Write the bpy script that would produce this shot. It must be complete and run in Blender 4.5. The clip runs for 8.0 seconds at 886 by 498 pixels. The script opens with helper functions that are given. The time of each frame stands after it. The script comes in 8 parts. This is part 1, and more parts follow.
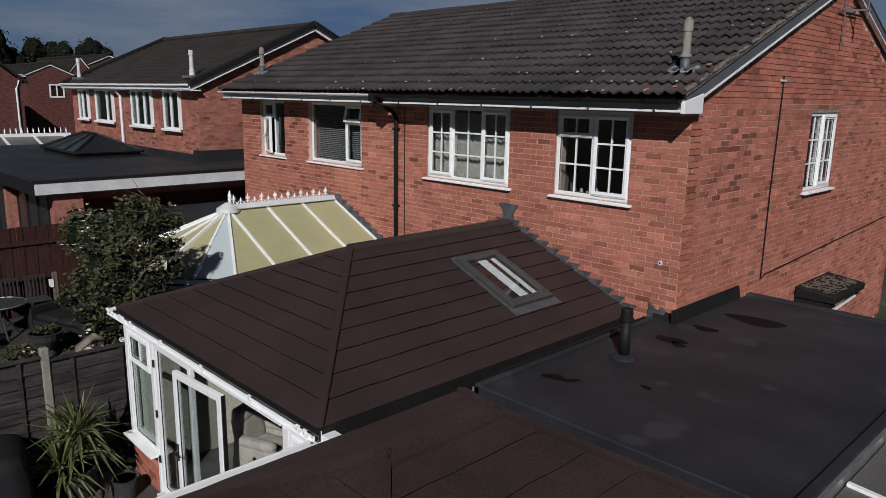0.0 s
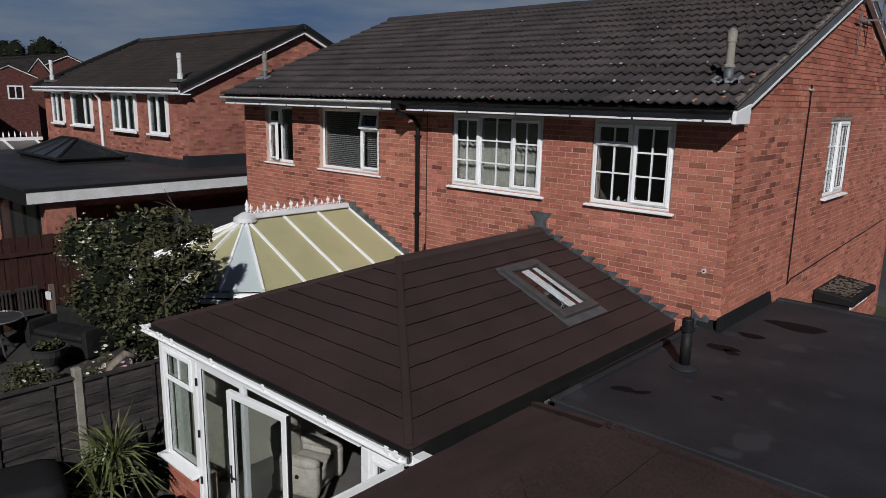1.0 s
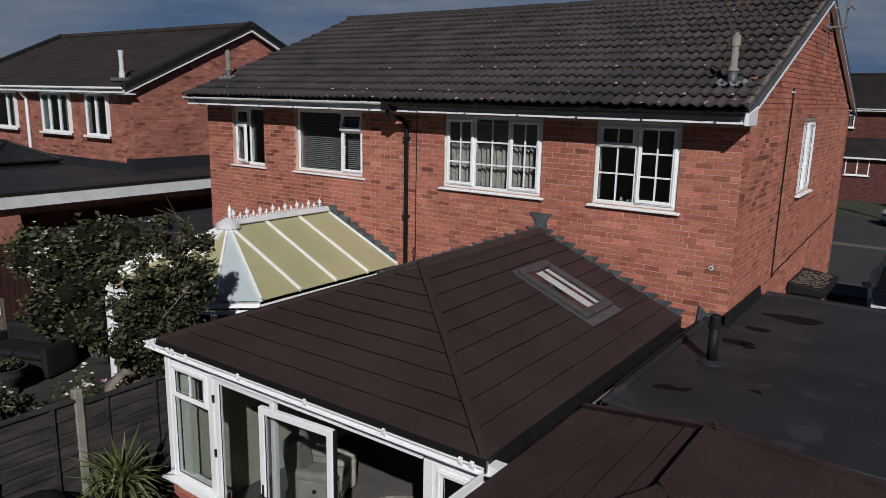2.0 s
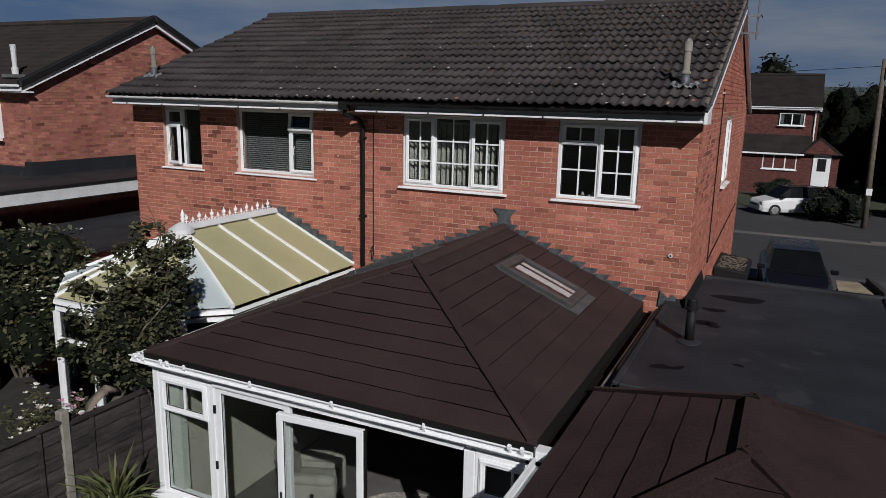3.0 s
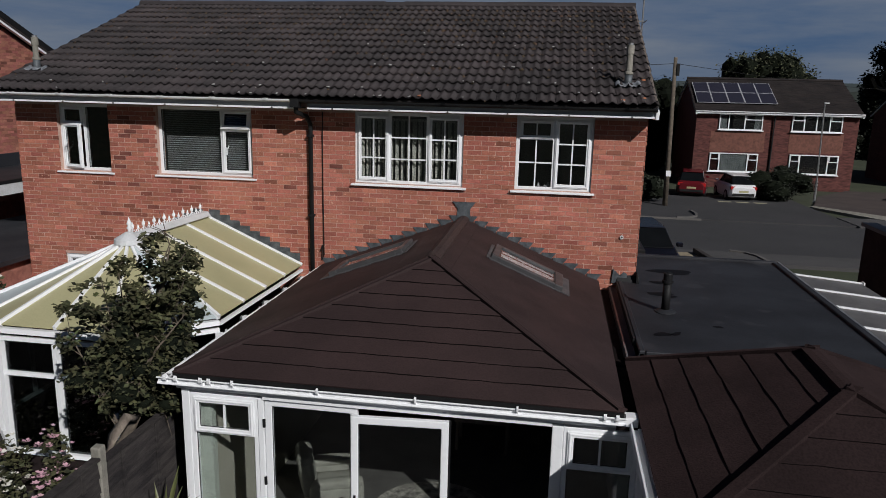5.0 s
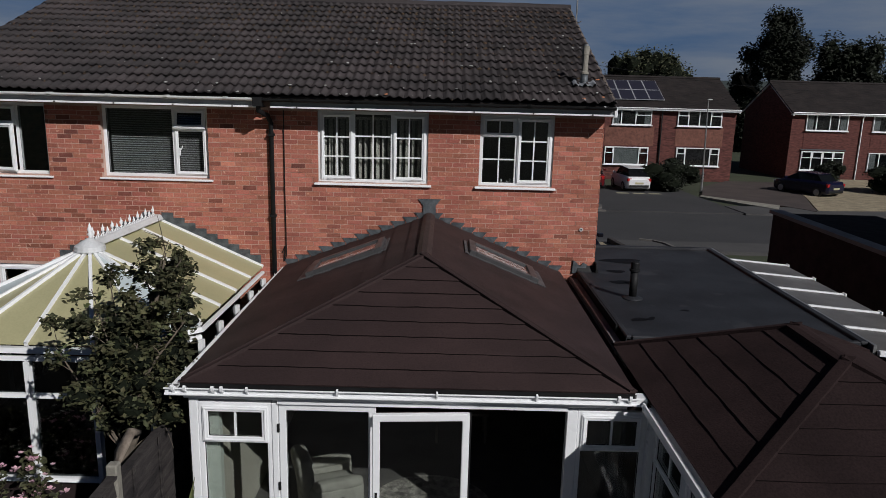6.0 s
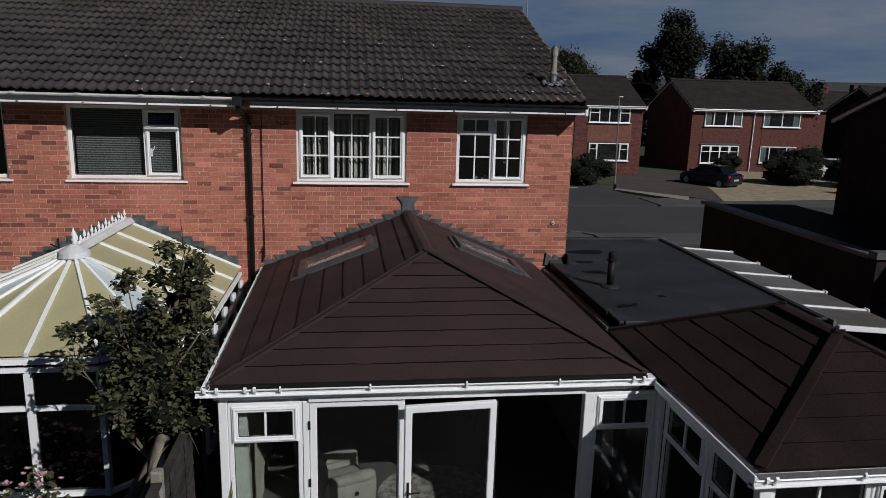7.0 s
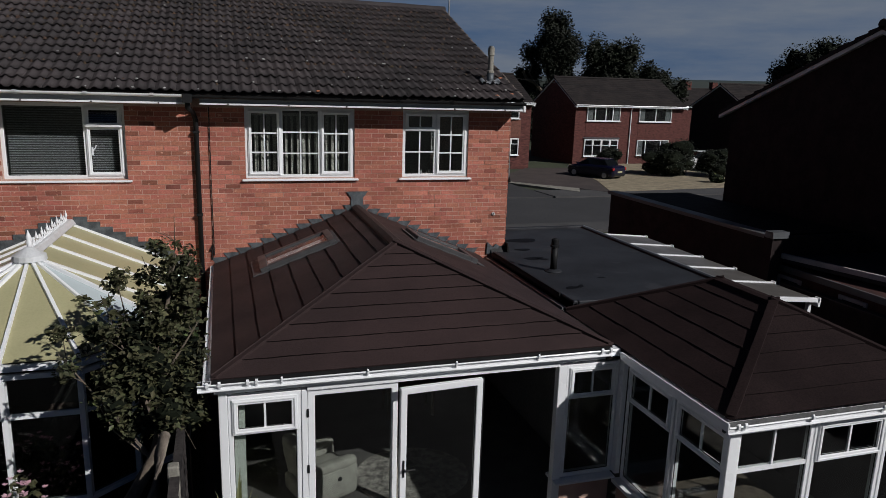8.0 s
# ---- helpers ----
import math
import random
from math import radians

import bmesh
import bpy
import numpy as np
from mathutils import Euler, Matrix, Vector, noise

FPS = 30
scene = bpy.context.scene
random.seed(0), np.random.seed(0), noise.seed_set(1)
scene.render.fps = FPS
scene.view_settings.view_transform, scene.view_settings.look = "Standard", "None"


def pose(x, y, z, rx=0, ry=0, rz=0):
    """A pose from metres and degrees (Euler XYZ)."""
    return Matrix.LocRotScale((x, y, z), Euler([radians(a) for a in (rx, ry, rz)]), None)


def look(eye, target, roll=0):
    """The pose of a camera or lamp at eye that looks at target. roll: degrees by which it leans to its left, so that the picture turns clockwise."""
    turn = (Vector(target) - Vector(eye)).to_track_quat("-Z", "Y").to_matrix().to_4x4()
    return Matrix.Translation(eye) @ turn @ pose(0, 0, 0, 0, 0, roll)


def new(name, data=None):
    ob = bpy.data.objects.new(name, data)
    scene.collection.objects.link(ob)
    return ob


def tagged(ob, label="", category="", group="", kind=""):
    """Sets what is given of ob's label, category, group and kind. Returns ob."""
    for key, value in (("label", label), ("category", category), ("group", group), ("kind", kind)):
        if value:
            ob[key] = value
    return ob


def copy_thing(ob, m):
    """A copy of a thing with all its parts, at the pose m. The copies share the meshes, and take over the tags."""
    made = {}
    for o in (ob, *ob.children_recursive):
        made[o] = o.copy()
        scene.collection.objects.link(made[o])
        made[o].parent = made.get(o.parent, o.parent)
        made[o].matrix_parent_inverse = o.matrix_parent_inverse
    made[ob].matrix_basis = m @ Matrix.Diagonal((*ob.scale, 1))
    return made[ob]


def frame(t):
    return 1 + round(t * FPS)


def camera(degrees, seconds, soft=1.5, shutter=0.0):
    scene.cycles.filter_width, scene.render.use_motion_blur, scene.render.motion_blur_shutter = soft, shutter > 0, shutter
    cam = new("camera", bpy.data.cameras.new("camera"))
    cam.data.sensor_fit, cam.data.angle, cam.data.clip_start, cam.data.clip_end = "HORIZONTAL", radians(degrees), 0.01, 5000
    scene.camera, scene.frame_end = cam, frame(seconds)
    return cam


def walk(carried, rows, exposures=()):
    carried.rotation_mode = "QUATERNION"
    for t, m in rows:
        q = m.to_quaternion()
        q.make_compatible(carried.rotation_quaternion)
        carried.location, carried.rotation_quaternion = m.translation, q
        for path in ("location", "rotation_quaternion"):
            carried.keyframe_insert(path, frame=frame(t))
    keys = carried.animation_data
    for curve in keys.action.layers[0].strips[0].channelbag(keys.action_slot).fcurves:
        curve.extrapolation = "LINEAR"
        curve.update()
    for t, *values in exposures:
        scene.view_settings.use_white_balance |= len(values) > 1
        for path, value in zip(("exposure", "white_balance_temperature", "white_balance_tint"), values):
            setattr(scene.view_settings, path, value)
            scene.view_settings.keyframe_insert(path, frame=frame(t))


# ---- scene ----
cam = camera(63.8, 8.0, 0.85)
METRES, EYE, TILT, LEAN, TURN = 10.0, 5.0, 0.0, 0.0, 46.0
ROWS = [
    (0.0, 0.0, 0.0, 0.0, 0.21, -12.26, -0.95),
    (0.5, -0.0529, 0.0038, 0.0043, -0.63, -12.2, -0.96),
    (1.0, -0.1066, 0.0141, 0.009, -3.11, -12.17, -1.01),
    (2.5, -0.2945, 0.0499, 0.0095, -14.51, -12.07, -1.22),
    (3.0, -0.3633, 0.0568, 0.0114, -19.96, -12.12, -1.23),
    (3.5, -0.4314, 0.0689, 0.0116, -24.98, -12.18, -1.24),
    (4.0, -0.494, 0.0935, 0.0135, -29.63, -12.29, -1.27),
    (5.5, -0.6605, 0.1909, 0.0161, -40.87, -12.53, -1.38),
    (6.0, -0.7104, 0.226, 0.0173, -45.82, -12.58, -1.45),
    (6.5, -0.7605, 0.2629, 0.0182, -50.01, -12.61, -1.42),
    (7.0, -0.8087, 0.3003, 0.0189, -53.55, -12.65, -1.55),
    (7.5, -0.8592, 0.3364, 0.0186, -58.19, -12.68, -1.63),
    (8.0, -0.9049, 0.3681, 0.0181, -63.07, -12.68, -1.69),
]
walk(cam, [(t, pose(0, 0, EYE, TILT, LEAN, TURN) @ pose(METRES * x, METRES * y, METRES * z, 90 + pitch, roll, yaw)) for t, x, y, z, yaw, pitch, roll in ROWS],
     [(0.0, -0.53), (3.5, -0.56), (8.0, -0.66)])

# ---- light ----
SUN_AZ, SUN_EL = 40.0, 33.5      # azimuth from -y towards +x
world = bpy.data.worlds.new("sky")
scene.world = world
world.use_nodes = True
wn, wl = world.node_tree.nodes, world.node_tree.links
sky = wn.new("ShaderNodeTexSky")
sky.sky_type, sky.sun_disc = "NISHITA", False
sky.sun_elevation, sky.sun_rotation = radians(SUN_EL), radians(180 - SUN_AZ)
sky.air_density, sky.dust_density, sky.ozone_density = 1.0, 0.0, 2.0
tint = wn.new("ShaderNodeMix")
tint.data_type, tint.blend_type = "RGBA", "MULTIPLY"
tint.inputs[0].default_value = 1.0
tint.inputs[7].default_value = (0.21, 0.26, 0.38, 1)      # a clear, cool sky
wl.new(sky.outputs[0], tint.inputs[6])
wl.new(tint.outputs[2], wn["Background"].inputs[0])
wn["Background"].inputs[1].default_value = 0.038
sun_vec = Vector((math.sin(radians(SUN_AZ)) * math.cos(radians(SUN_EL)), -math.cos(radians(SUN_AZ)) * math.cos(radians(SUN_EL)), math.sin(radians(SUN_EL))))
sun = new("sun", bpy.data.lights.new("sun", "SUN"))
sun.data.energy, sun.data.angle, sun.data.color = 5.0, radians(0.55), (1.0, 0.985, 0.985)
sun.matrix_basis = look(sun_vec * 60, (0, 0, 0))


# ---- materials ----
def surface(name, a, b=None, scale=2.0, fine=60.0, rough=0.7, bump=0.15, metal=0.0, vary="", amount=0.35, spots=None, stretch=(1, 1, 1), hue=0.0, spec=0.5, grit=0.5, coarse=0.0):
    """A surface with two scales of variation, a fine relief, and where wanted a shade of its own for each piece."""
    m = bpy.data.materials.new(name)
    m.use_nodes = True
    n, l = m.node_tree.nodes, m.node_tree.links
    p = n["Principled BSDF"]
    p.inputs["Metallic"].default_value = metal
    p.inputs["Specular IOR Level"].default_value = spec
    p.inputs["Diffuse Roughness"].default_value = coarse
    b = b or tuple(c * 0.75 for c in a)
    tc, mp = n.new("ShaderNodeNewGeometry"), n.new("ShaderNodeMapping")
    mp.inputs["Scale"].default_value = stretch
    l.new(tc.outputs["Position"], mp.inputs[0])
    big, small = n.new("ShaderNodeTexNoise"), n.new("ShaderNodeTexNoise")
    for node, s, d in ((big, scale, 4.0), (small, fine, 3.0)):
        node.inputs["Scale"].default_value, node.inputs["Detail"].default_value = s, d
        l.new(mp.outputs[0], node.inputs["Vector"])
    ramp = n.new("ShaderNodeValToRGB")
    ramp.color_ramp.elements[0].position, ramp.color_ramp.elements[1].position = 0.34, 0.66
    ramp.color_ramp.elements[0].color, ramp.color_ramp.elements[1].color = (*a, 1), (*b, 1)
    l.new(big.outputs["Fac"], ramp.inputs[0])
    grain = n.new("ShaderNodeMix")
    grain.data_type, grain.blend_type = "RGBA", "MULTIPLY"
    grain.inputs[0].default_value = grit
    gr = n.new("ShaderNodeValToRGB")
    gr.color_ramp.elements[0].position, gr.color_ramp.elements[1].position = 0.3, 0.6
    gr.color_ramp.elements[0].color, gr.color_ramp.elements[1].color = (0.55, 0.55, 0.55, 1), (1.1, 1.1, 1.1, 1)
    l.new(small.outputs["Fac"], gr.inputs[0])
    l.new(ramp.outputs[0], grain.inputs[6])
    l.new(gr.outputs[0], grain.inputs[7])
    col = grain.outputs[2]
    if vary:
        src = n.new("ShaderNodeObjectInfo").outputs["Random"] if vary == "piece" else n.new("ShaderNodeNewGeometry").outputs["Random Per Island"]
        hsv, mr = n.new("ShaderNodeHueSaturation"), n.new("ShaderNodeFloatCurve")
        pts = mr.mapping.curves[0].points      # most pieces alike, a few much darker or paler
        pts[0].location, pts[1].location = (0, 0.5 - amount * 0.85), (1, 0.5 + amount * 0.65)
        for at in ((0.10, 0.5 - amount * 0.36), (0.5, 0.5 + amount * 0.02), (0.9, 0.5 + amount * 0.28)):
            pts.new(*at)
        dbl = n.new("ShaderNodeMath")
        dbl.operation = "MULTIPLY"
        dbl.inputs[1].default_value = 2.0
        l.new(src, mr.inputs["Value"])
        l.new(mr.outputs[0], dbl.inputs[0])
        mr = dbl
        l.new(mr.outputs[0], hsv.inputs["Value"])
        l.new(col, hsv.inputs["Color"])
        if hue:
            wn2, mh = n.new("ShaderNodeTexWhiteNoise"), n.new("ShaderNodeMapRange")
            wn2.noise_dimensions = "1D"
            l.new(src, wn2.inputs["W"])
            mh.inputs[3].default_value, mh.inputs[4].default_value = 0.5 - hue, 0.5 + hue
            l.new(wn2.outputs[0], mh.inputs[0])
            l.new(mh.outputs[0], hsv.inputs["Hue"])
        col = hsv.outputs[0]
    if spots:
        colour, at, size = spots
        sp, sr, mx = n.new("ShaderNodeTexNoise"), n.new("ShaderNodeMapRange"), n.new("ShaderNodeMix")
        sp.inputs["Scale"].default_value, sp.inputs["Detail"].default_value = size, 2.0
        l.new(tc.outputs["Position"], sp.inputs["Vector"])
        sr.inputs[1].default_value, sr.inputs[2].default_value = at, at + 0.04
        l.new(sp.outputs["Fac"], sr.inputs[0])
        mx.data_type = "RGBA"
        mx.inputs[7].default_value = (*colour, 1)
        l.new(sr.outputs[0], mx.inputs[0])
        l.new(col, mx.inputs[6])
        col = mx.outputs[2]
    l.new(col, p.inputs["Base Color"])
    rr = n.new("ShaderNodeMapRange")
    rr.inputs[3].default_value, rr.inputs[4].default_value = max(0.02, rough - 0.12), min(1.0, rough + 0.12)
    l.new(big.outputs["Fac"], rr.inputs[0])
    l.new(rr.outputs[0], p.inputs["Roughness"])
    if bump:
        bp = n.new("ShaderNodeBump")
        bp.inputs["Strength"].default_value, bp.inputs["Distance"].default_value = bump, 0.01
        l.new(small.outputs["Fac"], bp.inputs["Height"])
        l.new(bp.outputs[0], p.inputs["Normal"])
    return m


def glassy(name, tint=(0.75, 0.8, 0.8), gloss=1.0, rough=0.01):
    """Thin glass: a clear sheet that mirrors at a slant."""
    m = bpy.data.materials.new(name)
    m.use_nodes = True
    n, l = m.node_tree.nodes, m.node_tree.links
    n.remove(n["Principled BSDF"])
    tr, gl, mx, fr = n.new("ShaderNodeBsdfTransparent"), n.new("ShaderNodeBsdfGlossy"), n.new("ShaderNodeMixShader"), n.new("ShaderNodeLayerWeight")
    pw, mr = n.new("ShaderNodeMath"), n.new("ShaderNodeMapRange")
    pw.operation = "POWER"
    pw.inputs[1].default_value = 5.0
    mr.inputs[3].default_value, mr.inputs[4].default_value = 0.04, 0.9
    tr.inputs[0].default_value = (*tint, 1)
    gl.inputs["Color"].default_value = (gloss, gloss, gloss, 1)
    gl.inputs["Roughness"].default_value = rough
    fr.inputs[0].default_value = 0.5
    l.new(fr.outputs["Facing"], pw.inputs[0])
    l.new(pw.outputs[0], mr.inputs[0])
    l.new(mr.outputs[0], mx.inputs[0])
    l.new(tr.outputs[0], mx.inputs[1])
    l.new(gl.outputs[0], mx.inputs[2])
    l.new(mx.outputs[0], n["Material Output"].inputs[0])
    return m


BRICK_A, BRICK_B = (0.455, 0.172, 0.121), (0.360, 0.127, 0.090)
M_brick = surface("brick_piece", BRICK_A, BRICK_B, 3.0, 45, 0.85, 0.45, vary="piece", amount=0.29, hue=0.006, spec=0.15, spots=((0.60, 0.34, 0.25), 0.665, 17.0))
M_bricks = surface("brick_wall", BRICK_A, BRICK_B, 1.2, 45, 0.85, 0.45, vary="island", amount=0.29, hue=0.006, spec=0.15, spots=((0.60, 0.34, 0.25), 0.665, 17.0))
M_burnt = surface("burnt_brick", (0.235, 0.082, 0.062), (0.16, 0.057, 0.045), 5, 60, 0.85, 0.4, spec=0.2)
M_mortar = surface("mortar", (0.62, 0.43, 0.36), (0.48, 0.31, 0.25), 2.5, 90, 0.95, 0.2, spec=0.1)
M_farbrick = surface("far_brick", (0.150, 0.057, 0.049), (0.085, 0.036, 0.032), 3, 5, 0.9, 0.1, stretch=(1, 1, 3.5), spec=0.2, grit=0.8)
# Brick darkened so that its colour holds the shade on the walls
M_shadebrick = surface("shade_darkened_brick", (0.028, 0.019, 0.018), (0.020, 0.014, 0.014), 3, 11, 0.9, 0.1, spec=0.2)
M_tile = surface("roof_tile_piece", (0.056, 0.046, 0.047), (0.034, 0.030, 0.031), 1.1, 45, 0.8, 0.5, vary="piece", amount=0.13, spots=((0.30, 0.28, 0.26), 0.745, 15.0), spec=0.3)
M_tiles = surface("roof_tiles", (0.056, 0.046, 0.047), (0.034, 0.030, 0.031), 1.1, 45, 0.8, 0.5, vary="island", amount=0.13, spots=((0.30, 0.28, 0.26), 0.745, 15.0), spec=0.3)
M_fartile = surface("far_roof_tile", (0.030, 0.024, 0.023), (0.018, 0.015, 0.015), 1.2, 14, 0.85, 0.2, spec=0.25)
M_crumb = surface("pale_lime_crust", (0.52, 0.51, 0.49), (0.22, 0.22, 0.22), 14, 60, 0.85, 0.4)
M_orange = surface("broken_clay", (0.42, 0.16, 0.08), None, 9, 50, 0.9)
M_white = surface("white_upvc", (0.86, 0.87, 0.88), (0.82, 0.83, 0.84), 0.8, 25, 0.3, 0.01, grit=0.05)
M_greywhite = surface("weathered_white_trim", (0.66, 0.67, 0.68), (0.55, 0.56, 0.56), 3, 30, 0.5, 0.03, grit=0.2)
# Grey that stands in for shade inside the white gutter channels
M_gutter_shade = surface("grey_gutter_shade", (0.15, 0.15, 0.15), (0.10, 0.10, 0.10), 8, 60, 0.8, 0.2, spec=0.2)
# Grey for the gutter's shade on white fascia; plain grey trim elsewhere
M_fasciagrey = surface("shade_grey_white_trim", (0.40, 0.41, 0.43), (0.33, 0.34, 0.355), 3, 30, 0.5, 0.03, grit=0.2)
# Unseen soffit, coloured dark to deepen the shade on the brick below
M_soffit = surface("shade_deepening_soffit", (0.035, 0.026, 0.022), (0.026, 0.02, 0.018), 3, 40, 0.8, 0.1)
# Near-black that stands in for shadow gaps at panel laps and cap sides
M_seam = surface("seam_shade_black", (0.013, 0.009, 0.009), None, 4, 40, 0.8, 0.1, spec=0.1)
M_black = surface("black_plastic", (0.010, 0.010, 0.011), (0.014, 0.014, 0.014), 5, 40, 0.62, 0.05, spec=0.25)
M_panel = surface("brown_roof_panel", (0.0470, 0.0300, 0.0292), (0.0350, 0.0228, 0.0224), 1.6, 55, 0.66, 0.35, spec=0.18)
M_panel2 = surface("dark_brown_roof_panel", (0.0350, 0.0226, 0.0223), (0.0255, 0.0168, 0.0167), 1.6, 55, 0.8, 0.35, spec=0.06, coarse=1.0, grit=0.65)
M_cap = surface("brown_ridge_cap", (0.050, 0.033, 0.030), (0.042, 0.028, 0.027), 2, 140, 0.6, 0.3, spec=0.3)
M_lead = surface("grey_lead", (0.135, 0.15, 0.162), (0.06, 0.068, 0.075), 9, 40, 0.55, 0.2, metal=0.3)
M_rubber = surface("black_rubber_roof", (0.027, 0.029, 0.034), (0.015, 0.016, 0.020), 1.1, 40, 0.62, 0.1, spec=0.4, spots=((0.034, 0.035, 0.040), 0.62, 1.7), grit=0.6)
M_puddle = surface("standing_damp_patch", (0.005, 0.005, 0.006), (0.008, 0.008, 0.009), 6, 60, 0.6, 0.02, spec=0.1)
M_dressed = surface("bright_dressed_lead", (0.36, 0.38, 0.41), (0.13, 0.14, 0.155), 12, 50, 0.5, 0.3, metal=0.3)
M_metal = surface("dull_aluminium", (0.42, 0.42, 0.42), (0.3, 0.3, 0.3), 5, 60, 0.4, 0.05, metal=0.7)
M_glass = glassy("window_glass", (0.66, 0.675, 0.675))
M_darkglass = glassy("dark_glass", (0.35, 0.38, 0.38))
M_clearglass = glassy("clear_glass", (0.74, 0.77, 0.76))
M_sage = surface("pale_sage_paint", (0.56, 0.60, 0.54), (0.52, 0.56, 0.50), 2, 30, 0.8, 0.03)
M_room = surface("dim_room_plaster", (0.20, 0.195, 0.19), (0.17, 0.165, 0.16), 2, 30, 0.9)
M_beige = surface("olive_beige_plaster", (0.46, 0.44, 0.37), (0.42, 0.40, 0.33), 2, 30, 0.9, 0.05)
M_floor = surface("grey_floor", (0.13, 0.122, 0.115), (0.095, 0.09, 0.085), 3, 60, 0.6)
M_poly = surface("yellowed_polycarbonate", (0.44, 0.41, 0.235), (0.37, 0.35, 0.20), 1.2, 40, 0.45, 0.03, grit=0.15)
M_polypale = surface("pale_polycarbonate", (0.50, 0.56, 0.57), (0.46, 0.52, 0.53), 0.8, 40, 0.4, 0.0, grit=0.06)
M_smoke = surface("smoked_polycarbonate", (0.135, 0.125, 0.115), (0.095, 0.088, 0.082), 2, 40, 0.4, 0.05)
M_fence = surface("dark_stained_wood", (0.066, 0.058, 0.055), (0.026, 0.023, 0.024), 2.2, 30, 0.85, 0.5, stretch=(1, 1, 7), spec=0.2, grit=0.8)
# Next door's paving, about half as bright as the near yard's
M_darkpaving = surface("dark_paving", (0.045, 0.042, 0.039), (0.018, 0.017, 0.016), 1.2, 30, 0.9, 0.3)
M_greytrim = surface("grey_trim", (0.10, 0.105, 0.115), (0.08, 0.085, 0.09), 3, 40, 0.5, 0.05, grit=0.2)
M_fencered = surface("red_brown_wood", (0.055, 0.023, 0.018), (0.034, 0.015, 0.012), 3, 40, 0.85, 0.4, stretch=(6, 6, 1), spec=0.2)
M_wood = surface("weathered_wood", (0.16, 0.13, 0.10), (0.10, 0.08, 0.06), 3, 50, 0.85, 0.4, stretch=(6, 6, 1))
M_oldwood = surface("bleached_old_wood", (0.24, 0.20, 0.16), (0.13, 0.105, 0.085), 5, 40, 0.9, 0.6, stretch=(3, 3, 1))
M_concrete = surface("concrete", (0.30, 0.28, 0.24), (0.20, 0.19, 0.16), 4, 60, 0.9, 0.3)
M_paving = surface("paving", (0.085, 0.08, 0.075), (0.055, 0.05, 0.048), 1.5, 40, 0.9, 0.2)
M_asphalt = surface("asphalt", (0.046, 0.045, 0.047), (0.036, 0.035, 0.037), 0.25, 90, 0.85, 0.3)
M_marking = surface("worn_yellow_road_paint", (0.42, 0.39, 0.26), (0.24, 0.22, 0.16), 3, 20, 0.9, 0.2)
M_pave = surface("pavement_slabs", (0.14, 0.13, 0.12), (0.10, 0.095, 0.09), 0.5, 30, 0.9, 0.2)
M_darkpave = surface("dull_grey_tarmac", (0.075, 0.072, 0.072), (0.058, 0.056, 0.056), 0.5, 30, 0.9, 0.2)
M_block = surface("block_paving", (0.070, 0.052, 0.047), (0.052, 0.040, 0.037), 0.8, 20, 0.9, 0.2)
M_gravel = surface("pale_gravel", (0.36, 0.30, 0.20), (0.23, 0.19, 0.13), 2.0, 12, 0.95, 0.5)
M_grass = surface("lawn", (0.050, 0.060, 0.030), (0.034, 0.042, 0.022), 0.4, 30, 0.95, 0.4)
M_leaf = surface("dark_leaf", (0.080, 0.080, 0.036), (0.047, 0.050, 0.026), 3, 20, 0.7, 0.1, vary="island", amount=0.5, hue=0.03, spec=0.25)
M_leafgreen = surface("mid_green_leaf", (0.075, 0.095, 0.032), (0.045, 0.06, 0.022), 3, 20, 0.55, 0.1, vary="island", amount=0.5, hue=0.03)
# Near-black that puts the shade between leaves into added crown cores
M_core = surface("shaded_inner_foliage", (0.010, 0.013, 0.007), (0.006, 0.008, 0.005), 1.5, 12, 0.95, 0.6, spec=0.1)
M_dullleaf = surface("dull_olive_leaf", (0.072, 0.078, 0.036), (0.046, 0.050, 0.024), 0.8, 10, 0.7, 0.1, vary="island", amount=0.4, hue=0.02)
M_fleaf = surface("far_leaf", (0.022, 0.028, 0.015), (0.012, 0.016, 0.009), 0.6, 8, 0.8, 0.1, vary="island", amount=0.5, hue=0.02)
M_hills = surface("far_wood", (0.035, 0.045, 0.035), (0.025, 0.034, 0.028), 0.05, 0.6, 0.95, 0.1)
M_petal = surface("white_petal", (0.75, 0.73, 0.66), (0.65, 0.62, 0.55), 5, 40, 0.6, 0.0)
M_moss = surface("dry_brown_moss", (0.095, 0.060, 0.042), (0.055, 0.042, 0.030), 6, 60, 0.95, 0.6, vary="island", amount=0.4, hue=0.02, spec=0.1)
M_pink = surface("pink_petal", (0.66, 0.42, 0.48), (0.55, 0.30, 0.38), 5, 40, 0.6, 0.0)
M_bark = surface("bark", (0.15, 0.12, 0.09), (0.08, 0.065, 0.05), 6, 30, 0.9, 0.6)
M_yucca = surface("yucca_leaf", (0.125, 0.14, 0.052), (0.065, 0.08, 0.03), 3, 30, 0.45, 0.1, vary="island", amount=0.4, hue=0.02)
M_pot = surface("grey_pot", (0.04, 0.04, 0.042), (0.026, 0.026, 0.027), 4, 40, 0.7)
M_weave = surface("black_woven_rattan", (0.016, 0.015, 0.015), (0.010, 0.010, 0.010), 8, 90, 0.7, 0.6, spec=0.3)
M_cover = surface("black_cover_fabric", (0.014, 0.014, 0.016), (0.010, 0.010, 0.011), 3, 70, 0.75, 0.4, spec=0.25)
M_cloth = surface("cream_fabric", (0.36, 0.35, 0.305), (0.28, 0.27, 0.235), 7, 60, 0.95, 0.3)
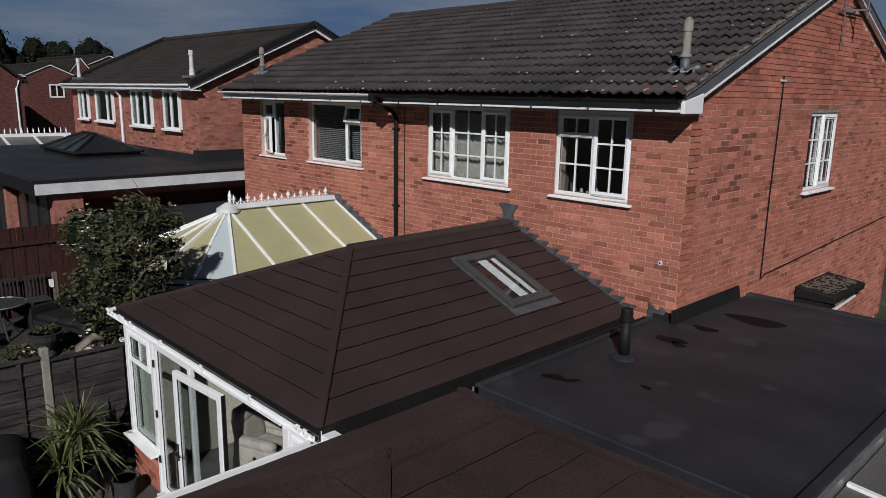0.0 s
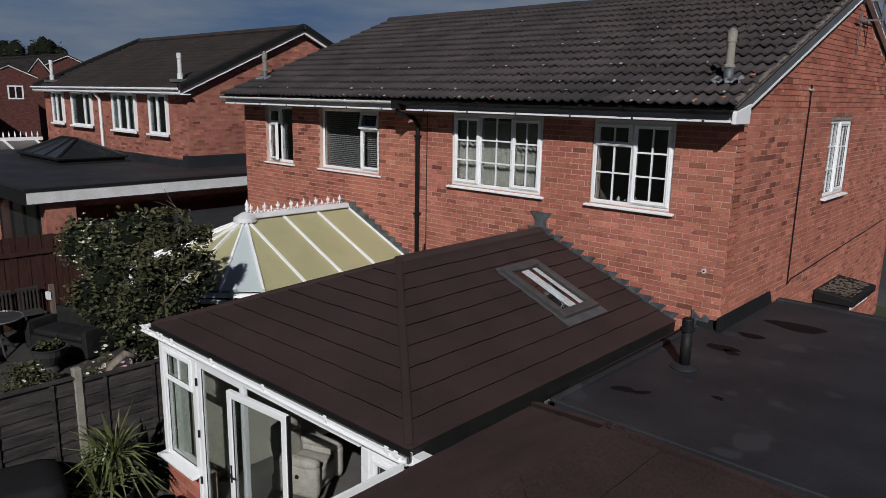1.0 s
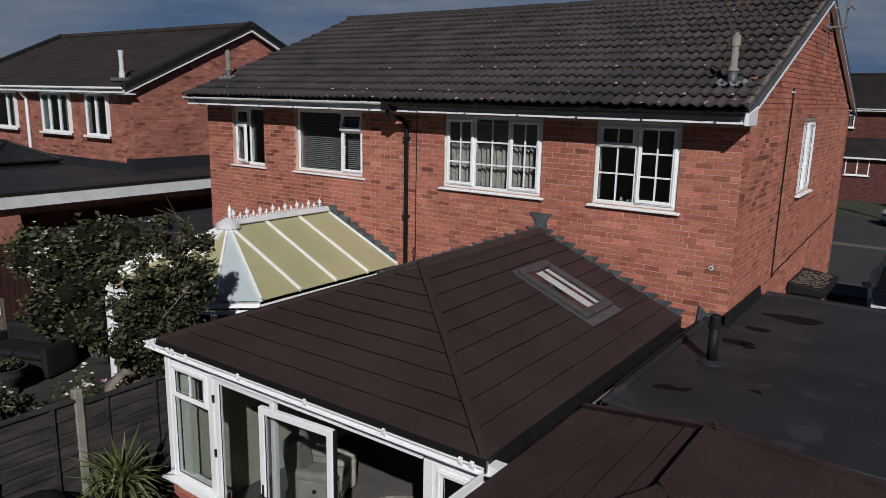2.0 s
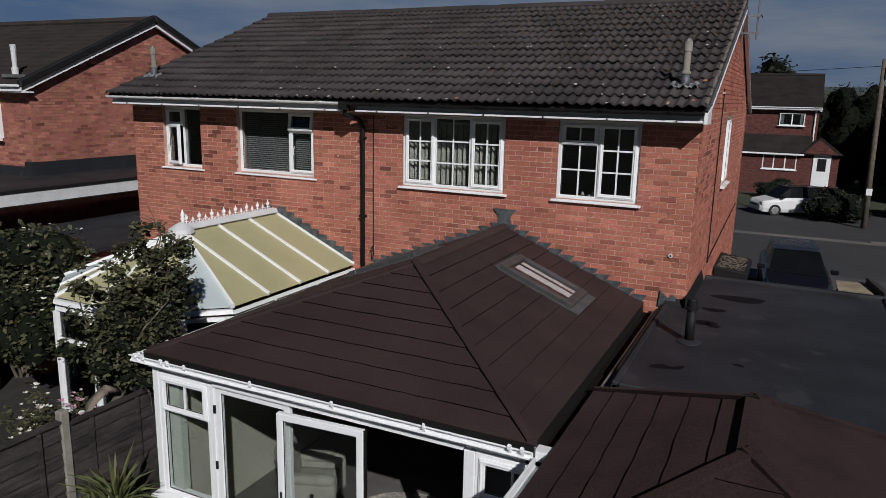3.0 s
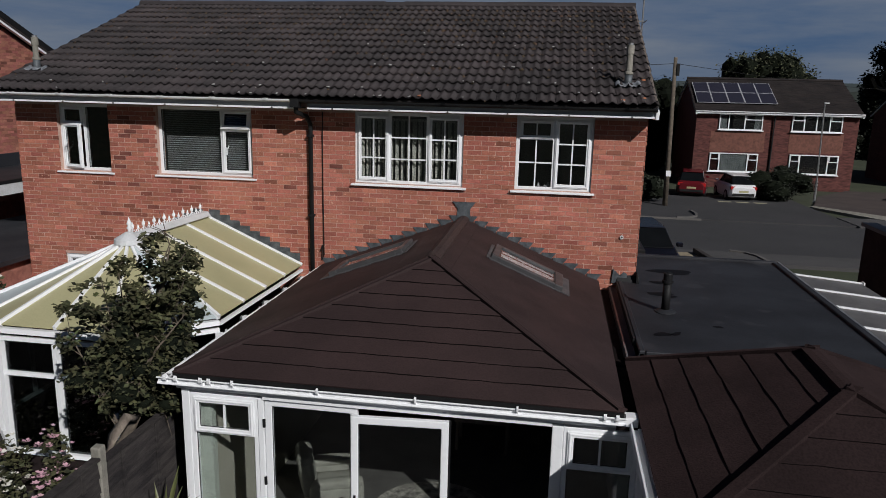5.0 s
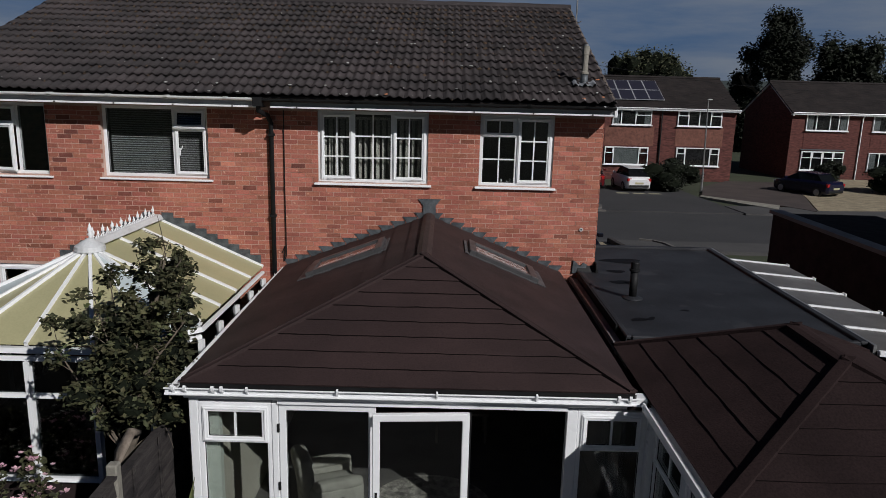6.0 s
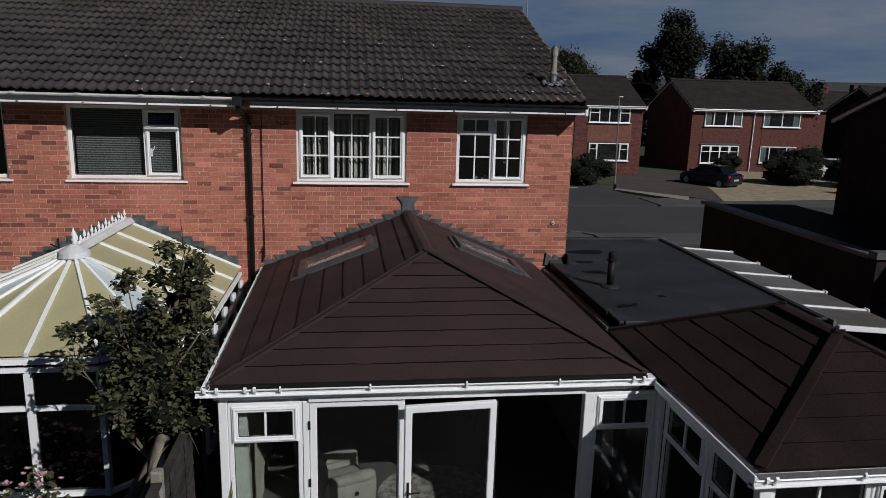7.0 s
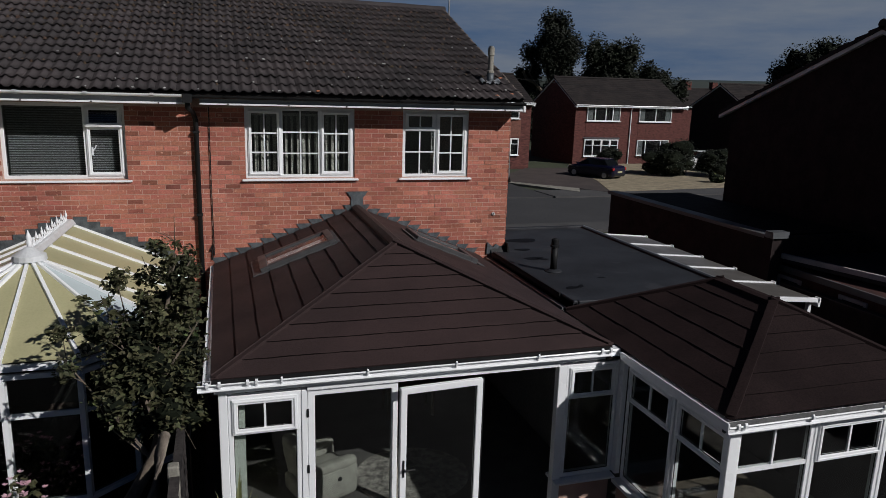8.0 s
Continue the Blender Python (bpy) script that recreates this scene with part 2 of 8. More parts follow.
M_rug = surface("patterned_grey_rug", (0.46, 0.43, 0.38), (0.13, 0.12, 0.11), 11, 30, 0.95, 0.2)
M_blind = surface("pale_blind", (0.62, 0.62, 0.55), (0.52, 0.52, 0.46), 4, 40, 0.7, 0.02)
M_slat = surface("grey_slat", (0.52, 0.52, 0.53), (0.46, 0.46, 0.47), 4, 40, 0.5, 0.02)
M_curtain = surface("light_curtain", (0.68, 0.70, 0.69), (0.46, 0.49, 0.49), 3, 20, 0.9)
M_tyre = surface("tyre_rubber", (0.015, 0.015, 0.015), None, 5, 40, 0.8)
M_solar = surface("solar_cell", (0.026, 0.026, 0.040), (0.030, 0.030, 0.046), 3, 20, 0.4, 0.0, spec=0.3)
M_red_light = surface("red_lens", (0.45, 0.02, 0.02), None, 5, 40, 0.2, 0)
M_lens = surface("clear_lens", (0.7, 0.7, 0.72), None, 5, 40, 0.15, 0)


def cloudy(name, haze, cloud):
    """A sheet that glows as the air low over the horizon, with broken streaks of cloud in it."""
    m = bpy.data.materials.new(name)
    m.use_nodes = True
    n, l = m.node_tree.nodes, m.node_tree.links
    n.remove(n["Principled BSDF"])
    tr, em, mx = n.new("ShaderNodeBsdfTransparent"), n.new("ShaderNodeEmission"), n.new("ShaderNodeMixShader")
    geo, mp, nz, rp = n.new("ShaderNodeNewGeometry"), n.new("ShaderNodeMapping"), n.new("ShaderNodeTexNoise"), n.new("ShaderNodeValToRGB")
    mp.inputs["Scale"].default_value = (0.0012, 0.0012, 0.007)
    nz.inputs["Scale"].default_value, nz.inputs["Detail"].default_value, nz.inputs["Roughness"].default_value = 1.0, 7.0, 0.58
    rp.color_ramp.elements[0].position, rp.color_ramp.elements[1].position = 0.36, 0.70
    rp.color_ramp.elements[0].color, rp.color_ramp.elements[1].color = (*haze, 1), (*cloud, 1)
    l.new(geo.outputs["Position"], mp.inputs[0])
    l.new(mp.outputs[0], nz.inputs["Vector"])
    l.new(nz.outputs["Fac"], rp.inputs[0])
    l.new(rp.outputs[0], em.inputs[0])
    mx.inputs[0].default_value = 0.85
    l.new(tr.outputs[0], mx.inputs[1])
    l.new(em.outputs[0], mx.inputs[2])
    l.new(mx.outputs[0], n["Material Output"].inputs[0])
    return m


def paint(name, c):
    return surface(name, c, tuple(x * 0.92 for x in c), 1, 200, 0.22, 0.0)


# ---- mesh tools ----
def box(bm, x0, x1, y0, y1, z0, z1, m=None):
    v = [bm.verts.new((x, y, z)) for z in (z0, z1) for x, y in ((x0, y0), (x1, y0), (x1, y1), (x0, y1))]
    for q in ((3, 2, 1, 0), (4, 5, 6, 7), (0, 1, 5, 4), (1, 2, 6, 5), (2, 3, 7, 6), (3, 0, 4, 7)):
        bm.faces.new([v[i] for i in q])
    if m is not None:
        bmesh.ops.transform(bm, matrix=m, verts=v)
    return v


def solid(bm, pts, off):
    """A flat outline pushed along off into a solid."""
    a = [bm.verts.new(p) for p in pts]
    b = [bm.verts.new(Vector(p) + Vector(off)) for p in pts]
    bm.faces.new(a[::-1])
    bm.faces.new(b)
    k = len(a)
    for i in range(k):
        bm.faces.new((a[i], a[(i + 1) % k], b[(i + 1) % k], b[i]))


def tube(bm, path, radii, n=8, cap=True):
    """A round bar along a path of points, with a radius at each."""
    path = [Vector(p) for p in path]
    rings = []
    for i, p in enumerate(path):
        d = (path[min(i + 1, len(path) - 1)] - path[max(i - 1, 0)]).normalized()
        u = d.orthogonal().normalized() if abs(d.z) > 0.95 else d.cross(Vector((0, 0, 1))).normalized()
        if abs(d.z) > 0.95:
            u = d.cross(Vector((0, 1, 0))).normalized()
        w = d.cross(u).normalized()
        r = radii[i] if isinstance(radii, (list, tuple)) else radii
        rings.append([bm.verts.new(p + (u * math.cos(k * math.tau / n) + w * math.sin(k * math.tau / n)) * r) for k in range(n)])
    for a, b in zip(rings, rings[1:]):
        for k in range(n):
            bm.faces.new((a[k], a[(k + 1) % n], b[(k + 1) % n], b[k]))
    if cap:
        bm.faces.new(rings[0][::-1])
        bm.faces.new(rings[-1])


def ring(bm, x0, x1, z0, z1, w, y0, y1):
    """A mitred rectangular frame, w wide, standing in the x-z plane."""
    o = [(x0, z0), (x1, z0), (x1, z1), (x0, z1)]
    i = [(x0 + w, z0 + w), (x1 - w, z0 + w), (x1 - w, z1 - w), (x0 + w, z1 - w)]
    of, inf = [bm.verts.new((x, y0, z)) for x, z in o], [bm.verts.new((x, y0, z)) for x, z in i]
    ob, ib = [bm.verts.new((x, y1, z)) for x, z in o], [bm.verts.new((x, y1, z)) for x, z in i]
    for k in range(4):
        j = (k + 1) % 4
        bm.faces.new((of[k], of[j], inf[j], inf[k]))
        bm.faces.new((ob[j], ob[k], ib[k], ib[j]))
        bm.faces.new((of[j], of[k], ob[k], ob[j]))
        bm.faces.new((inf[k], inf[j], ib[j], ib[k]))


def soften(bm, w, seg=1):
    bmesh.ops.recalc_face_normals(bm, faces=bm.faces)
    bmesh.ops.bevel(bm, geom=[e for e in bm.edges if len(e.link_faces) == 2 and e.calc_face_angle(0) > 0.6], offset=w, segments=seg, affect="EDGES", clamp_overlap=True)


def part(name, bm, material, parent=None, label="", smooth=False, soft=0.0, kind=""):
    """One mesh object, under a thing or a part where one is given."""
    if isinstance(bm, bpy.types.Mesh):
        me = bm
    else:
        if soft:
            soften(bm, soft)
        bmesh.ops.recalc_face_normals(bm, faces=bm.faces)
        me = bpy.data.meshes.new(name)
        bm.to_mesh(me)
        bm.free()
        me.materials.append(material)
        if smooth:
            me.shade_smooth()
    ob = new(name, me)
    if parent is not None:
        ob.parent = parent
    return tagged(ob, label, kind=kind)


def thing(name, label, category, m=None, group="", kind=""):
    ob = new(name)
    ob.empty_display_size = 0.1
    if m is not None:
        ob.matrix_basis = m
    return tagged(ob, label, category, group, kind)


def B(*a):
    """A bmesh that holds one box."""
    bm = bmesh.new()
    box(bm, *a)
    return bm


def pydata(name, verts, faces, material, parent=None, label="", kind="", smooth=False):
    me = bpy.data.meshes.new(name)
    me.from_pydata(verts, [], faces)
    me.materials.append(material)
    me.update()
    if smooth:
        me.shade_smooth()
    ob = new(name, me)
    if parent is not None:
        ob.parent = parent
    return tagged(ob, label, kind=kind)


def gz(y):
    """The ground's height: level by the house, falling gently beyond it."""
    return -0.55 * min(max((y - 12) / 27, 0), 1) - 0.15 * min(max((y - 39) / 20, 0), 1)


# ---- setting: ground, walls, windows, roof of the pair of houses ----
def ground_sheet():
    ys = [-2500, -300, -60, -20, 12, 16, 20, 24, 28, 32, 36, 39, 45, 52, 59, 90, 300, 2500]
    xs = [-2500, -300, -60, -30, -15, 0, 15, 30, 60, 300, 2500]
    v = [(x, y, gz(y) - 0.04) for y in ys for x in xs]
    k = len(xs)
    f = [(j * k + i, j * k + i + 1, (j + 1) * k + i + 1, (j + 1) * k + i) for j in range(len(ys) - 1) for i in range(k - 1)]
    return tagged(pydata("ground", v, f, M_grass, kind="structure"), "rough grass and soil running to the horizon", "ground")


ground_sheet()


def strip(name, x0, x1, ys, lift, material, label, cat):
    """A paved strip that follows the fall of the ground, with a real edge."""
    bm = bmesh.new()
    for a, b in zip(ys, ys[1:]):
        top = [(x0, a, gz(a) + lift), (x1, a, gz(a) + lift), (x1, b, gz(b) + lift), (x0, b, gz(b) + lift)]
        solid(bm, [(p[0], p[1], p[2] - 0.15) for p in top], (0, 0, 0.15))
    bmesh.ops.remove_doubles(bm, verts=bm.verts, dist=0.001)
    ob = part(name, bm, material)
    return tagged(ob, label, cat, kind="structure")


strip("road", -70, 70, [22.6, 25, 28, 30.6], 0.0, M_asphalt, "dark asphalt road between kerbs", "road")
strip("road", -6.5, 8.2, [30.8, 34, 37, 40.5], 0.05, M_asphalt, "dark asphalt parking court off the road", "road")
strip("pavement", -70, 1.4, [30.6, 30.8], 0.08, M_pave, "pale concrete kerb along the road", "kerb")
strip("pavement", 8.2, 70, [30.6, 33.4], 0.08, M_darkpave, "dull grey pavement along the road", "pavement")
strip("pavement", -70, 70, [20.8, 22.6], 0.08, M_darkpave, "pavement before the houses", "pavement")
strip("driveway", -3.9, 1.4, [10.5, 14, 18, 20.8], 0.03, M_asphalt, "asphalt driveway beside the house", "driveway")


def plate(name, outline, lift, material, label, cat):
    """A paved patch with a free outline that follows the fall of the ground."""
    bm = bmesh.new()
    bm.faces.new([bm.verts.new((x, y, lift)) for x, y in outline])
    for y in (36, 39, 42):
        bmesh.ops.bisect_plane(bm, geom=bm.verts[:] + bm.edges[:] + bm.faces[:], plane_co=(0, y, 0), plane_no=(0, 1, 0))
    ex = bmesh.ops.extrude_face_region(bm, geom=bm.faces[:])
    bmesh.ops.translate(bm, vec=(0, 0, -0.15), verts=[q for q in ex["geom"] if isinstance(q, bmesh.types.BMVert)])
    for v in bm.verts:
        v.co.z += gz(v.co.y)
    bmesh.ops.recalc_face_normals(bm, faces=bm.faces[:])
    return tagged(part(name, bm, material), label, cat, kind="structure")


plate("driveway", [(11.4, 33.9), (12.3, 31.9), (14.65, 37.7), (17.4, 46), (13.2, 46), (10.3, 42.4), (8.6, 37.8), (9.5, 36.5)], 0.095, M_block, "brown block-paved driveway", "driveway")
plate("driveway", [(14.68, 37.7), (12.5, 32.2), (18.3, 33.0), (26, 34), (26, 49), (18.3, 49), (17.43, 46)], 0.10, M_gravel, "pale gravel drive before the houses", "driveway")
plate("pavement", [(8.2, 37.2), (10.55, 32.3), (11.37, 33.9), (9.46, 36.5), (8.55, 37.75)], 0.10, M_concrete, "pale concrete crossing of the pavement", "pavement")
strip("patio", -9.3, 4, [-6, 0, 4, 7.8], 0.02, M_paving, "grey paved yard behind the sunrooms", "patio")
strip("patio", -17.4, -9.5, [-6, 0, 4, 7.8], 0.0, M_darkpaving, "dark paved yard of the garden next door", "patio")

strip("gravel_bed", -1.30, -0.42, [20.0, 20.8, 22.0], 0.09, M_gravel, "small bed of pale gravel beside the drive", "gravel")
FACE, GX, LX, FARY = 7.875, -4.03, -14.62, 16.85       # rear wall, gable, far end, front wall
RIDGE_Y, RIDGE_Z, EAVE_Y, EAVE_Z = 12.36, 6.93, 7.50, 5.04
PITCH = math.atan2(RIDGE_Z - EAVE_Z, RIDGE_Y - EAVE_Y)
# openings: x0, x1, z0, z1
OPEN = {"window_1": (-13.84, -12.88, 3.685, 4.82), "window_2": (-12.01, -10.315, 3.685, 4.82), "window_3": (-8.57, -6.81, 3.685, 4.82), "window_4": (-5.99, -4.81, 3.685, 4.82),
        "window_6": (-13.9, -12.95, 1.0, 2.2), "patio": (-12.5, -9.9, 0.0, 2.1), "inner": (-8.6, -5.2, 0.0, 2.15)}
GOPEN = {"window_5": (11.58, 12.76, 3.62, 4.82)}


def pierced(bm, x0, x1, y0, y1, z0, z1, holes):
    """A thick wall along x, as blocks round its openings."""
    xs = sorted({x0, x1, *[h[0] for h in holes], *[h[1] for h in holes]})
    zs = sorted({z0, z1, *[min(h[2], z1) for h in holes], *[min(h[3], z1) for h in holes]})
    for a, b in zip(xs, xs[1:]):
        for c, d in zip(zs, zs[1:]):
            mx, mz = (a + b) / 2, (c + d) / 2
            if not any(h[0] < mx < h[1] and h[2] < mz < h[3] for h in holes):
                box(bm, a, b, y0, y1, c, d)
    bmesh.ops.remove_doubles(bm, verts=bm.verts, dist=0.0005)


def roof_line(y):
    return EAVE_Z + (min(y, 2 * RIDGE_Y - y) - EAVE_Y) * math.tan(PITCH)


bm = bmesh.new()
pierced(bm, LX + 0.02, GX - 0.02, FACE + 0.0045, FACE + 0.26, -0.3, 4.98, list(OPEN.values()))
wall_rear = tagged(part("wall_rear", bm, M_mortar, kind="structure"), "red brick rear wall of the pair of houses", "wall")
bm = bmesh.new()
pierced(bm, FACE + 0.262, FARY - 0.26, 0.0045, 0.26, -0.6, 4.98, list(GOPEN.values()))
solid(bm, [(FACE + 0.27, 0.012, 4.982), (FARY - 0.26, 0.012, 4.982), (FARY - 0.26, 0.012, roof_line(FARY - 0.26) - 0.08), (RIDGE_Y, 0.012, RIDGE_Z - 0.08), (FACE + 0.27, 0.012, roof_line(FACE + 0.27) - 0.08)], (0, 0.25, 0))
bmesh.ops.transform(bm, matrix=pose(GX, 0, 0, 0, 0, 90), verts=bm.verts)
wall_gable = tagged(part("wall_gable", bm, M_mortar, kind="structure"), "red brick gable wall at the end of the house", "wall")
bm = bmesh.new()
box(bm, LX + 0.02, LX + 0.28, FACE + 0.262, FARY - 0.26, -0.6, 4.98)
solid(bm, [(LX + 0.02, FACE + 0.27, 4.982), (LX + 0.02, FARY - 0.26, 4.982), (LX + 0.02, RIDGE_Y, RIDGE_Z - 0.08)], (0.26, 0, 0))
tagged(part("wall_far_end", bm, M_farbrick, kind="structure"), "red brick end wall of the pair of houses", "wall")
tagged(part("wall_front", B(LX + 0.02, GX - 0.02, FARY - 0.258, FARY, -0.6, 4.98), M_farbrick, kind="structure"), "red brick street front of the pair", "wall")
tagged(part("wall_party", B(-9.42, -9.2, FACE + 0.262, FARY - 0.26, -0.3, 4.94), M_room, kind="structure"), "plastered party wall inside the houses", "wall")
tagged(part("floor_upper", B(LX + 0.29, GX - 0.29, FACE + 0.262, FARY - 0.262, 2.35, 2.6), M_room, kind="structure"), "upper floor inside the houses", "floor")
tagged(part("floor_lower", B(LX + 0.29, GX - 0.29, FACE + 0.262, FARY - 0.262, -0.2, 0.02), M_floor, kind="structure"), "ground floor inside the houses", "floor")
tagged(part("ceiling", B(LX + 0.29, GX - 0.29, FACE + 0.262, FARY - 0.262, 4.95, 5.0), M_room, kind="structure"), "plaster ceiling under the loft", "ceiling")
for xs in (-12.45, -6.4):
    tagged(part("wall_room", B(xs, xs + 0.1, FACE + 0.262, 11.9, 2.601, 4.949), M_room, kind="structure"), "plastered wall between bedrooms", "wall")
tagged(part("wall_landing", B(LX + 0.29, GX - 0.29, 11.9, 12.0, 2.601, 4.949), M_room, kind="structure"), "plastered wall behind the bedrooms", "wall")


def window(name, m, w, h, cells, label, sill=0.1, outer=0.055, glass=None, open_turn=None, depth=0.07, kind="structure", parent=None):
    """A plastic window. cells: x0, x1, z0, z1, style ('fixed' or 'sash'), bars across, bars up."""
    win = tagged(new(name), label, "window" if parent is None else "", kind=kind)
    win.matrix_basis = m
    if parent is not None:
        win.parent = parent
    bm = bmesh.new()
    ring(bm, 0, w, 0, h, outer, 0.03, 0.03 + depth)
    part("window_frame", bm, M_white, win, soft=0.006)
    xs = sorted({c[1] for c in cells if c[1] < w - 0.08})
    for x in xs:
        zs = [c for c in cells if abs(c[1] - x) < 0.001]
        part("mullion", B(x - 0.025, x + 0.025, 0.034, 0.03 + depth, max(outer, min(c[2] for c in zs)), min(h - outer, max(c[3] for c in zs))), M_white, win)
    for c in cells:
        if c[3] < h - 0.08:
            part("transom", B(max(outer, c[0]), min(w - outer, c[1]), 0.036, 0.026 + depth, c[3] - 0.022, c[3] + 0.022), M_white, win)
    for i, (x0, x1, z0, z1, style, nx, nz) in enumerate(cells):
        a, b, c, d = max(x0, outer), min(x1, w - outer), max(z0, outer), min(z1, h - outer)
        a, b = (a + (0.02 if x0 > 0.01 else 0)), (b - (0.02 if x1 < w - 0.01 else 0))
        host, y = win, 0.05
        if style == "sash":
            bm = bmesh.new()
            ring(bm, a - 0.012, b + 0.012, c - 0.012, d + 0.012, 0.062, 0.012, 0.06)
            ring(bm, a + 0.004, b - 0.004, c + 0.004, d - 0.004, 0.022, 0.001, 0.0125)      # raised bead round the sash
            host = part("casement", bm, M_white, win, soft=0.008)
            if open_turn and i in open_turn:
                ang, hinge = open_turn[i]
                if hinge == "top":
                    host.matrix_basis = Matrix.Translation((0, 0.03, d)) @ Matrix.Rotation(radians(-ang), 4, "X") @ Matrix.Translation((0, -0.03, -d))
                else:
                    host.matrix_basis = Matrix.Translation((a, 0.03, 0)) @ Matrix.Rotation(radians(-ang), 4, "Z") @ Matrix.Translation((-a, -0.03, 0))
            a, b, c, d = a + 0.05, b - 0.05, c + 0.05, d - 0.05
            y = 0.034
        pane = part("pane", B(a - 0.004, b + 0.004, y, y + 0.012, c - 0.004, d + 0.004), glass or M_glass, host)
        pane.visible_shadow = False
        bm = bmesh.new()
        ring(bm, a - 0.001, b + 0.001, c - 0.001, d + 0.001, 0.008, y - 0.004, y + 0.003)
        part("gasket", bm, M_black, host, "black rubber gasket")
        for k in range(1, nx + 1):
            x = a + (b - a) * k / (nx + 1)
            part("glazing_bar", B(x - 0.011, x + 0.011, y - 0.006, y + 0.018, c, d), M_white, host)
        for k in range(1, nz + 1):
            z = c + (d - c) * k / (nz + 1)
            part("glazing_bar", B(a, b, y - 0.0075, y + 0.0195, z - 0.011, z + 0.011), M_white, host)
    if sill:
        bm = bmesh.new()
        solid(bm, [(-0.06, 0.05, 0.0), (-0.06, -sill, -0.020), (-0.06, -sill, -0.046), (-0.06, 0.05, -0.042)], (w + 0.12, 0, 0))
        part("window_sill", bm, M_white, win, soft=0.006)
    return win


def at_rear(x, z, inset=0.0):
    return pose(x, FACE + inset, z)


w1 = window("window_1", at_rear(-13.84, 3.685, 0.05), 0.96, 1.135, [(0, 0.46, 0, 0.79, "sash", 0, 0), (0, 0.46, 0.79, 1.135, "sash", 0, 0), (0.46, 0.96, 0, 1.135, "fixed", 0, 0)],
            "white plastic window with one casement ajar", sill=0.085, open_turn={0: (14, "side")})
w2 = window("window_2", at_rear(-12.01, 3.685, 0.05), 1.695, 1.135, [(0, 1.13, 0, 1.135, "fixed", 0, 0), (1.13, 1.695, 0, 0.79, "sash", 0, 0), (1.13, 1.695, 0.79, 1.135, "sash", 0, 0)],
            "white plastic window with blinds and its top light ajar", sill=0.085, open_turn={2: (12, "top")})
w3 = window("window_3", at_rear(-8.57, 3.685), 1.76, 1.135, [(0, 0.57, 0, 1.135, "sash", 1, 2), (0.57, 1.186, 0, 1.135, "fixed", 1, 2), (1.186, 1.76, 0, 1.135, "sash", 1, 2)],
            "white plastic three-light window with glazing bars", sill=0.055)
w4 = window("window_4", at_rear(-5.99, 3.685), 1.18, 1.135, [(0, 0.59, 0, 0.80, "fixed", 1, 1), (0, 0.59, 0.80, 1.135, "sash", 1, 0), (0.59, 1.18, 0, 1.135, "sash", 1, 2)],
            "white plastic two-light window with glazing bars", sill=0.055)
w5 = window("window_5", pose(GX, 11.58, 3.62, 0, 0, 90), 1.18, 1.2, [(0, 0.57, 0, 1.2, "fixed", 1, 2), (0.57, 1.18, 0, 1.2, "sash", 1, 2)], "white plastic window with glazing bars in the gable", sill=0.07)
part("lintel", B(-0.02, 1.2, 0.004, 0.1, 1.202, 1.275), M_concrete, w5, "grey concrete lintel")
w6 = window("window_6", at_rear(-13.9, 1.0), 0.95, 1.2, [(0, 0.95, 0, 0.8, "fixed", 0, 0), (0, 0.95, 0.8, 1.2, "sash", 0, 0)], "white plastic ground floor window")


def handle(parent, x, y, z):
    bm = bmesh.new()
    box(bm, x - 0.012, x + 0.012, y - 0.012, y, z - 0.06, z + 0.06)
    tube(bm, [(x, y - 0.012, z), (x, y - 0.05, z), (x + 0.05, y - 0.05, z + 0.06), (x + 0.06, y - 0.05, z + 0.1)], 0.008, 6)
    part("handle", bm, M_white, parent)


handle(w2, 1.22, 0.012, 0.42)
handle(w1, 0.10, 0.0, 0.38)

# blinds behind the glass
def venetian(x0, x1, z0, z1):
    ob = thing("venetian_blind", "grey venetian blind hanging in a bedroom window", "blind", pose(x0, FACE + 0.20, z0))
    me = None
    n = int((z1 - z0) / 0.036)
    for i in range(n):
        if me is None:
            bm = bmesh.new()
            box(bm, 0, x1 - x0, -0.013, 0.013, -0.001, 0.001)
            bmesh.ops.rotate(bm, cent=(0, 0, 0), matrix=Matrix.Rotation(radians(28), 3, "X"), verts=bm.verts)
            s = part("slat", bm, M_slat, ob)
            me = s.data
        else:
            s = part("slat", me, None, ob)
        s.location.z = 0.03 + i * 0.036
    part("head_rail", B(0, x1 - x0, -0.025, 0.025, z1 - z0 - 0.03, z1 - z0), M_slat, ob)


venetian(-11.94, -10.91, 3.71, 4.78)
venetian(-10.84, -10.38, 3.71, 4.78)


def vertical_blind(x0, x1, z0, z1, step=0.095):
    ob = thing("vertical_blind", "pale vertical strip blind in a bedroom window", "blind", pose(x0, FACE + 0.17, z0))
    me, i = None, 0
    rnd = random.Random(4)
    while i * step < x1 - x0:
        if me is None:
            s = part("vane", B(-0.042, 0.042, -0.002, 0.002, 0.02, z1 - z0 - 0.04), M_blind, ob)
            me = s.data
        else:
            s = part("vane", me, None, ob)
        s.location.x = i * step
        s.rotation_euler.z = radians(52 + rnd.uniform(-9, 9))
        i += 1
    part("head_rail", B(-0.05, x1 - x0, -0.03, 0.03, z1 - z0 - 0.04, z1 - z0), M_blind, ob)


vertical_blind(-8.48, -6.85, 3.66, 4.72)
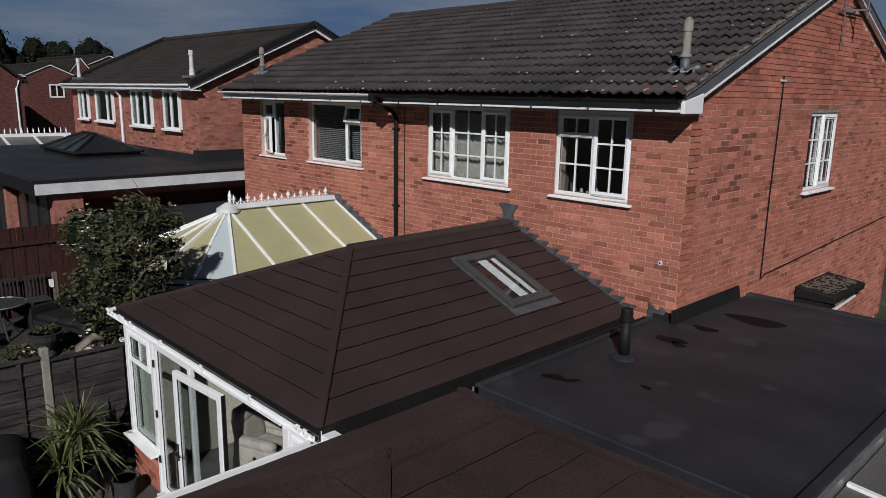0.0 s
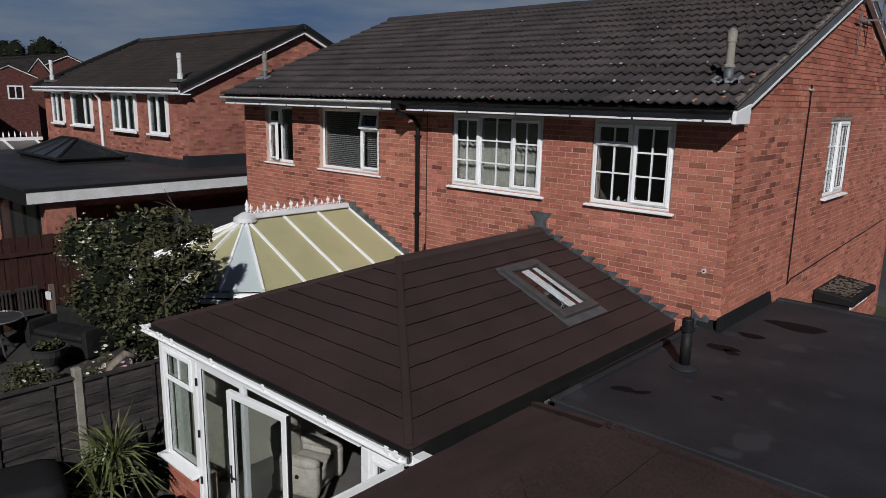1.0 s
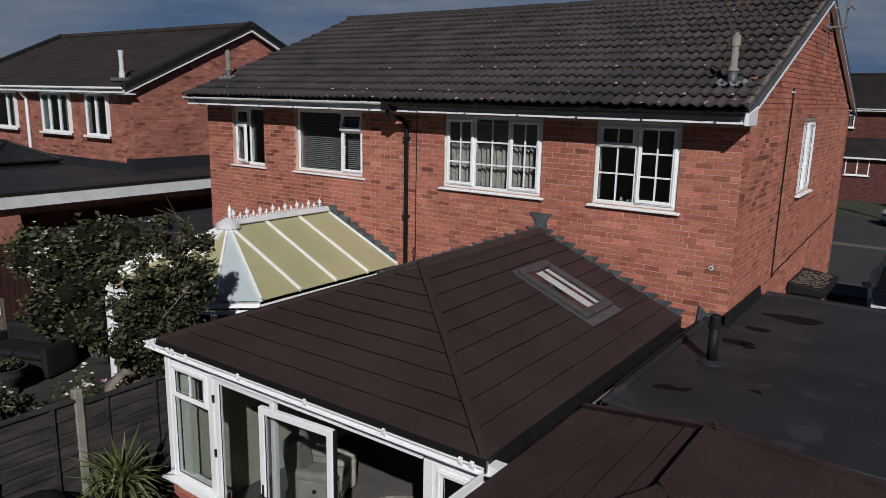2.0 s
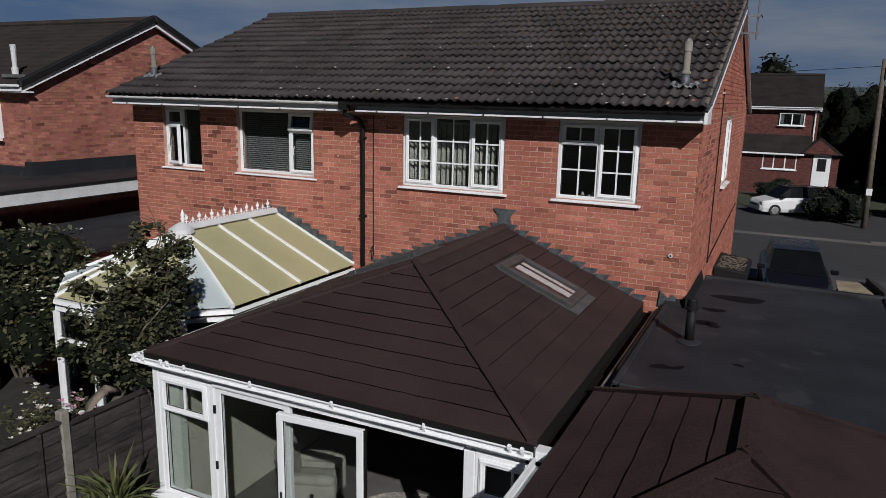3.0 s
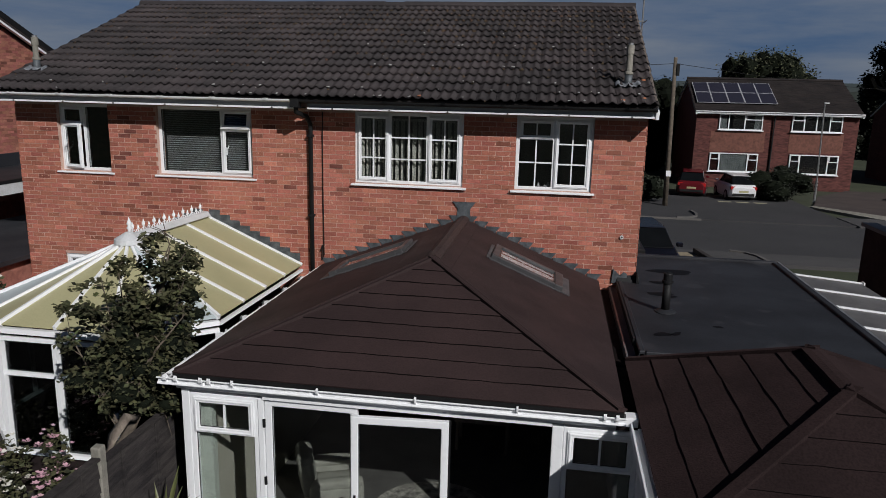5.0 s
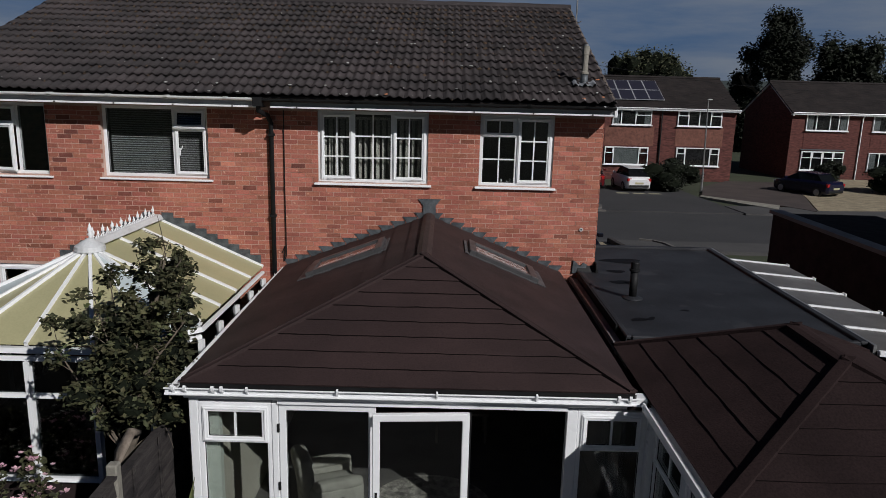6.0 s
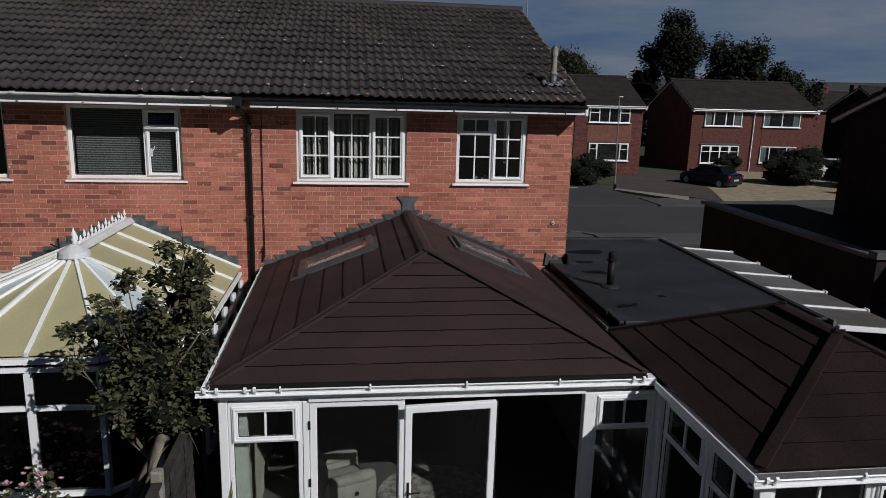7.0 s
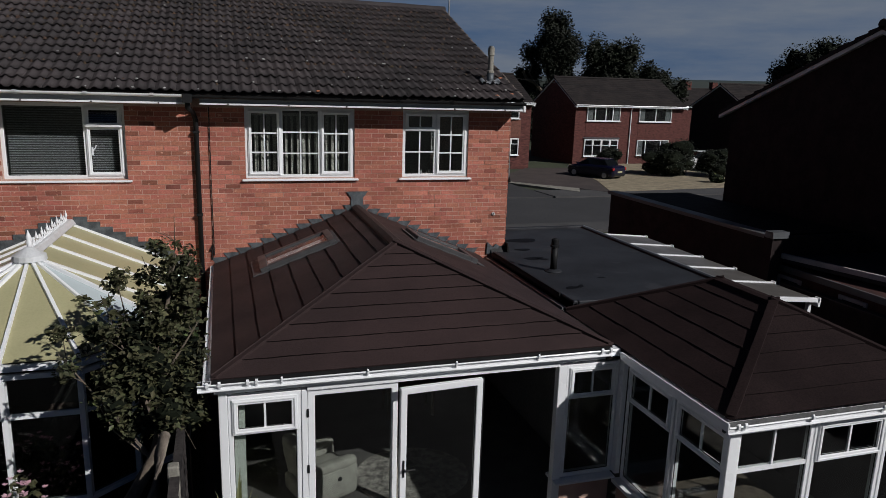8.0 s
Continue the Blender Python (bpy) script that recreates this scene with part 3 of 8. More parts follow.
for k, (ox, oz) in enumerate(((-5.62, 0.09), (-5.52, 0.06), (-5.47, 0.1), (-5.42, 0.08), (-5.37, 0.11))):
    bm = bmesh.new()
    tube(bm, [(0, 0, 0), (0, 0, oz * 0.4), (0, 0, oz)], [0.018, 0.026, 0.012], 8)
    tagged(part("ornament", bm, M_curtain), "small pale ornament on the window board", "ornament", "ornaments on the window board").matrix_basis = pose(ox, FACE + 0.14, 3.70)
part("window_board", B(-6.0, -4.81, FACE + 0.105, FACE + 0.26, 3.66, 3.70), M_white, w4).matrix_parent_inverse = w4.matrix_basis.inverted()

# fascia, soffit and gutters along the rear eaves
for nm, x0, x1 in (("fascia", -14.70, -9.38), ("fascia", -9.22, -3.985)):
    bm = bmesh.new()
    box(bm, x0, x1, 7.50, 7.52, 4.875, 4.955)
    # the board's grey imitates the shade that the gutter throws on white
    f = tagged(part(nm, bm, M_fasciagrey, kind="structure"), "white plastic fascia board under the eaves, painted grey for gutter shade", "fascia")
    part("lip", B(x0, x1, 7.475, 7.521, 4.843, 4.873), M_white, f, "bright white lower lip", soft=0.004)
    tagged(part("soffit", B(x0, x1, 7.522, FACE + 0.01, 4.85, 4.862), M_soffit, kind="structure"), "unseen soffit board under the eaves, dark to deepen the shade", "soffit")
    for i in range(6):
        x = x0 + 0.4 + i * 0.9
        if x < x1 - 0.2:
            part("clip", B(x, x + 0.02, 7.462, 7.474, 4.848, 4.87), M_black, f)


def gutter(name, p0, p1, r, material, label, brackets, unions=()):
    """A half-round gutter between two points, with its brackets."""
    p0, p1 = Vector(p0), Vector(p1)
    d = (p1 - p0).normalized()
    side = Vector((0, 0, 1)).cross(d)
    g = thing(name, label, "gutter")
    bm = bmesh.new()
    n = 9
    outer, inner = [], []
    for p in (p0, p1):
        outer.append([bm.verts.new(p + side * (r * math.cos(math.pi * k / (n - 1))) - Vector((0, 0, r * math.sin(math.pi * k / (n - 1))))) for k in range(n)])
        inner.append([bm.verts.new(p + side * ((r - 0.007) * math.cos(math.pi * k / (n - 1))) - Vector((0, 0, (r - 0.007) * math.sin(math.pi * k / (n - 1))))) for k in range(n)])
    for k in range(n - 1):
        bm.faces.new((outer[0][k], outer[0][k + 1], outer[1][k + 1], outer[1][k]))
        bm.faces.new((inner[0][k + 1], inner[0][k], inner[1][k], inner[1][k + 1]))
        for e in (0, 1):
            bm.faces.new((outer[e][k], outer[e][k + 1], inner[e][k + 1], inner[e][k]))
    for k in (0, n - 1):
        bm.faces.new((outer[0][k], outer[1][k], inner[1][k], inner[0][k]))
    for e in (0, 1):
        bm.faces.new(outer[e])
    part("channel", bm, material, g, smooth=False)
    me = None
    for t in list(brackets) + list(unions):
        p = p0.lerp(p1, t)
        wide = 0.04 if t in unions else 0.022
        bm = bmesh.new()
        vs = []
        for s in (-wide, wide):
            vs.append([bm.verts.new(p + d * s + side * ((r + 0.014) * math.cos(math.pi * k / 10)) - Vector((0, 0, (r + 0.014) * math.sin(math.pi * k / 10) - 0.012))) for k in range(11)])
        for k in range(10):
            bm.faces.new((vs[0][k], vs[0][k + 1], vs[1][k + 1], vs[1][k]))
        ex = bmesh.ops.solidify(bm, geom=bm.faces[:], thickness=0.006)
        part("union" if t in unions else "bracket", bm, material, g)
    return g


gutter("gutter", (-9.45, 7.42, 4.99), (-14.75, 7.42, 4.99), 0.044, M_white, "white plastic gutter under the eaves tiles", [i / 6 + 0.08 for i in range(6)])
gutter("gutter", (-3.97, 7.42, 4.985), (-9.33, 7.42, 4.985), 0.050, M_black, "black plastic gutter under the eaves tiles", [i / 6 + 0.08 for i in range(6)])

def moulded_gutter(name, p0, p1, material, label, brackets, unions=()):
    """A moulded (ogee) gutter whose back runs from p0 to p1, its front to the left of that line."""
    p0, p1 = Vector(p0), Vector(p1)
    d = (p1 - p0).normalized()
    out = Vector((0, 0, 1)).cross(d)
    prof = [(0.0, 0.0), (0.0, -0.112), (0.030, -0.112), (0.036, -0.100), (0.070, -0.094), (0.096, -0.084), (0.102, -0.076), (0.098, -0.067), (0.078, -0.058), (0.074, -0.024), (0.108, -0.015),
            (0.114, -0.007), (0.109, 0.001), (0.100, 0.001), (0.094, -0.007), (0.068, -0.018), (0.066, -0.070), (0.048, -0.086), (0.008, -0.088), (0.008, 0.0)]
    g = thing(name, label, "gutter")
    bm = bmesh.new()
    ends = [[bm.verts.new(p + out * o + Vector((0, 0, z))) for o, z in prof] for p in (p0, p1)]
    k = len(prof)
    for j in range(k):
        # inner faces take the grey that imitates shade in the channel
        bm.faces.new((ends[0][j], ends[0][(j + 1) % k], ends[1][(j + 1) % k], ends[1][j])).material_index = 1 if 14 <= j <= 18 else 0
    bm.faces.new(ends[0][::-1])
    bm.faces.new(ends[1])
    part("channel", bm, material, g, "white outside, painted grey for shade inside").data.materials.append(M_gutter_shade)
    clip = [(0.0, -0.092), (0.054, -0.092), (0.064, -0.084), (0.064, -0.070), (0.096, -0.056), (0.097, -0.034), (0.124, -0.022), (0.128, 0.014), (0.112, 0.030), (0.094, 0.016), (0.098, -0.004), (0.078, -0.030), (0.05, -0.086), (0.0, -0.086)]
    for t in list(brackets) + list(unions):
        p = p0.lerp(p1, t)
        wide = 0.014 if t in unions else 0.009
        bm = bmesh.new()
        e2 = [[bm.verts.new(p + d * s + out * o + Vector((0, 0, z))) for o, z in clip] for s in (-wide, wide)]
        k = len(clip)
        for j in range(k):
            bm.faces.new((e2[0][j], e2[0][(j + 1) % k], e2[1][(j + 1) % k], e2[1][j]))
        bm.faces.new(e2[0][::-1])
        bm.faces.new(e2[1])
        part("union" if t in unions else "bracket", bm, material, g)
    return g


pipe = thing("downpipe", "black plastic downpipe down the middle of the rear wall", "downpipe")
bm = bmesh.new()
tube(bm, [(-9.39, 7.44, 4.95), (-9.39, 7.46, 4.80), (-9.33, 7.76, 4.72), (-9.295, 7.828, 4.60), (-9.295, 7.828, 0.05)], 0.038, 10)
part("pipe", bm, M_black, pipe, smooth=True)
part("outlet", B(-9.46, -9.32, 7.37, 7.50, 4.87, 5.0), M_black, pipe)
for z in (4.4, 3.1, 1.6):
    part("pipe_clip", B(-9.345, -9.245, 7.785, FACE, z, z + 0.035), M_black, pipe)
bm = bmesh.new()
tube(bm, [(-9.10, 7.855, 4.8), (-9.105, 7.855, 3.6), (-9.10, 7.855, 2.45), (-9.14, 7.85, 2.36), (-9.12, 7.85, 2.62), (-9.17, 7.85, 2.5)], 0.008, 5)
tagged(part("cable", bm, M_black), "thin black cable clipped down the brick wall", "cable")
bm = bmesh.new()
tube(bm, [(GX + 0.015, 10.33, 5.33), (GX + 0.015, 10.34, 5.1), (GX + 0.015, 10.30, 3.7), (GX + 0.015, 10.31, 2.45), (GX + 0.015, 10.45, 2.5), (GX + 0.015, 13.2, 2.62), (GX + 0.015, 16.2, 2.75)], 0.010, 5)
tagged(part("cable", bm, M_black), "thin black cable clipped along the gable", "cable")
part("cable_clip", B(GX, GX + 0.03, 10.26, 10.41, 5.25, 5.275), M_greywhite, bpy.data.objects["cable.001"])

# ---- main roof ----
roof = tagged(new("roof"), "weathered dark brown interlocking concrete tiles", "roof", kind="structure")
COS, SIN = math.cos(PITCH), math.sin(PITCH)
RX0, RX1 = -14.83, -3.95
bm = bmesh.new()
v = [(RX0, EAVE_Y + 0.02, EAVE_Z - 0.05), (RX1, EAVE_Y + 0.02, EAVE_Z - 0.05), (RX1, RIDGE_Y, RIDGE_Z - 0.05), (RX0, RIDGE_Y, RIDGE_Z - 0.05)]
solid(bm, v, (0, 0, 0.03))
v = [(RX0, RIDGE_Y, RIDGE_Z - 0.05), (RX1, RIDGE_Y, RIDGE_Z - 0.05), (RX1, 2 * RIDGE_Y - EAVE_Y, EAVE_Z - 0.05), (RX0, 2 * RIDGE_Y - EAVE_Y, EAVE_Z - 0.05)]
solid(bm, v, (0, 0, 0.06))
part("roof_deck", bm, M_fartile, roof)
ROWS_T, TILE_W = 15, 0.2941
GAUGE = math.hypot(RIDGE_Y - EAVE_Y, RIDGE_Z - EAVE_Z) / ROWS_T
COLS_T = 37


def tile_verts():
    """One double-roll tile: a waved sheet with a thick lower lip. u across, v up the slope, h off it."""
    n = 12
    def hh(u):
        return 0.041 * max(0.0, math.cos(math.tau * (u / 0.148 - 0.5))) ** 0.7
    us = [TILE_W * i / n for i in range(n + 1)]
    v = [(u, 0.0, 0.038 + hh(u)) for u in us] + [(u, GAUGE + 0.04, 0.004 + hh(u)) for u in us] + [(u, 0.026, 0.014 + hh(u) * 0.8) for u in us]
    k = n + 1
    f = [(i, i + 1, k + i + 1, k + i) for i in range(n)] + [(2 * k + i, 2 * k + i + 1, i + 1, i) for i in range(n)]
    f += [(0, k, 2 * k), (n, 2 * k + n, k + n)]
    return v, f


def roof_point(u, v, h):
    """A point of the rear slope: u metres from its end, v up it, h off it."""
    return (RX0 + u, EAVE_Y - 0.05 + v * COS - h * SIN, EAVE_Z - 0.03 + v * SIN + h * COS)


TV, TF = tile_verts()
rnd = random.Random(7)
me_tile = bpy.data.meshes.new("tile")
me_tile.from_pydata([(u, v * COS - h * SIN, v * SIN + h * COS) for u, v, h in TV], [], TF)
me_tile.materials.append(M_tile)
me_tile.shade_smooth()
vv, ff = [], []
for r in range(ROWS_T):
    for c in range(COLS_T):
        du, dv, dh = c * TILE_W + rnd.uniform(-0.004, 0.004), r * GAUGE + rnd.uniform(-0.012, 0.012), rnd.uniform(-0.004, 0.006)
        if c >= COLS_T - 25 and r < 12:
            t = part("tile", me_tile, None, roof)
            t.location = roof_point(du, dv, dh)
        else:
            base = len(vv)
            vv += [roof_point(du + u, dv + v2, dh + h) for u, v2, h in TV]
            ff += [tuple(base + i for i in q) for q in TF]
tagged(pydata("tiles", vv, ff, M_tiles, roof, kind="stuff", smooth=True), "further tiles of the same roof")
bm = bmesh.new()
tube(bm, [(0, 0, 0), (0.436, 0, 0)], 0.12, 12)
bmesh.ops.scale(bm, vec=(1, 1, 0.75), verts=bm.verts)
me = None
for i in range(25):
    if me is None:
        rt = part("ridge_tile", bm, M_tile, roof)
        me = rt.data
    else:
        rt = part("ridge_tile", me, None, roof)
    rt.location = (RX0 + i * 0.4352, RIDGE_Y, RIDGE_Z + 0.0 + rnd.uniform(-0.006, 0.006))
# verges: mortar bed and barge boards
M_verge = surface("verge_mortar", (0.20, 0.165, 0.14), (0.08, 0.065, 0.058), 14, 60, 0.95, 0.6)
for sgn, lab in ((1, "rear"), (-1, "front")):
    def vp(y, z):
        return (RIDGE_Y - (RIDGE_Y - y) * sgn, z)
    (ya, za), (yb, zb) = vp(EAVE_Y + 0.02, EAVE_Z + 0.016), vp(RIDGE_Y, RIDGE_Z)
    bm = bmesh.new()
    vr, n = random.Random(5), 90
    prev = None
    for k in range(n + 1):
        y, z = ya + (yb - ya) * k / n, za + (zb - za) * k / n
        w, top = 0.045 + vr.uniform(-0.014, 0.016), 0.032 + vr.uniform(-0.02, 0.022)
        cur = [bm.verts.new(p) for p in ((RX1 - w, y, z - 0.03), (RX1 - 0.004, y, z - 0.034), (RX1 - 0.006, y, z + top * 0.5), (RX1 - 0.022, y, z + top), (RX1 - w, y, z + top * 0.9))]
        if prev:
            for j in range(5):
                bm.faces.new((prev[j], prev[(j + 1) % 5], cur[(j + 1) % 5], cur[j]))
        prev = cur
    part("verge_mortar", bm, M_verge, roof, "crumbling grey mortar along the verge")
    bm = bmesh.new()
    solid(bm, [(GX + 0.02, ya, za - 0.165), (GX + 0.02, yb, zb - 0.165), (GX + 0.02, yb, zb - 0.052), (GX + 0.02, ya, za - 0.052)], (RX1 - GX - 0.014, 0, 0))
    part("barge_board", bm, M_greytrim, roof, "grey barge board")
    bm = bmesh.new()
    solid(bm, [(GX + 0.02, ya, za - 0.192), (GX + 0.02, yb, zb - 0.192), (GX + 0.02, yb, zb - 0.166), (GX + 0.02, ya, za - 0.166)], (RX1 - GX - 0.004, 0, 0))
    part("barge_lip", bm, M_white, roof, "white lower lip of the barge board")
bm = bmesh.new()
solid(bm, [(GX + 0.047, 7.465, 4.828), (GX + 0.047, 7.90, 4.828), (GX + 0.047, 7.90, 5.06), (GX + 0.047, 7.465, 4.965)], (0.05, 0, 0))
part("eaves_box", bm, M_white, roof, "white plastic box end of the eaves", soft=0.006)
for x, y, h in ((-4.45, 7.52, 0.02), (-4.10, 8.3, 0.03), (-7.45, 7.5, 0.03), (-4.15, 7.6, 0.03)):
    bm = bmesh.new()
    box(bm, -0.035, 0.03, -0.02, 0.022, 0, 0.014)
    bmesh.ops.rotate(bm, cent=(0, 0, 0), matrix=Matrix.Rotation(PITCH, 3, "X") @ Matrix.Rotation(0.5, 3, "Z"), verts=bm.verts)
    q = part("broken_tile", bm, M_orange, roof, "chip of orange clay", soft=0.006)
    q.location = (x, y, EAVE_Z + (y - EAVE_Y) * math.tan(PITCH) + 0.045)


def flue(x, y, h=0.62):
    """A roof vent pipe on a dressed lead skirt."""
    z = EAVE_Z + (y - EAVE_Y) * math.tan(PITCH)
    f = thing("flue", "grey flue pipe on a lead skirt in the tiles", "flue", pose(x, y, z), "flues on the roof")
    bm = bmesh.new()
    tube(bm, [(0, 0, -0.1), (0, 0, 0.2)], [0.064, 0.056], 14)
    part("base_pipe", bm, M_lead, f, "pale grey lead collar", smooth=True)
    bm = bmesh.new()
    tube(bm, [(0, 0, 0.18), (0, 0, 0.21), (0, 0, 0.22), (0, 0, h - 0.14), (0, 0, h - 0.13), (0, 0, h)], [0.068, 0.068, 0.050, 0.048, 0.059, 0.057], 14)
    part("pipe", bm, M_concrete, f)
    bm = bmesh.new()
    tube(bm, [(0, 0, h), (0, 0, h + 0.03)], [0.04, 0.04], 12)
    part("cowl", bm, M_metal, f)
    bm = bmesh.new()
    nx = 14
    vs = []
    for j in range(4):
        for i in range(nx + 1):
            u, w = (i / nx - 0.5) * 0.38, -0.15 + j * 0.06
            wave = 0.034 * max(0, math.cos(math.tau * (u / 0.148)))
            ragged = 0.03 * math.sin(i * 2.1) if j == 0 else 0
            vs.append(bm.verts.new((u, (w + ragged) * COS, (w + ragged) * SIN + 0.05 + wave)))
    for j in range(3):
        for i in range(nx):
            a = j * (nx + 1) + i
            bm.faces.new((vs[a], vs[a + 1], vs[a + nx + 2], vs[a + nx + 1]))
    part("lead_skirt", bm, M_dressed, f, "crinkled lead skirt", smooth=True)
    return f


bm = bmesh.new()      # crumbs of bedding mortar along the eaves
rnd = random.Random(31)
for i in range(70):
    x = RX1 - 0.2 - rnd.random() ** 1.5 * 10.0
    w, hgt = rnd.uniform(0.010, 0.036), rnd.uniform(0.006, 0.015)
    v0 = rnd.choice((0.03, 0.03, 0.03, 0.35, 0.71, 1.42, 2.5, 3.2, 4.2, 4.9)) + rnd.uniform(-0.012, 0.02)
    px, py, pz = roof_point(x - RX0, v0, 0.062)
    turn = Matrix.Translation((px, py, pz)) @ Matrix.Rotation(PITCH, 4, "X") @ Matrix.Rotation(rnd.uniform(-0.7, 0.7), 4, "Z")
    bmesh.ops.create_icosphere(bm, subdivisions=1, radius=1.0, matrix=turn @ Matrix.Diagonal((w, rnd.uniform(0.01, 0.022), hgt, 1)))
part("mortar_crumbs", bm, M_crumb, roof, "pale crumbs of mortar and lichen", kind="stuff")
vv, ff = [], []      # cushions of dry moss in the troughs, thicker towards the ridge
rnd = random.Random(41)
for i in range(1300):
    r, c = int(14.99 * rnd.random() ** 0.42), rnd.randrange(COLS_T * 2)
    u, v0, s = (c + rnd.uniform(-0.16, 0.16)) * TILE_W / 2, r * GAUGE + rnd.uniform(-0.03, 0.06), rnd.uniform(0.010, 0.034)
    if not 0.1 < u < RX1 - RX0 - 0.1:
        continue
    k = len(vv)
    h = 0.040 + rnd.uniform(-0.004, 0.004)
    n = 6
    vv += [roof_point(u + math.cos(a) * s * rnd.uniform(0.7, 1.4), v0 + math.sin(a) * s * rnd.uniform(0.6, 1.2), h - 0.02) for a in [j * math.tau / n for j in range(n)]]
    vv.append(roof_point(u, v0, h + s * 0.55))
    ff += [(k + j, k + (j + 1) % n, k + n) for j in range(n)]
tagged(pydata("moss", vv, ff, M_moss, roof, kind="stuff", smooth=True), "dry brown moss cushions between the tiles")
flue(-4.345, 8.17, 0.61)
flue(-14.47, 8.33, 0.56)
aer = thing("aerial", "thin metal television aerial on the gable", "aerial")
bm = bmesh.new()
tube(bm, [(-3.76, 12.6, 6.25), (-3.76, 12.6, 8.2)], 0.017, 6)
part("mast", bm, M_metal, aer)
for z in (6.36, 6.66):
    part("bracket", B(GX + 0.004, -3.72, 12.57, 12.60, z, z + 0.03), M_metal, aer)
    part("wall_plate", B(GX + 0.002, GX + 0.02, 12.45, 12.75, z - 0.02, z + 0.05), M_metal, aer)
bm = bmesh.new()
tube(bm, [(-3.70, 12.35, 6.68), (-3.70, 12.95, 6.68)], 0.010, 5)
tube(bm, [(GX + 0.05, 12.1, 6.34), (GX + 0.05, 12.9, 6.34)], 0.012, 5)
tube(bm, [(GX + 0.05, 12.3, 6.6), (GX + 0.05, 12.3, 6.2), (GX + 0.03, 12.36, 5.8)], 0.009, 5)
part("boom", bm, M_metal, aer)


# ---- sunrooms: hipped roofs of brown metal panels ----
LAP = random.Random(77)


def roof_face(roof_ob, a, b, c, d, n, lip=0.020, material=None):
    """Courses of lapped panels on one slope: eave a-b, top d-c."""
    a, b, c, d = map(Vector, (a, b, c, d))
    nrm = (b - a).cross(d - a).normalized()
    for i in range(n):
        s0, s1 = i / n, min(1.0, (i + 1.12) / n)
        p, q = a.lerp(d, s0), b.lerp(c, s0)
        r, t = b.lerp(c, s1), a.lerp(d, s1)
        bm = bmesh.new()
        up = (d - a).normalized()
        m = max(2, int((q - p).length / 0.16))
        edge = [p.lerp(q, j / m) + up * (LAP.uniform(-0.007, 0.007) if 0 < j < m and i else 0) for j in range(m + 1)]
        rows = [[bm.verts.new(e + nrm * 0.002) for e in edge], [bm.verts.new(e + nrm * (lip + LAP.uniform(-0.003, 0.003))) for e in edge],
                [bm.verts.new(e + up * 0.05 + nrm * lip * 0.9) for e in edge], [bm.verts.new(t.lerp(r, j / m) + nrm * 0.003) for j in range(m + 1)],
                [bm.verts.new(t.lerp(r, j / m) - nrm * 0.004) for j in range(m + 1)]]
        # lap faces are coloured near-black to imitate the shadow under each panel
        for g, (u, v) in enumerate(zip(rows, rows[1:] + rows[:1])):
            for j in range(m):
                bm.faces.new((u[j], u[j + 1], v[j + 1], v[j])).material_index = 1 if g == 0 and i else 0
        for j in (0, m):
            bm.faces.new([w[j] for w in (rows if j == 0 else rows[::-1])])
        part("roof_panel", bm, material or M_panel, roof_ob).data.materials.append(M_seam)


def cap_strip(roof_ob, p0, p1, s1, s2, w=0.10, lift=0.03, name="ridge_cap", material=None, dark=()):
    """A bent metal cap over a ridge or a hip; s1 and s2 point down the two slopes."""
    p0, p1, s1, s2 = Vector(p0), Vector(p1), Vector(s1).normalized(), Vector(s2).normalized()
    up = Vector((0, 0, lift))
    bm = bmesh.new()
    prof = [(s1 * w - Vector((0, 0, 0.01))), (s1 * w + Vector((0, 0, 0.045))), (s1 * 0.035 + up), (s2 * 0.035 + up), (s2 * w + Vector((0, 0, 0.045))), (s2 * w - Vector((0, 0, 0.01)))]
    a = [bm.verts.new(p0 + q) for q in prof]
    b = [bm.verts.new(p1 + q) for q in prof]
    k = len(prof)
    for j in range(k):
        # sides listed in dark are coloured to imitate the shadow gap beside the cap
        bm.faces.new((a[j], a[(j + 1) % k], b[(j + 1) % k], b[j])).material_index = 1 if j in dark else 0
    bm.faces.new(a[::-1])
    bm.faces.new(b)
    ob = part(name, bm, material or M_cap, roof_ob)
    ob.data.materials.append(M_seam)
    return ob


S1 = dict(x0=-9.115, x1=-4.60, y0=3.045, z0=2.275, xr=-6.77, yr=4.99, z1=3.175)
r1 = tagged(new("sunroom_roof"), "dark brown lapped metal panel hipped roof", "roof", kind="structure")
A, Bq, C, D = (S1["x0"], S1["y0"], S1["z0"]), (S1["x1"], S1["y0"], S1["z0"]), (S1["xr"], S1["yr"], S1["z1"]), (S1["xr"], FACE - 0.006, S1["z1"])
E0, F0 = (S1["x1"], FACE - 0.006, S1["z0"]), (S1["x0"], FACE - 0.006, S1["z0"])
roof_face(r1, A, Bq, C, C, 9)
roof_face(r1, Bq, E0, D, C, 9)
roof_face(r1, F0, A, C, D, 9)
cap_strip(r1, A, C, (0.9, -0.05, -0.02), (-0.05, 0.9, -0.02), 0.05, 0.034, "hip_cap", M_panel)
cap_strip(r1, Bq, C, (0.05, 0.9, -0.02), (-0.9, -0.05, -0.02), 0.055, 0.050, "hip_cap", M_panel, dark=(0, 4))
cap_strip(r1, C, D, (0.9, 0, -0.34), (-0.9, 0, -0.34), 0.10, 0.065)
bm = bmesh.new()
for q in ((S1["x0"], S1["x1"], S1["y0"] - 0.005, S1["y0"] + 0.012), ):
    box(bm, q[0], q[1], q[2], q[3], S1["z0"] - 0.05, S1["z0"] - 0.001)
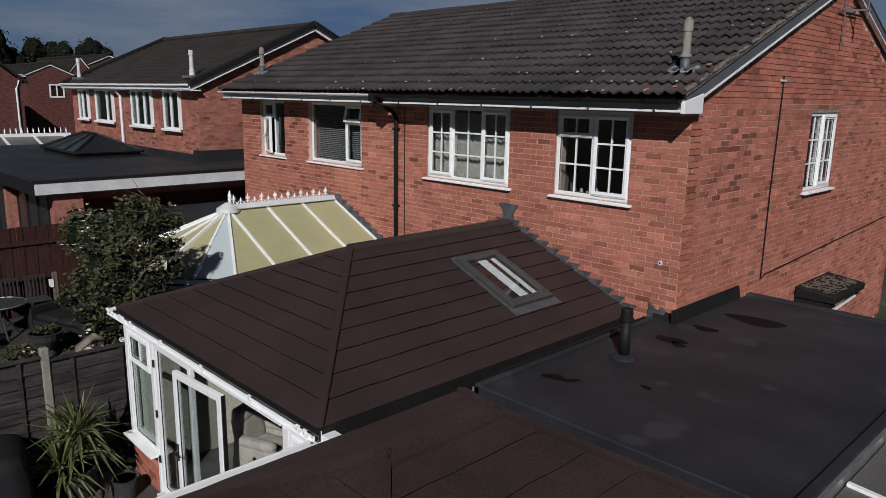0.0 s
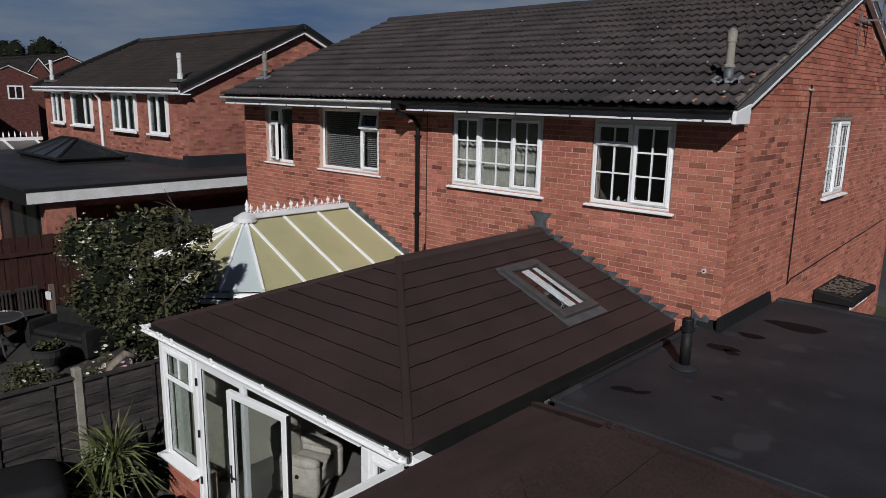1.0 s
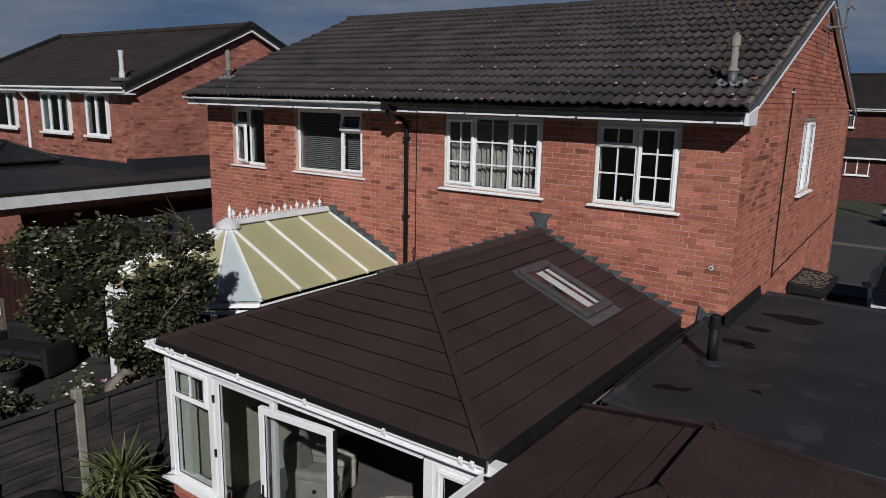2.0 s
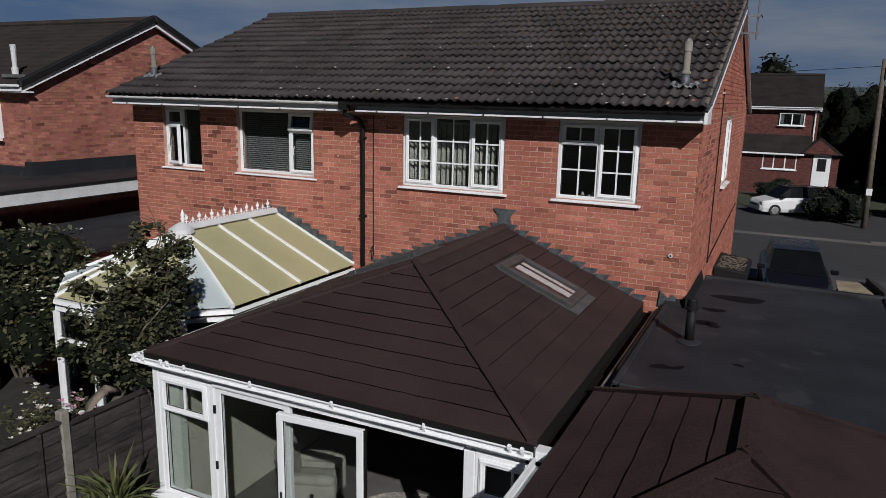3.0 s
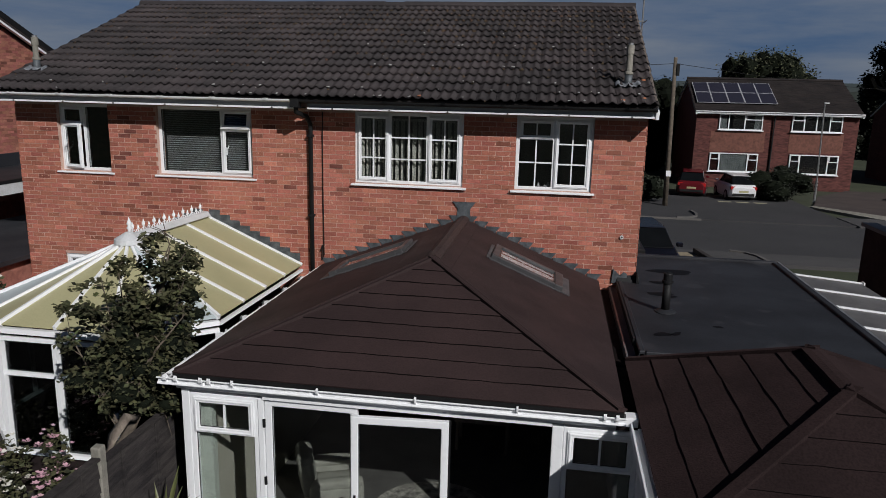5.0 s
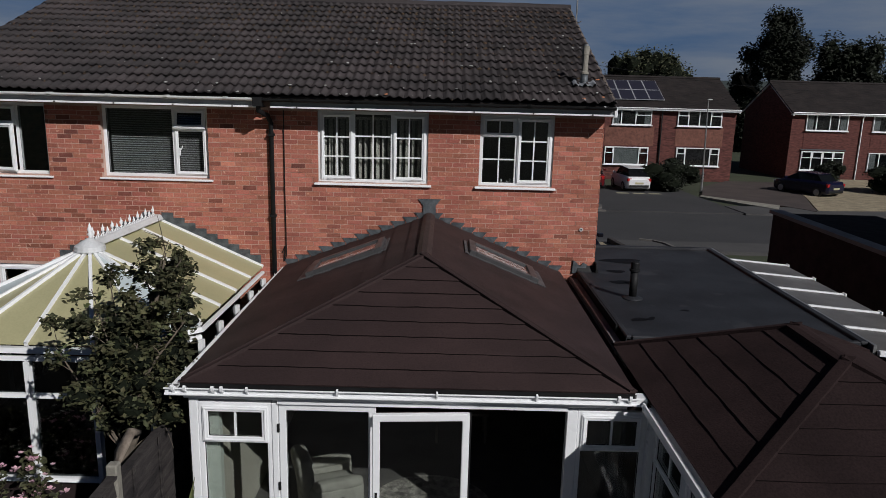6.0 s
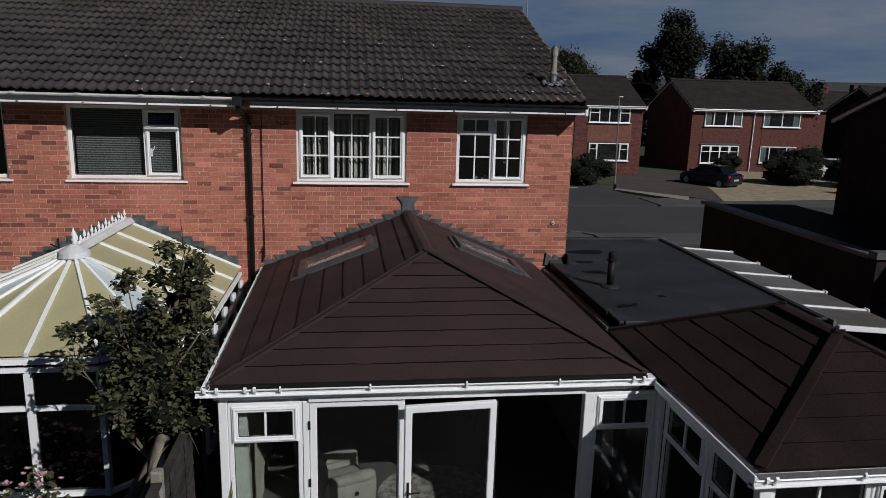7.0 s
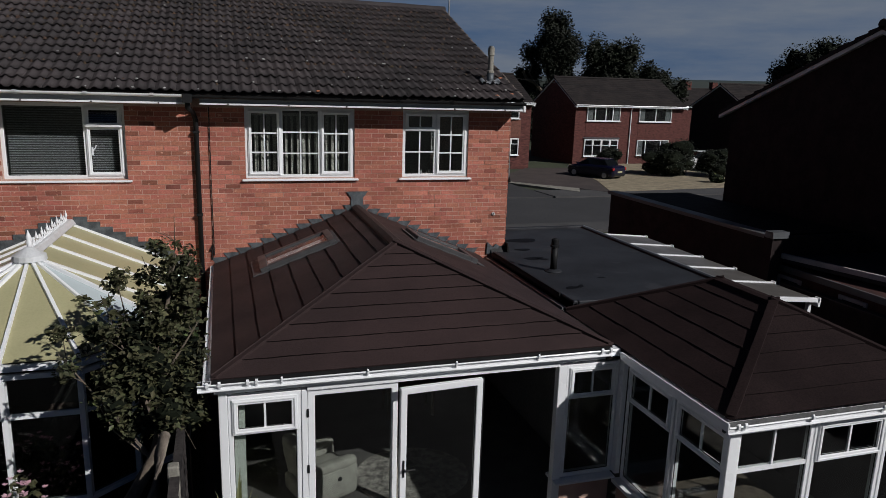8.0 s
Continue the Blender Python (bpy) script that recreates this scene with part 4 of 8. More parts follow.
box(bm, S1["x0"] - 0.005, S1["x0"] + 0.012, S1["y0"] + 0.012, FACE - 0.01, S1["z0"] - 0.05, S1["z0"] - 0.001)
box(bm, S1["x1"] - 0.012, S1["x1"] + 0.005, S1["y0"] + 0.012, FACE - 0.02, S1["z0"] - 0.14, S1["z0"] - 0.001)
part("eaves_trim", bm, M_black, r1)

S2 = dict(x0=-4.46, x1=-1.40, y0=1.13, y1=4.59, z0=2.225, xr=-2.95, ya=2.38, yb=3.34, z1=2.935)
r2 = tagged(new("sunroom_roof"), "dark brown lapped metal panel roof hipped at both ends", "roof", kind="structure")
a, b, c, d = (S2["x0"], S2["y0"], S2["z0"]), (S2["x1"], S2["y0"], S2["z0"]), (S2["x1"], S2["y1"], S2["z0"]), (S2["x0"], S2["y1"], S2["z0"])
p, q = (S2["xr"], S2["ya"], S2["z1"]), (S2["xr"], S2["yb"], S2["z1"])
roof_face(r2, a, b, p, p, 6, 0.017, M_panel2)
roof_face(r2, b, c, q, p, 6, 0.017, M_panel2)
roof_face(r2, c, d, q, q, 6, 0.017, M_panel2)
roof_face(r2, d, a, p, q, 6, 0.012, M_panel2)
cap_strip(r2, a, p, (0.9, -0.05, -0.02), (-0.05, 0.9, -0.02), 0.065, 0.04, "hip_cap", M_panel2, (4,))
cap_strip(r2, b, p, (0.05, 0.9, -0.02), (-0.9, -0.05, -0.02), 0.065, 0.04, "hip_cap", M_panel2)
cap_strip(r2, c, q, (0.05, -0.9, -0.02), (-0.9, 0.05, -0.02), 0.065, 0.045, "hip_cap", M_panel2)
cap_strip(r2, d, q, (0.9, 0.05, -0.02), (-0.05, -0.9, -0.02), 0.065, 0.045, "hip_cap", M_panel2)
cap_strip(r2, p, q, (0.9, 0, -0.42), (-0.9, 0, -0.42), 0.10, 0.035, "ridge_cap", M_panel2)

# stepped lead flashing on the brick
fl = thing("lead_flashing", "stepped grey lead flashing where the sunroom roof meets the brick", "flashing", kind="structure")
for sgn, xe in ((-1, S1["x0"]), (1, S1["x1"])):
    n = 12
    rz = lambda t: S1["z1"] - t * (S1["z1"] - S1["z0"])
    for i in range(n):
        t0, t1 = i / n, (i + 1) / n
        xa, xb = S1["xr"] + (xe - S1["xr"]) * t0, S1["xr"] + (xe - S1["xr"]) * t1
        top = rz(t0) + 0.05
        y = FACE - 0.014 + 0.0006 * (i % 3)
        bm = bmesh.new()
        solid(bm, [(xa, y, rz(t0) - 0.06), (xa, y, top), (xb + sgn * 0.045, y, top), (xb - sgn * 0.02, y, top - 0.085), (xb - sgn * 0.02, y, rz(t1) - 0.06)], (0, 0.008, 0))
        part("lead_step", bm, M_lead, fl)
bm = bmesh.new()
solid(bm, [(S1["xr"] - 0.11, FACE - 0.02, 3.2), (S1["xr"] + 0.11, FACE - 0.02, 3.2), (S1["xr"] + 0.10, FACE - 0.02, 3.34), (S1["xr"] + 0.185, FACE - 0.02, 3.45), (S1["xr"] - 0.185, FACE - 0.02, 3.45), (S1["xr"] - 0.10, FACE - 0.02, 3.34)], (0, 0.006, 0))
part("lead_apron", bm, M_lead, fl)


def skylight(m, w=0.78, l=1.35):
    """A roof window lying in its slope: x down the slope, y across, z off it."""
    s = thing("roof_window", "brown-grey framed roof window set in the brown panels", "roof window", m, "roof windows of the sunroom")
    bm = bmesh.new()
    for q in ((-0.06, 0.0, -0.03, w + 0.03), (l, l + 0.12, -0.06, w + 0.06)):
        box(bm, q[0], q[1], q[2], q[3], 0.022, 0.034)
    box(bm, 0.0, l, -0.035, 0, 0.012, 0.026)
    box(bm, 0.0, l, w, w + 0.035, 0.012, 0.026)
    part("flashing", bm, M_skirt, s)
    bm = bmesh.new()
    for x0, x1, y0, y1 in ((0, 0.1, 0, w), (l - 0.12, l, 0, w), (0.1, l - 0.12, 0, 0.09), (0.1, l - 0.12, w - 0.09, w)):
        box(bm, x0, x1, y0, y1, 0.01, 0.085)
    part("frame", bm, M_frame, s, "dark brown-grey metal frame", soft=0.008)
    g = part("pane", B(0.095, l - 0.115, 0.085, w - 0.085, 0.05, 0.062), M_skyglass, s)
    g.visible_shadow = False
    # white strips added under the pane stand in for a sunlit shaft lining
    part("roller_blind", B(0.12, l - 0.125, w * 0.40, w * 0.60, 0.036, 0.042), M_white, s, "white strip for the sunlit lining seen through the pane")
    part("roller_blind", B(0.12, l - 0.125, w * 0.72, w * 0.82, 0.036, 0.042), M_white, s, "white strip for the sunlit lining seen through the pane")
    return s


M_skirt = surface("dull_grey_flashing", (0.088, 0.088, 0.092), (0.062, 0.062, 0.066), 7, 50, 0.6, 0.2)
M_frame = surface("grey_frame", (0.088, 0.087, 0.089), (0.066, 0.065, 0.067), 6, 50, 0.45, 0.05, metal=0.3, grit=0.2)
M_skyglass = glassy("roof_window_glass", (0.8, 0.83, 0.84))
sl_ang = math.atan2(S1["z1"] - S1["z0"], S1["x1"] - S1["xr"])
zr = lambda x: S1["z0"] + (S1["x1"] - x) * math.tan(sl_ang)
skylight(pose(-6.18, 6.17, zr(-6.18), 0, math.degrees(sl_ang), 0), 0.74, 1.06)
sl_l = math.atan2(S1["z1"] - S1["z0"], S1["xr"] - S1["x0"])
skylight(pose(-7.38, 6.90, S1["z1"] - (S1["xr"] + 7.38) * math.tan(sl_l), 0, math.degrees(sl_l), 180), 0.76, 1.14)

# sunroom gutters
moulded_gutter("gutter", (-4.58, 3.066, 2.262), (-9.25, 3.066, 2.262), M_white, "white moulded plastic gutter along the sunroom eaves", (0.215, 0.425, 0.635, 0.825), unions=(0.018, 0.042, 0.878, 0.897, 0.955, 0.98))
gutter("gutter", (-9.158, 2.975, 2.268), (-9.128, 7.84, 2.268), 0.042, M_white, "white plastic gutter along the sunroom side", (0.1, 0.3, 0.5, 0.7, 0.9))
moulded_gutter("gutter", (-1.36, 1.132, 2.205), (-4.54, 1.132, 2.205), M_white, "white moulded plastic gutter along the second sunroom", (0.15, 0.42, 0.7), unions=(0.945, 0.97))
eg = thing("gutter", "slim white gutter lip along the second sunroom side", "gutter")
part("channel", B(-4.552, -4.47, 1.03, 2.93, 2.155, 2.172), M_white, eg)
part("lip", B(-4.556, -4.534, 1.03, 2.93, 2.173, 2.242), M_white, eg, soft=0.004)


# ---- sunroom walls and frames ----
def light(host_name, m, w, z0, z1, top, label, bar=True, vent=True):
    """One tall bay: a small top light over a fixed pane."""
    cells = [(0, w, 0, z1 - z0 - top, "fixed", 0, 0), (0, w, z1 - z0 - top, z1 - z0, "sash" if vent else "fixed", 1 if bar else 0, 0)]
    return window(host_name, m, w, z1 - z0, cells, label, sill=0, outer=0.05, glass=M_clearglass)


SY = 3.07
light("window_7", pose(-8.97, SY, 0.60), 0.74, 0.60, 2.06, 0.42, "tall white sunroom window with a small top light")
light("window_8", pose(-5.14, SY, 0.60), 0.70, 0.60, 2.06, 0.42, "tall white sunroom window with a small top light")
pl = tagged(new("wall_sunroom"), "low red brick plinth and white corner posts", "wall", kind="structure")
for x0, x1 in ((-9.05, -8.19), (-5.2, -4.44)):
    part("plinth", B(x0 + 0.012, x1 - 0.012, SY + 0.05, SY + 0.24, -0.1, 0.56), M_mortar, pl)
    bm = bmesh.new()
    solid(bm, [(x0 - 0.05, SY + 0.2, 0.60), (x0 - 0.05, SY - 0.08, 0.585), (x0 - 0.05, SY - 0.08, 0.555), (x0 - 0.05, SY + 0.2, 0.56)], (x1 - x0 + 0.05, 0, 0))
    part("sill", bm, M_white, pl, "white plastic sill", soft=0.006)
part("corner_post", B(-9.06, -8.972, SY + 0.02, SY + 0.14, 0.60, 2.1), M_white, pl, soft=0.006)
part("jamb_post", B(-8.228, -8.165, SY + 0.02, SY + 0.12, 0.02, 2.06), M_white, pl, soft=0.006)
part("jamb_post", B(-5.25, -5.142, SY + 0.02, SY + 0.12, 0.02, 2.06), M_white, pl, soft=0.006)
part("corner_post", B(-4.438, -4.37, SY - 0.06, SY + 0.12, 0.60, 2.1), M_white, pl, soft=0.006)
bm = bmesh.new()
box(bm, -9.1, -4.46, SY - 0.002, SY + 0.14, 2.105, 2.22)
part("eaves_beam", bm, M_white, pl, soft=0.006)
part("head_track", B(-8.165, -5.25, SY + 0.0, SY + 0.12, 2.062, 2.103), M_white, pl)
part("threshold", B(-8.165, -5.25, SY - 0.05, SY + 0.14, 0.02, 0.10), M_greywhite, pl)
tagged(part("wall_sunroom_side", B(-9.055, -8.85, SY + 0.242, FACE, 0.0, 2.2), M_beige, kind="structure"), "beige plastered side wall of the sunroom", "wall")
tagged(part("wall_pier", B(-8.96, -8.80, SY + 0.145, SY + 0.24, 0.57, 2.1), M_sage, kind="structure"), "pale sage painted pier at the corner of the sunroom", "wall")
tagged(part("floor_sunroom", B(-8.85, -4.37, SY + 0.1, FACE - 0.004, 0.0, 0.05), M_floor, kind="structure"), "grey floor inside the sunrooms", "floor")
tagged(part("floor_second", B(-4.2, -1.6, 1.32, FACE - 0.004, 0.0, 0.05), M_floor, kind="structure"), "grey floor inside the second sunroom", "floor")
bm = bmesh.new()
zc = S1["z0"] - 0.12
for tri in (((-9.06, 3.2, zc), (-4.6, 3.2, zc), (S1["xr"], S1["yr"], S1["z1"] - 0.16)), ):
    solid(bm, tri, (0, 0, 0.03))
solid(bm, ((-4.6, 3.2, zc), (-4.6, FACE - 0.01, zc), (S1["xr"], FACE - 0.01, S1["z1"] - 0.16), (S1["xr"], S1["yr"], S1["z1"] - 0.16)), (0, 0, 0.03))
solid(bm, ((-9.06, FACE - 0.01, zc), (-9.06, 3.2, zc), (S1["xr"], S1["yr"], S1["z1"] - 0.16), (S1["xr"], FACE - 0.01, S1["z1"] - 0.16)), (0, 0, 0.03))
M_ceil = surface("ceiling_plaster", (0.30, 0.29, 0.28), (0.26, 0.25, 0.24), 2, 30, 0.9)
tagged(part("ceiling_sunroom", bm, M_ceil, kind="structure"), "plaster ceiling under the sunroom roof", "ceiling")
tagged(part("wall_sunroom_inner", B(-4.44, -4.3, 4.5, FACE - 0.004, 0.0, 2.2), M_room, kind="structure"), "plastered wall between sunroom and store", "wall")


def door_leaf(name, m, w, h, label, has_handle):
    d = thing(name, label, "door", m, "sliding door panels", kind="structure")
    bm = bmesh.new()
    ring(bm, 0, w, 0, h, 0.075, 0, 0.06)
    part("door_frame", bm, M_white, d, soft=0.007)
    bm = bmesh.new()
    ring(bm, 0.07, w - 0.07, 0.07, h - 0.07, 0.009, 0.014, 0.024)
    part("gasket", bm, M_black, d, "black rubber gasket")
    g = part("pane", B(0.072, w - 0.072, 0.022, 0.036, 0.072, h - 0.072), M_clearglass, d)
    g.visible_shadow = False
    if has_handle:
        bm = bmesh.new()
        box(bm, 0.030, 0.050, -0.010, 0.0, 0.90, 1.10)
        tube(bm, [(0.042, -0.01, 1.0), (0.042, -0.05, 1.0), (0.16, -0.05, 1.0)], 0.010, 6)
        part("door_handle", bm, M_black, d, "black lever handle")
    return d


door_leaf("door_1", pose(-8.16, SY + 0.035, 0.10), 0.98, 1.955, "white framed glazed door panel, closed", False)
d2 = door_leaf("door_2", pose(-7.195, SY - 0.155, 0.10, 0, 0, 4.0), 0.965, 1.945, "white framed glazed sliding panel with a handle", True)
part("edge_seal", B(0.966, 0.984, 0.012, 0.052, 0.0, 1.945), M_black, d2, "black rubber edge seal")
for z in (0.5, 1.1, 1.75):
    part("hinge", B(-8.175, -8.15, SY + 0.012, SY + 0.03, z, z + 0.09), M_black, pl)

# second sunroom
pl2 = tagged(new("wall_second_sunroom"), "low plinth and white frames of the second sunroom", "wall", kind="structure")
light("window_9", pose(-4.40, 3.00, 0.55, 0, 0, -90), 0.92, 0.55, 2.06, 0.45, "tall white sunroom side window")
light("window_10", pose(-4.40, 2.05, 0.55, 0, 0, -90), 0.88, 0.55, 2.06, 0.45, "tall white sunroom side window")
for i in range(3):
    light(f"window_{11 + i}", pose(-4.28 + i * 0.94, 1.17, 0.55), 0.93, 0.55, 2.06, 0.45, "tall white sunroom front window", vent=bool(i % 2))
part("corner_post", B(-4.40, -4.285, 1.165, 1.245, 0.5, 2.07), M_white, pl2, soft=0.006)
part("plinth", B(-4.36, -1.45, 1.19, 1.3, -0.1, 0.5), M_mortar, pl2)
part("plinth", B(-4.365, -4.2, 1.302, 3.06, -0.1, 0.5), M_mortar, pl2)
bm = bmesh.new()
box(bm, -4.47, -1.42, 1.136, 1.26, 2.075, 2.16)
box(bm, -4.47, -4.32, 1.261, 3.0, 2.075, 2.16)
part("eaves_beam", bm, M_white, pl2, soft=0.006)
bm = bmesh.new()
box(bm, -4.46, -1.45, 1.11, 1.16, 0.50, 0.545)
box(bm, -4.47, -4.36, 1.161, 3.02, 0.50, 0.545)
part("sill", bm, M_white, pl2)
tagged(part("wall_second_right", B(-1.58, -1.44, 1.3, 9.59, 0.0, 2.16), M_shadebrick, kind="structure"), "brick side wall of the second sunroom and store", "wall")
bm = bmesh.new()
zc = S2["z0"] - 0.1
m1, m2 = Vector((S2["xr"], S2["ya"], S2["z1"] - 0.15)), Vector((S2["xr"], S2["yb"], S2["z1"] - 0.15))
c4 = [Vector((-4.35, 1.2, zc)), Vector((-1.5, 1.2, zc)), Vector((-1.5, 4.4, zc)), Vector((-4.35, 4.4, zc))]
for pl_ in ((c4[0], c4[1], m1), (c4[1], c4[2], m2, m1), (c4[2], c4[3], m2), (c4[3], c4[0], m1, m2)):
    solid(bm, pl_, (0, 0, 0.03))
tagged(part("ceiling_second", bm, M_ceil, kind="structure"), "plaster ceiling under the second sunroom roof", "ceiling")

# ---- flat roofed store between sunroom and drive ----
FR = dict(x0=-4.31, x1=-1.40, y0=4.60, y1=9.85, z=2.31)
fr = tagged(new("flat_roof"), "black rubber flat roof with damp patches", "roof", kind="structure")
bm = bmesh.new()
box(bm, FR["x0"], FR["x1"], FR["y0"], FACE - 0.05, FR["z"] - 0.14, FR["z"])
box(bm, GX + 0.05, FR["x1"], FACE - 0.05, FR["y1"], FR["z"] - 0.14, FR["z"])
bmesh.ops.remove_doubles(bm, verts=bm.verts, dist=0.001)
part("membrane", bm, M_rubber, fr)
bm = bmesh.new()
solid(bm, [(GX + 0.004, FACE - 0.12, FR["z"] - 0.02), (GX + 0.05, FACE - 0.12, FR["z"]), (GX + 0.012, FACE - 0.12, FR["z"] + 0.17), (GX + 0.004, FACE - 0.12, FR["z"] + 0.17)], (0, 1.85, 0))
part("upstand", bm, M_black, fr)
bm = bmesh.new()
solid(bm, [(FR["x0"], FACE - 0.004, FR["z"] - 0.02), (FR["x0"], FACE - 0.06, FR["z"]), (FR["x0"], FACE - 0.012, FR["z"] + 0.10), (FR["x0"], FACE - 0.004, FR["z"] + 0.10)], (0.33, 0, 0))
part("upstand", bm, M_black, fr)
bm = bmesh.new()
solid(bm, [(-4.40, FACE - 0.03, 2.28), (-4.18, FACE - 0.03, 2.28), (-4.16, FACE - 0.03, 2.43), (-4.22, FACE - 0.03, 2.46), (-4.27, FACE - 0.03, 2.40), (-4.38, FACE - 0.03, 2.50)], (0, 0.02, 0))
part("lead_corner", bm, M_lead, fr, "dressed grey lead at the corner of the wall")
for a0, a1, b0, b1 in ((FR["x0"], FR["x1"], FR["y1"] - 0.10, FR["y1"] + 0.03), (FR["x1"] - 0.08, FR["x1"] + 0.02, FR["y0"], FR["y1"] - 0.101), (FR["x0"], FR["x0"] + 0.07, FR["y0"], FACE - 0.125), (FR["x0"] + 0.071, FR["x1"] - 0.081, FR["y0"] - 0.02, FR["y0"] + 0.05)):
    x00 = max(a0, GX + 0.055) if b0 > 9 else a0
    part("edge_kerb", B(x00, a1, b0, b1, FR["z"] - 0.16, FR["z"] + 0.035), M_rubber, fr, "black rolled edge of the membrane", soft=0.012)
part("edge_trim", B(FR["x0"] - 0.03, FR["x0"] - 0.004, 5.0, FACE - 0.2, FR["z"] - 0.05, FR["z"] + 0.045), M_black, fr, "black edge trim")
part("edge_trim", B(FR["x1"] + 0.022, FR["x1"] + 0.055, 4.5, FR["y1"], FR["z"] - 0.10, FR["z"] + 0.03), M_metal, fr, "dull metal edge trim")
part("valley_lining", B(S1["x1"] - 0.10, FR["x0"] - 0.031, 4.61, FACE - 0.02, 2.12, 2.15), M_seam, fr)
part("valley_lining", B(S1["x1"] - 0.06, S2["x0"] + 0.04, 3.05, 4.60, 2.10, 2.13), M_seam, fr)
tagged(part("wall_store", B(GX + 0.03, -1.58, 9.6, 9.8, -0.1, 2.16), M_shadebrick, kind="structure"), "brick end wall of the store", "wall")


def blob(cx, cy, rx, ry, turn, seed, host):
    rnd = random.Random(seed)
    n = 26
    bm = bmesh.new()
    ph = [rnd.uniform(0, 6.28) for _ in range(3)]
    pts = []
    for k in range(n):
        a = k * math.tau / n
        r = 1 + 0.18 * math.sin(2 * a + ph[0]) + 0.12 * math.sin(3 * a + ph[1]) + 0.06 * math.sin(5 * a + ph[2])
        x, y = rx * r * math.cos(a), ry * r * math.sin(a)
        pts.append((cx + x * math.cos(turn) - y * math.sin(turn), cy + x * math.sin(turn) + y * math.cos(turn), FR["z"] + 0.004))
    bm.faces.new([bm.verts.new(q) for q in pts])
    part("damp_patch", bm, M_puddle, host, "dark damp patch")


for i, q in enumerate(((-3.38, 8.68, 0.40, 0.15, -0.1), (-3.65, 7.91, 0.13, 0.10, -0.2), (-3.74, 7.23, 0.18, 0.10, -0.1), (-3.95, 5.35, 0.10, 0.08, 0.3), (-3.78, 5.4, 0.08, 0.05, 0.9), (-3.2, 5.8, 0.07, 0.035, 0), (-3.6, 7.15, 0.12, 0.05, -0.6))):
    blob(*q, i, fr)
vp = thing("vent_pipe", "black plastic soil vent pipe through the flat roof", "vent pipe", pose(-3.785, 6.34, FR["z"]))
bm = bmesh.new()
tube(bm, [(0, 0, 0), (0, 0, 0.012), (0, 0, 0.03), (0, 0, 0.04)], [0.15, 0.14, 0.085, 0.07], 16)
part("collar", bm, M_rubber, vp, smooth=True)
bm = bmesh.new()
tube(bm, [(0, 0, 0.02), (0, 0, 0.40)], 0.056, 16)
part("pipe", bm, M_black, vp, smooth=True)
bm = bmesh.new()
tube(bm, [(0, 0, 0.40), (0, 0, 0.41), (0, 0, 0.44), (0, 0, 0.445), (0, 0, 0.53), (0, 0, 0.54), (0, 0, 0.555)], [0.06, 0.075, 0.075, 0.06, 0.06, 0.055, 0.02], 16)
part("cowl", bm, M_black, vp)

# ---- glazed lean-to canopy beside the flat roof ----
vg = thing("gutter", "slim dull metal gutter lip in the valley beside the flat roof", "gutter")
bm = bmesh.new()
box(bm, -4.435, -4.41, 4.7, FACE - 0.12, 2.151, 2.235)
part("lip", bm, M_metal, vg, soft=0.004)
# lean-to
cp = thing("canopy", "lean-to canopy of smoked sheets on white rafters", "canopy")
cz = lambda x: 2.285 - (x + 1.34) * 0.085
for i in range(6):
    y = 4.47 + i * 0.957
    bm = bmesh.new()
    solid(bm, [(-1.33, y - 0.03, cz(-1.33)), (-0.16, y - 0.03, cz(-0.16)), (-0.16, y - 0.03, cz(-0.16) - 0.07), (-1.33, y - 0.03, cz(-1.33) - 0.07)], (0, 0.06, 0))
    part("rafter", bm, M_white, cp, soft=0.006)
    part("end_cap", B(-0.16, -0.14, y - 0.05, y + 0.05, cz(-0.16) - 0.09, cz(-0.16) + 0.012), M_white, cp)
    if i < 5:
        bm = bmesh.new()
        solid(bm, [(-1.33, y + 0.032, cz(-1.33) - 0.02), (-0.18, y + 0.032, cz(-0.18) - 0.02), (-0.18, y + 0.032, cz(-0.18) - 0.036), (-1.33, y + 0.032, cz(-1.33) - 0.036)], (0, 0.893, 0))
        part("sheet", bm, M_smoke, cp, "smoked plastic sheet")
part("eaves_bar", B(-0.20, -0.165, 4.4, 9.3, cz(-0.18) - 0.13, cz(-0.18) - 0.072), M_white, cp)
for y in (4.6, 6.8, 9.15):
    part("post", B(-0.22, -0.16, y - 0.03, y + 0.03, 0.0, cz(-0.2) - 0.132), M_white, cp)
# door canopy on the gable
dc = thing("door_canopy", "small black felt door canopy with moss on top", "door canopy")
bm = bmesh.new()
solid(bm, [(GX + 0.01, 11.75, 2.10), (GX + 0.62, 11.75, 2.02), (GX + 0.62, 11.75, 1.90), (GX + 0.01, 11.75, 1.90)], (0, 1.45, 0))
part("hood", bm, M_black, dc, soft=0.02)
bm = bmesh.new()
rnd = random.Random(3)
for i in range(240):
    x, y = rnd.uniform(0.06, 0.55), rnd.uniform(0.08, 1.35)
    s = rnd.uniform(0.008, 0.02)
    z = 2.10 - x * 0.131
    box(bm, GX + x - s, GX + x + s, 11.75 + y - s, 11.75 + y + s, z - 0.01, z + s * 0.8, None)
part("moss_litter", bm, M_wood, dc, "grey dry moss and litter", kind="stuff")
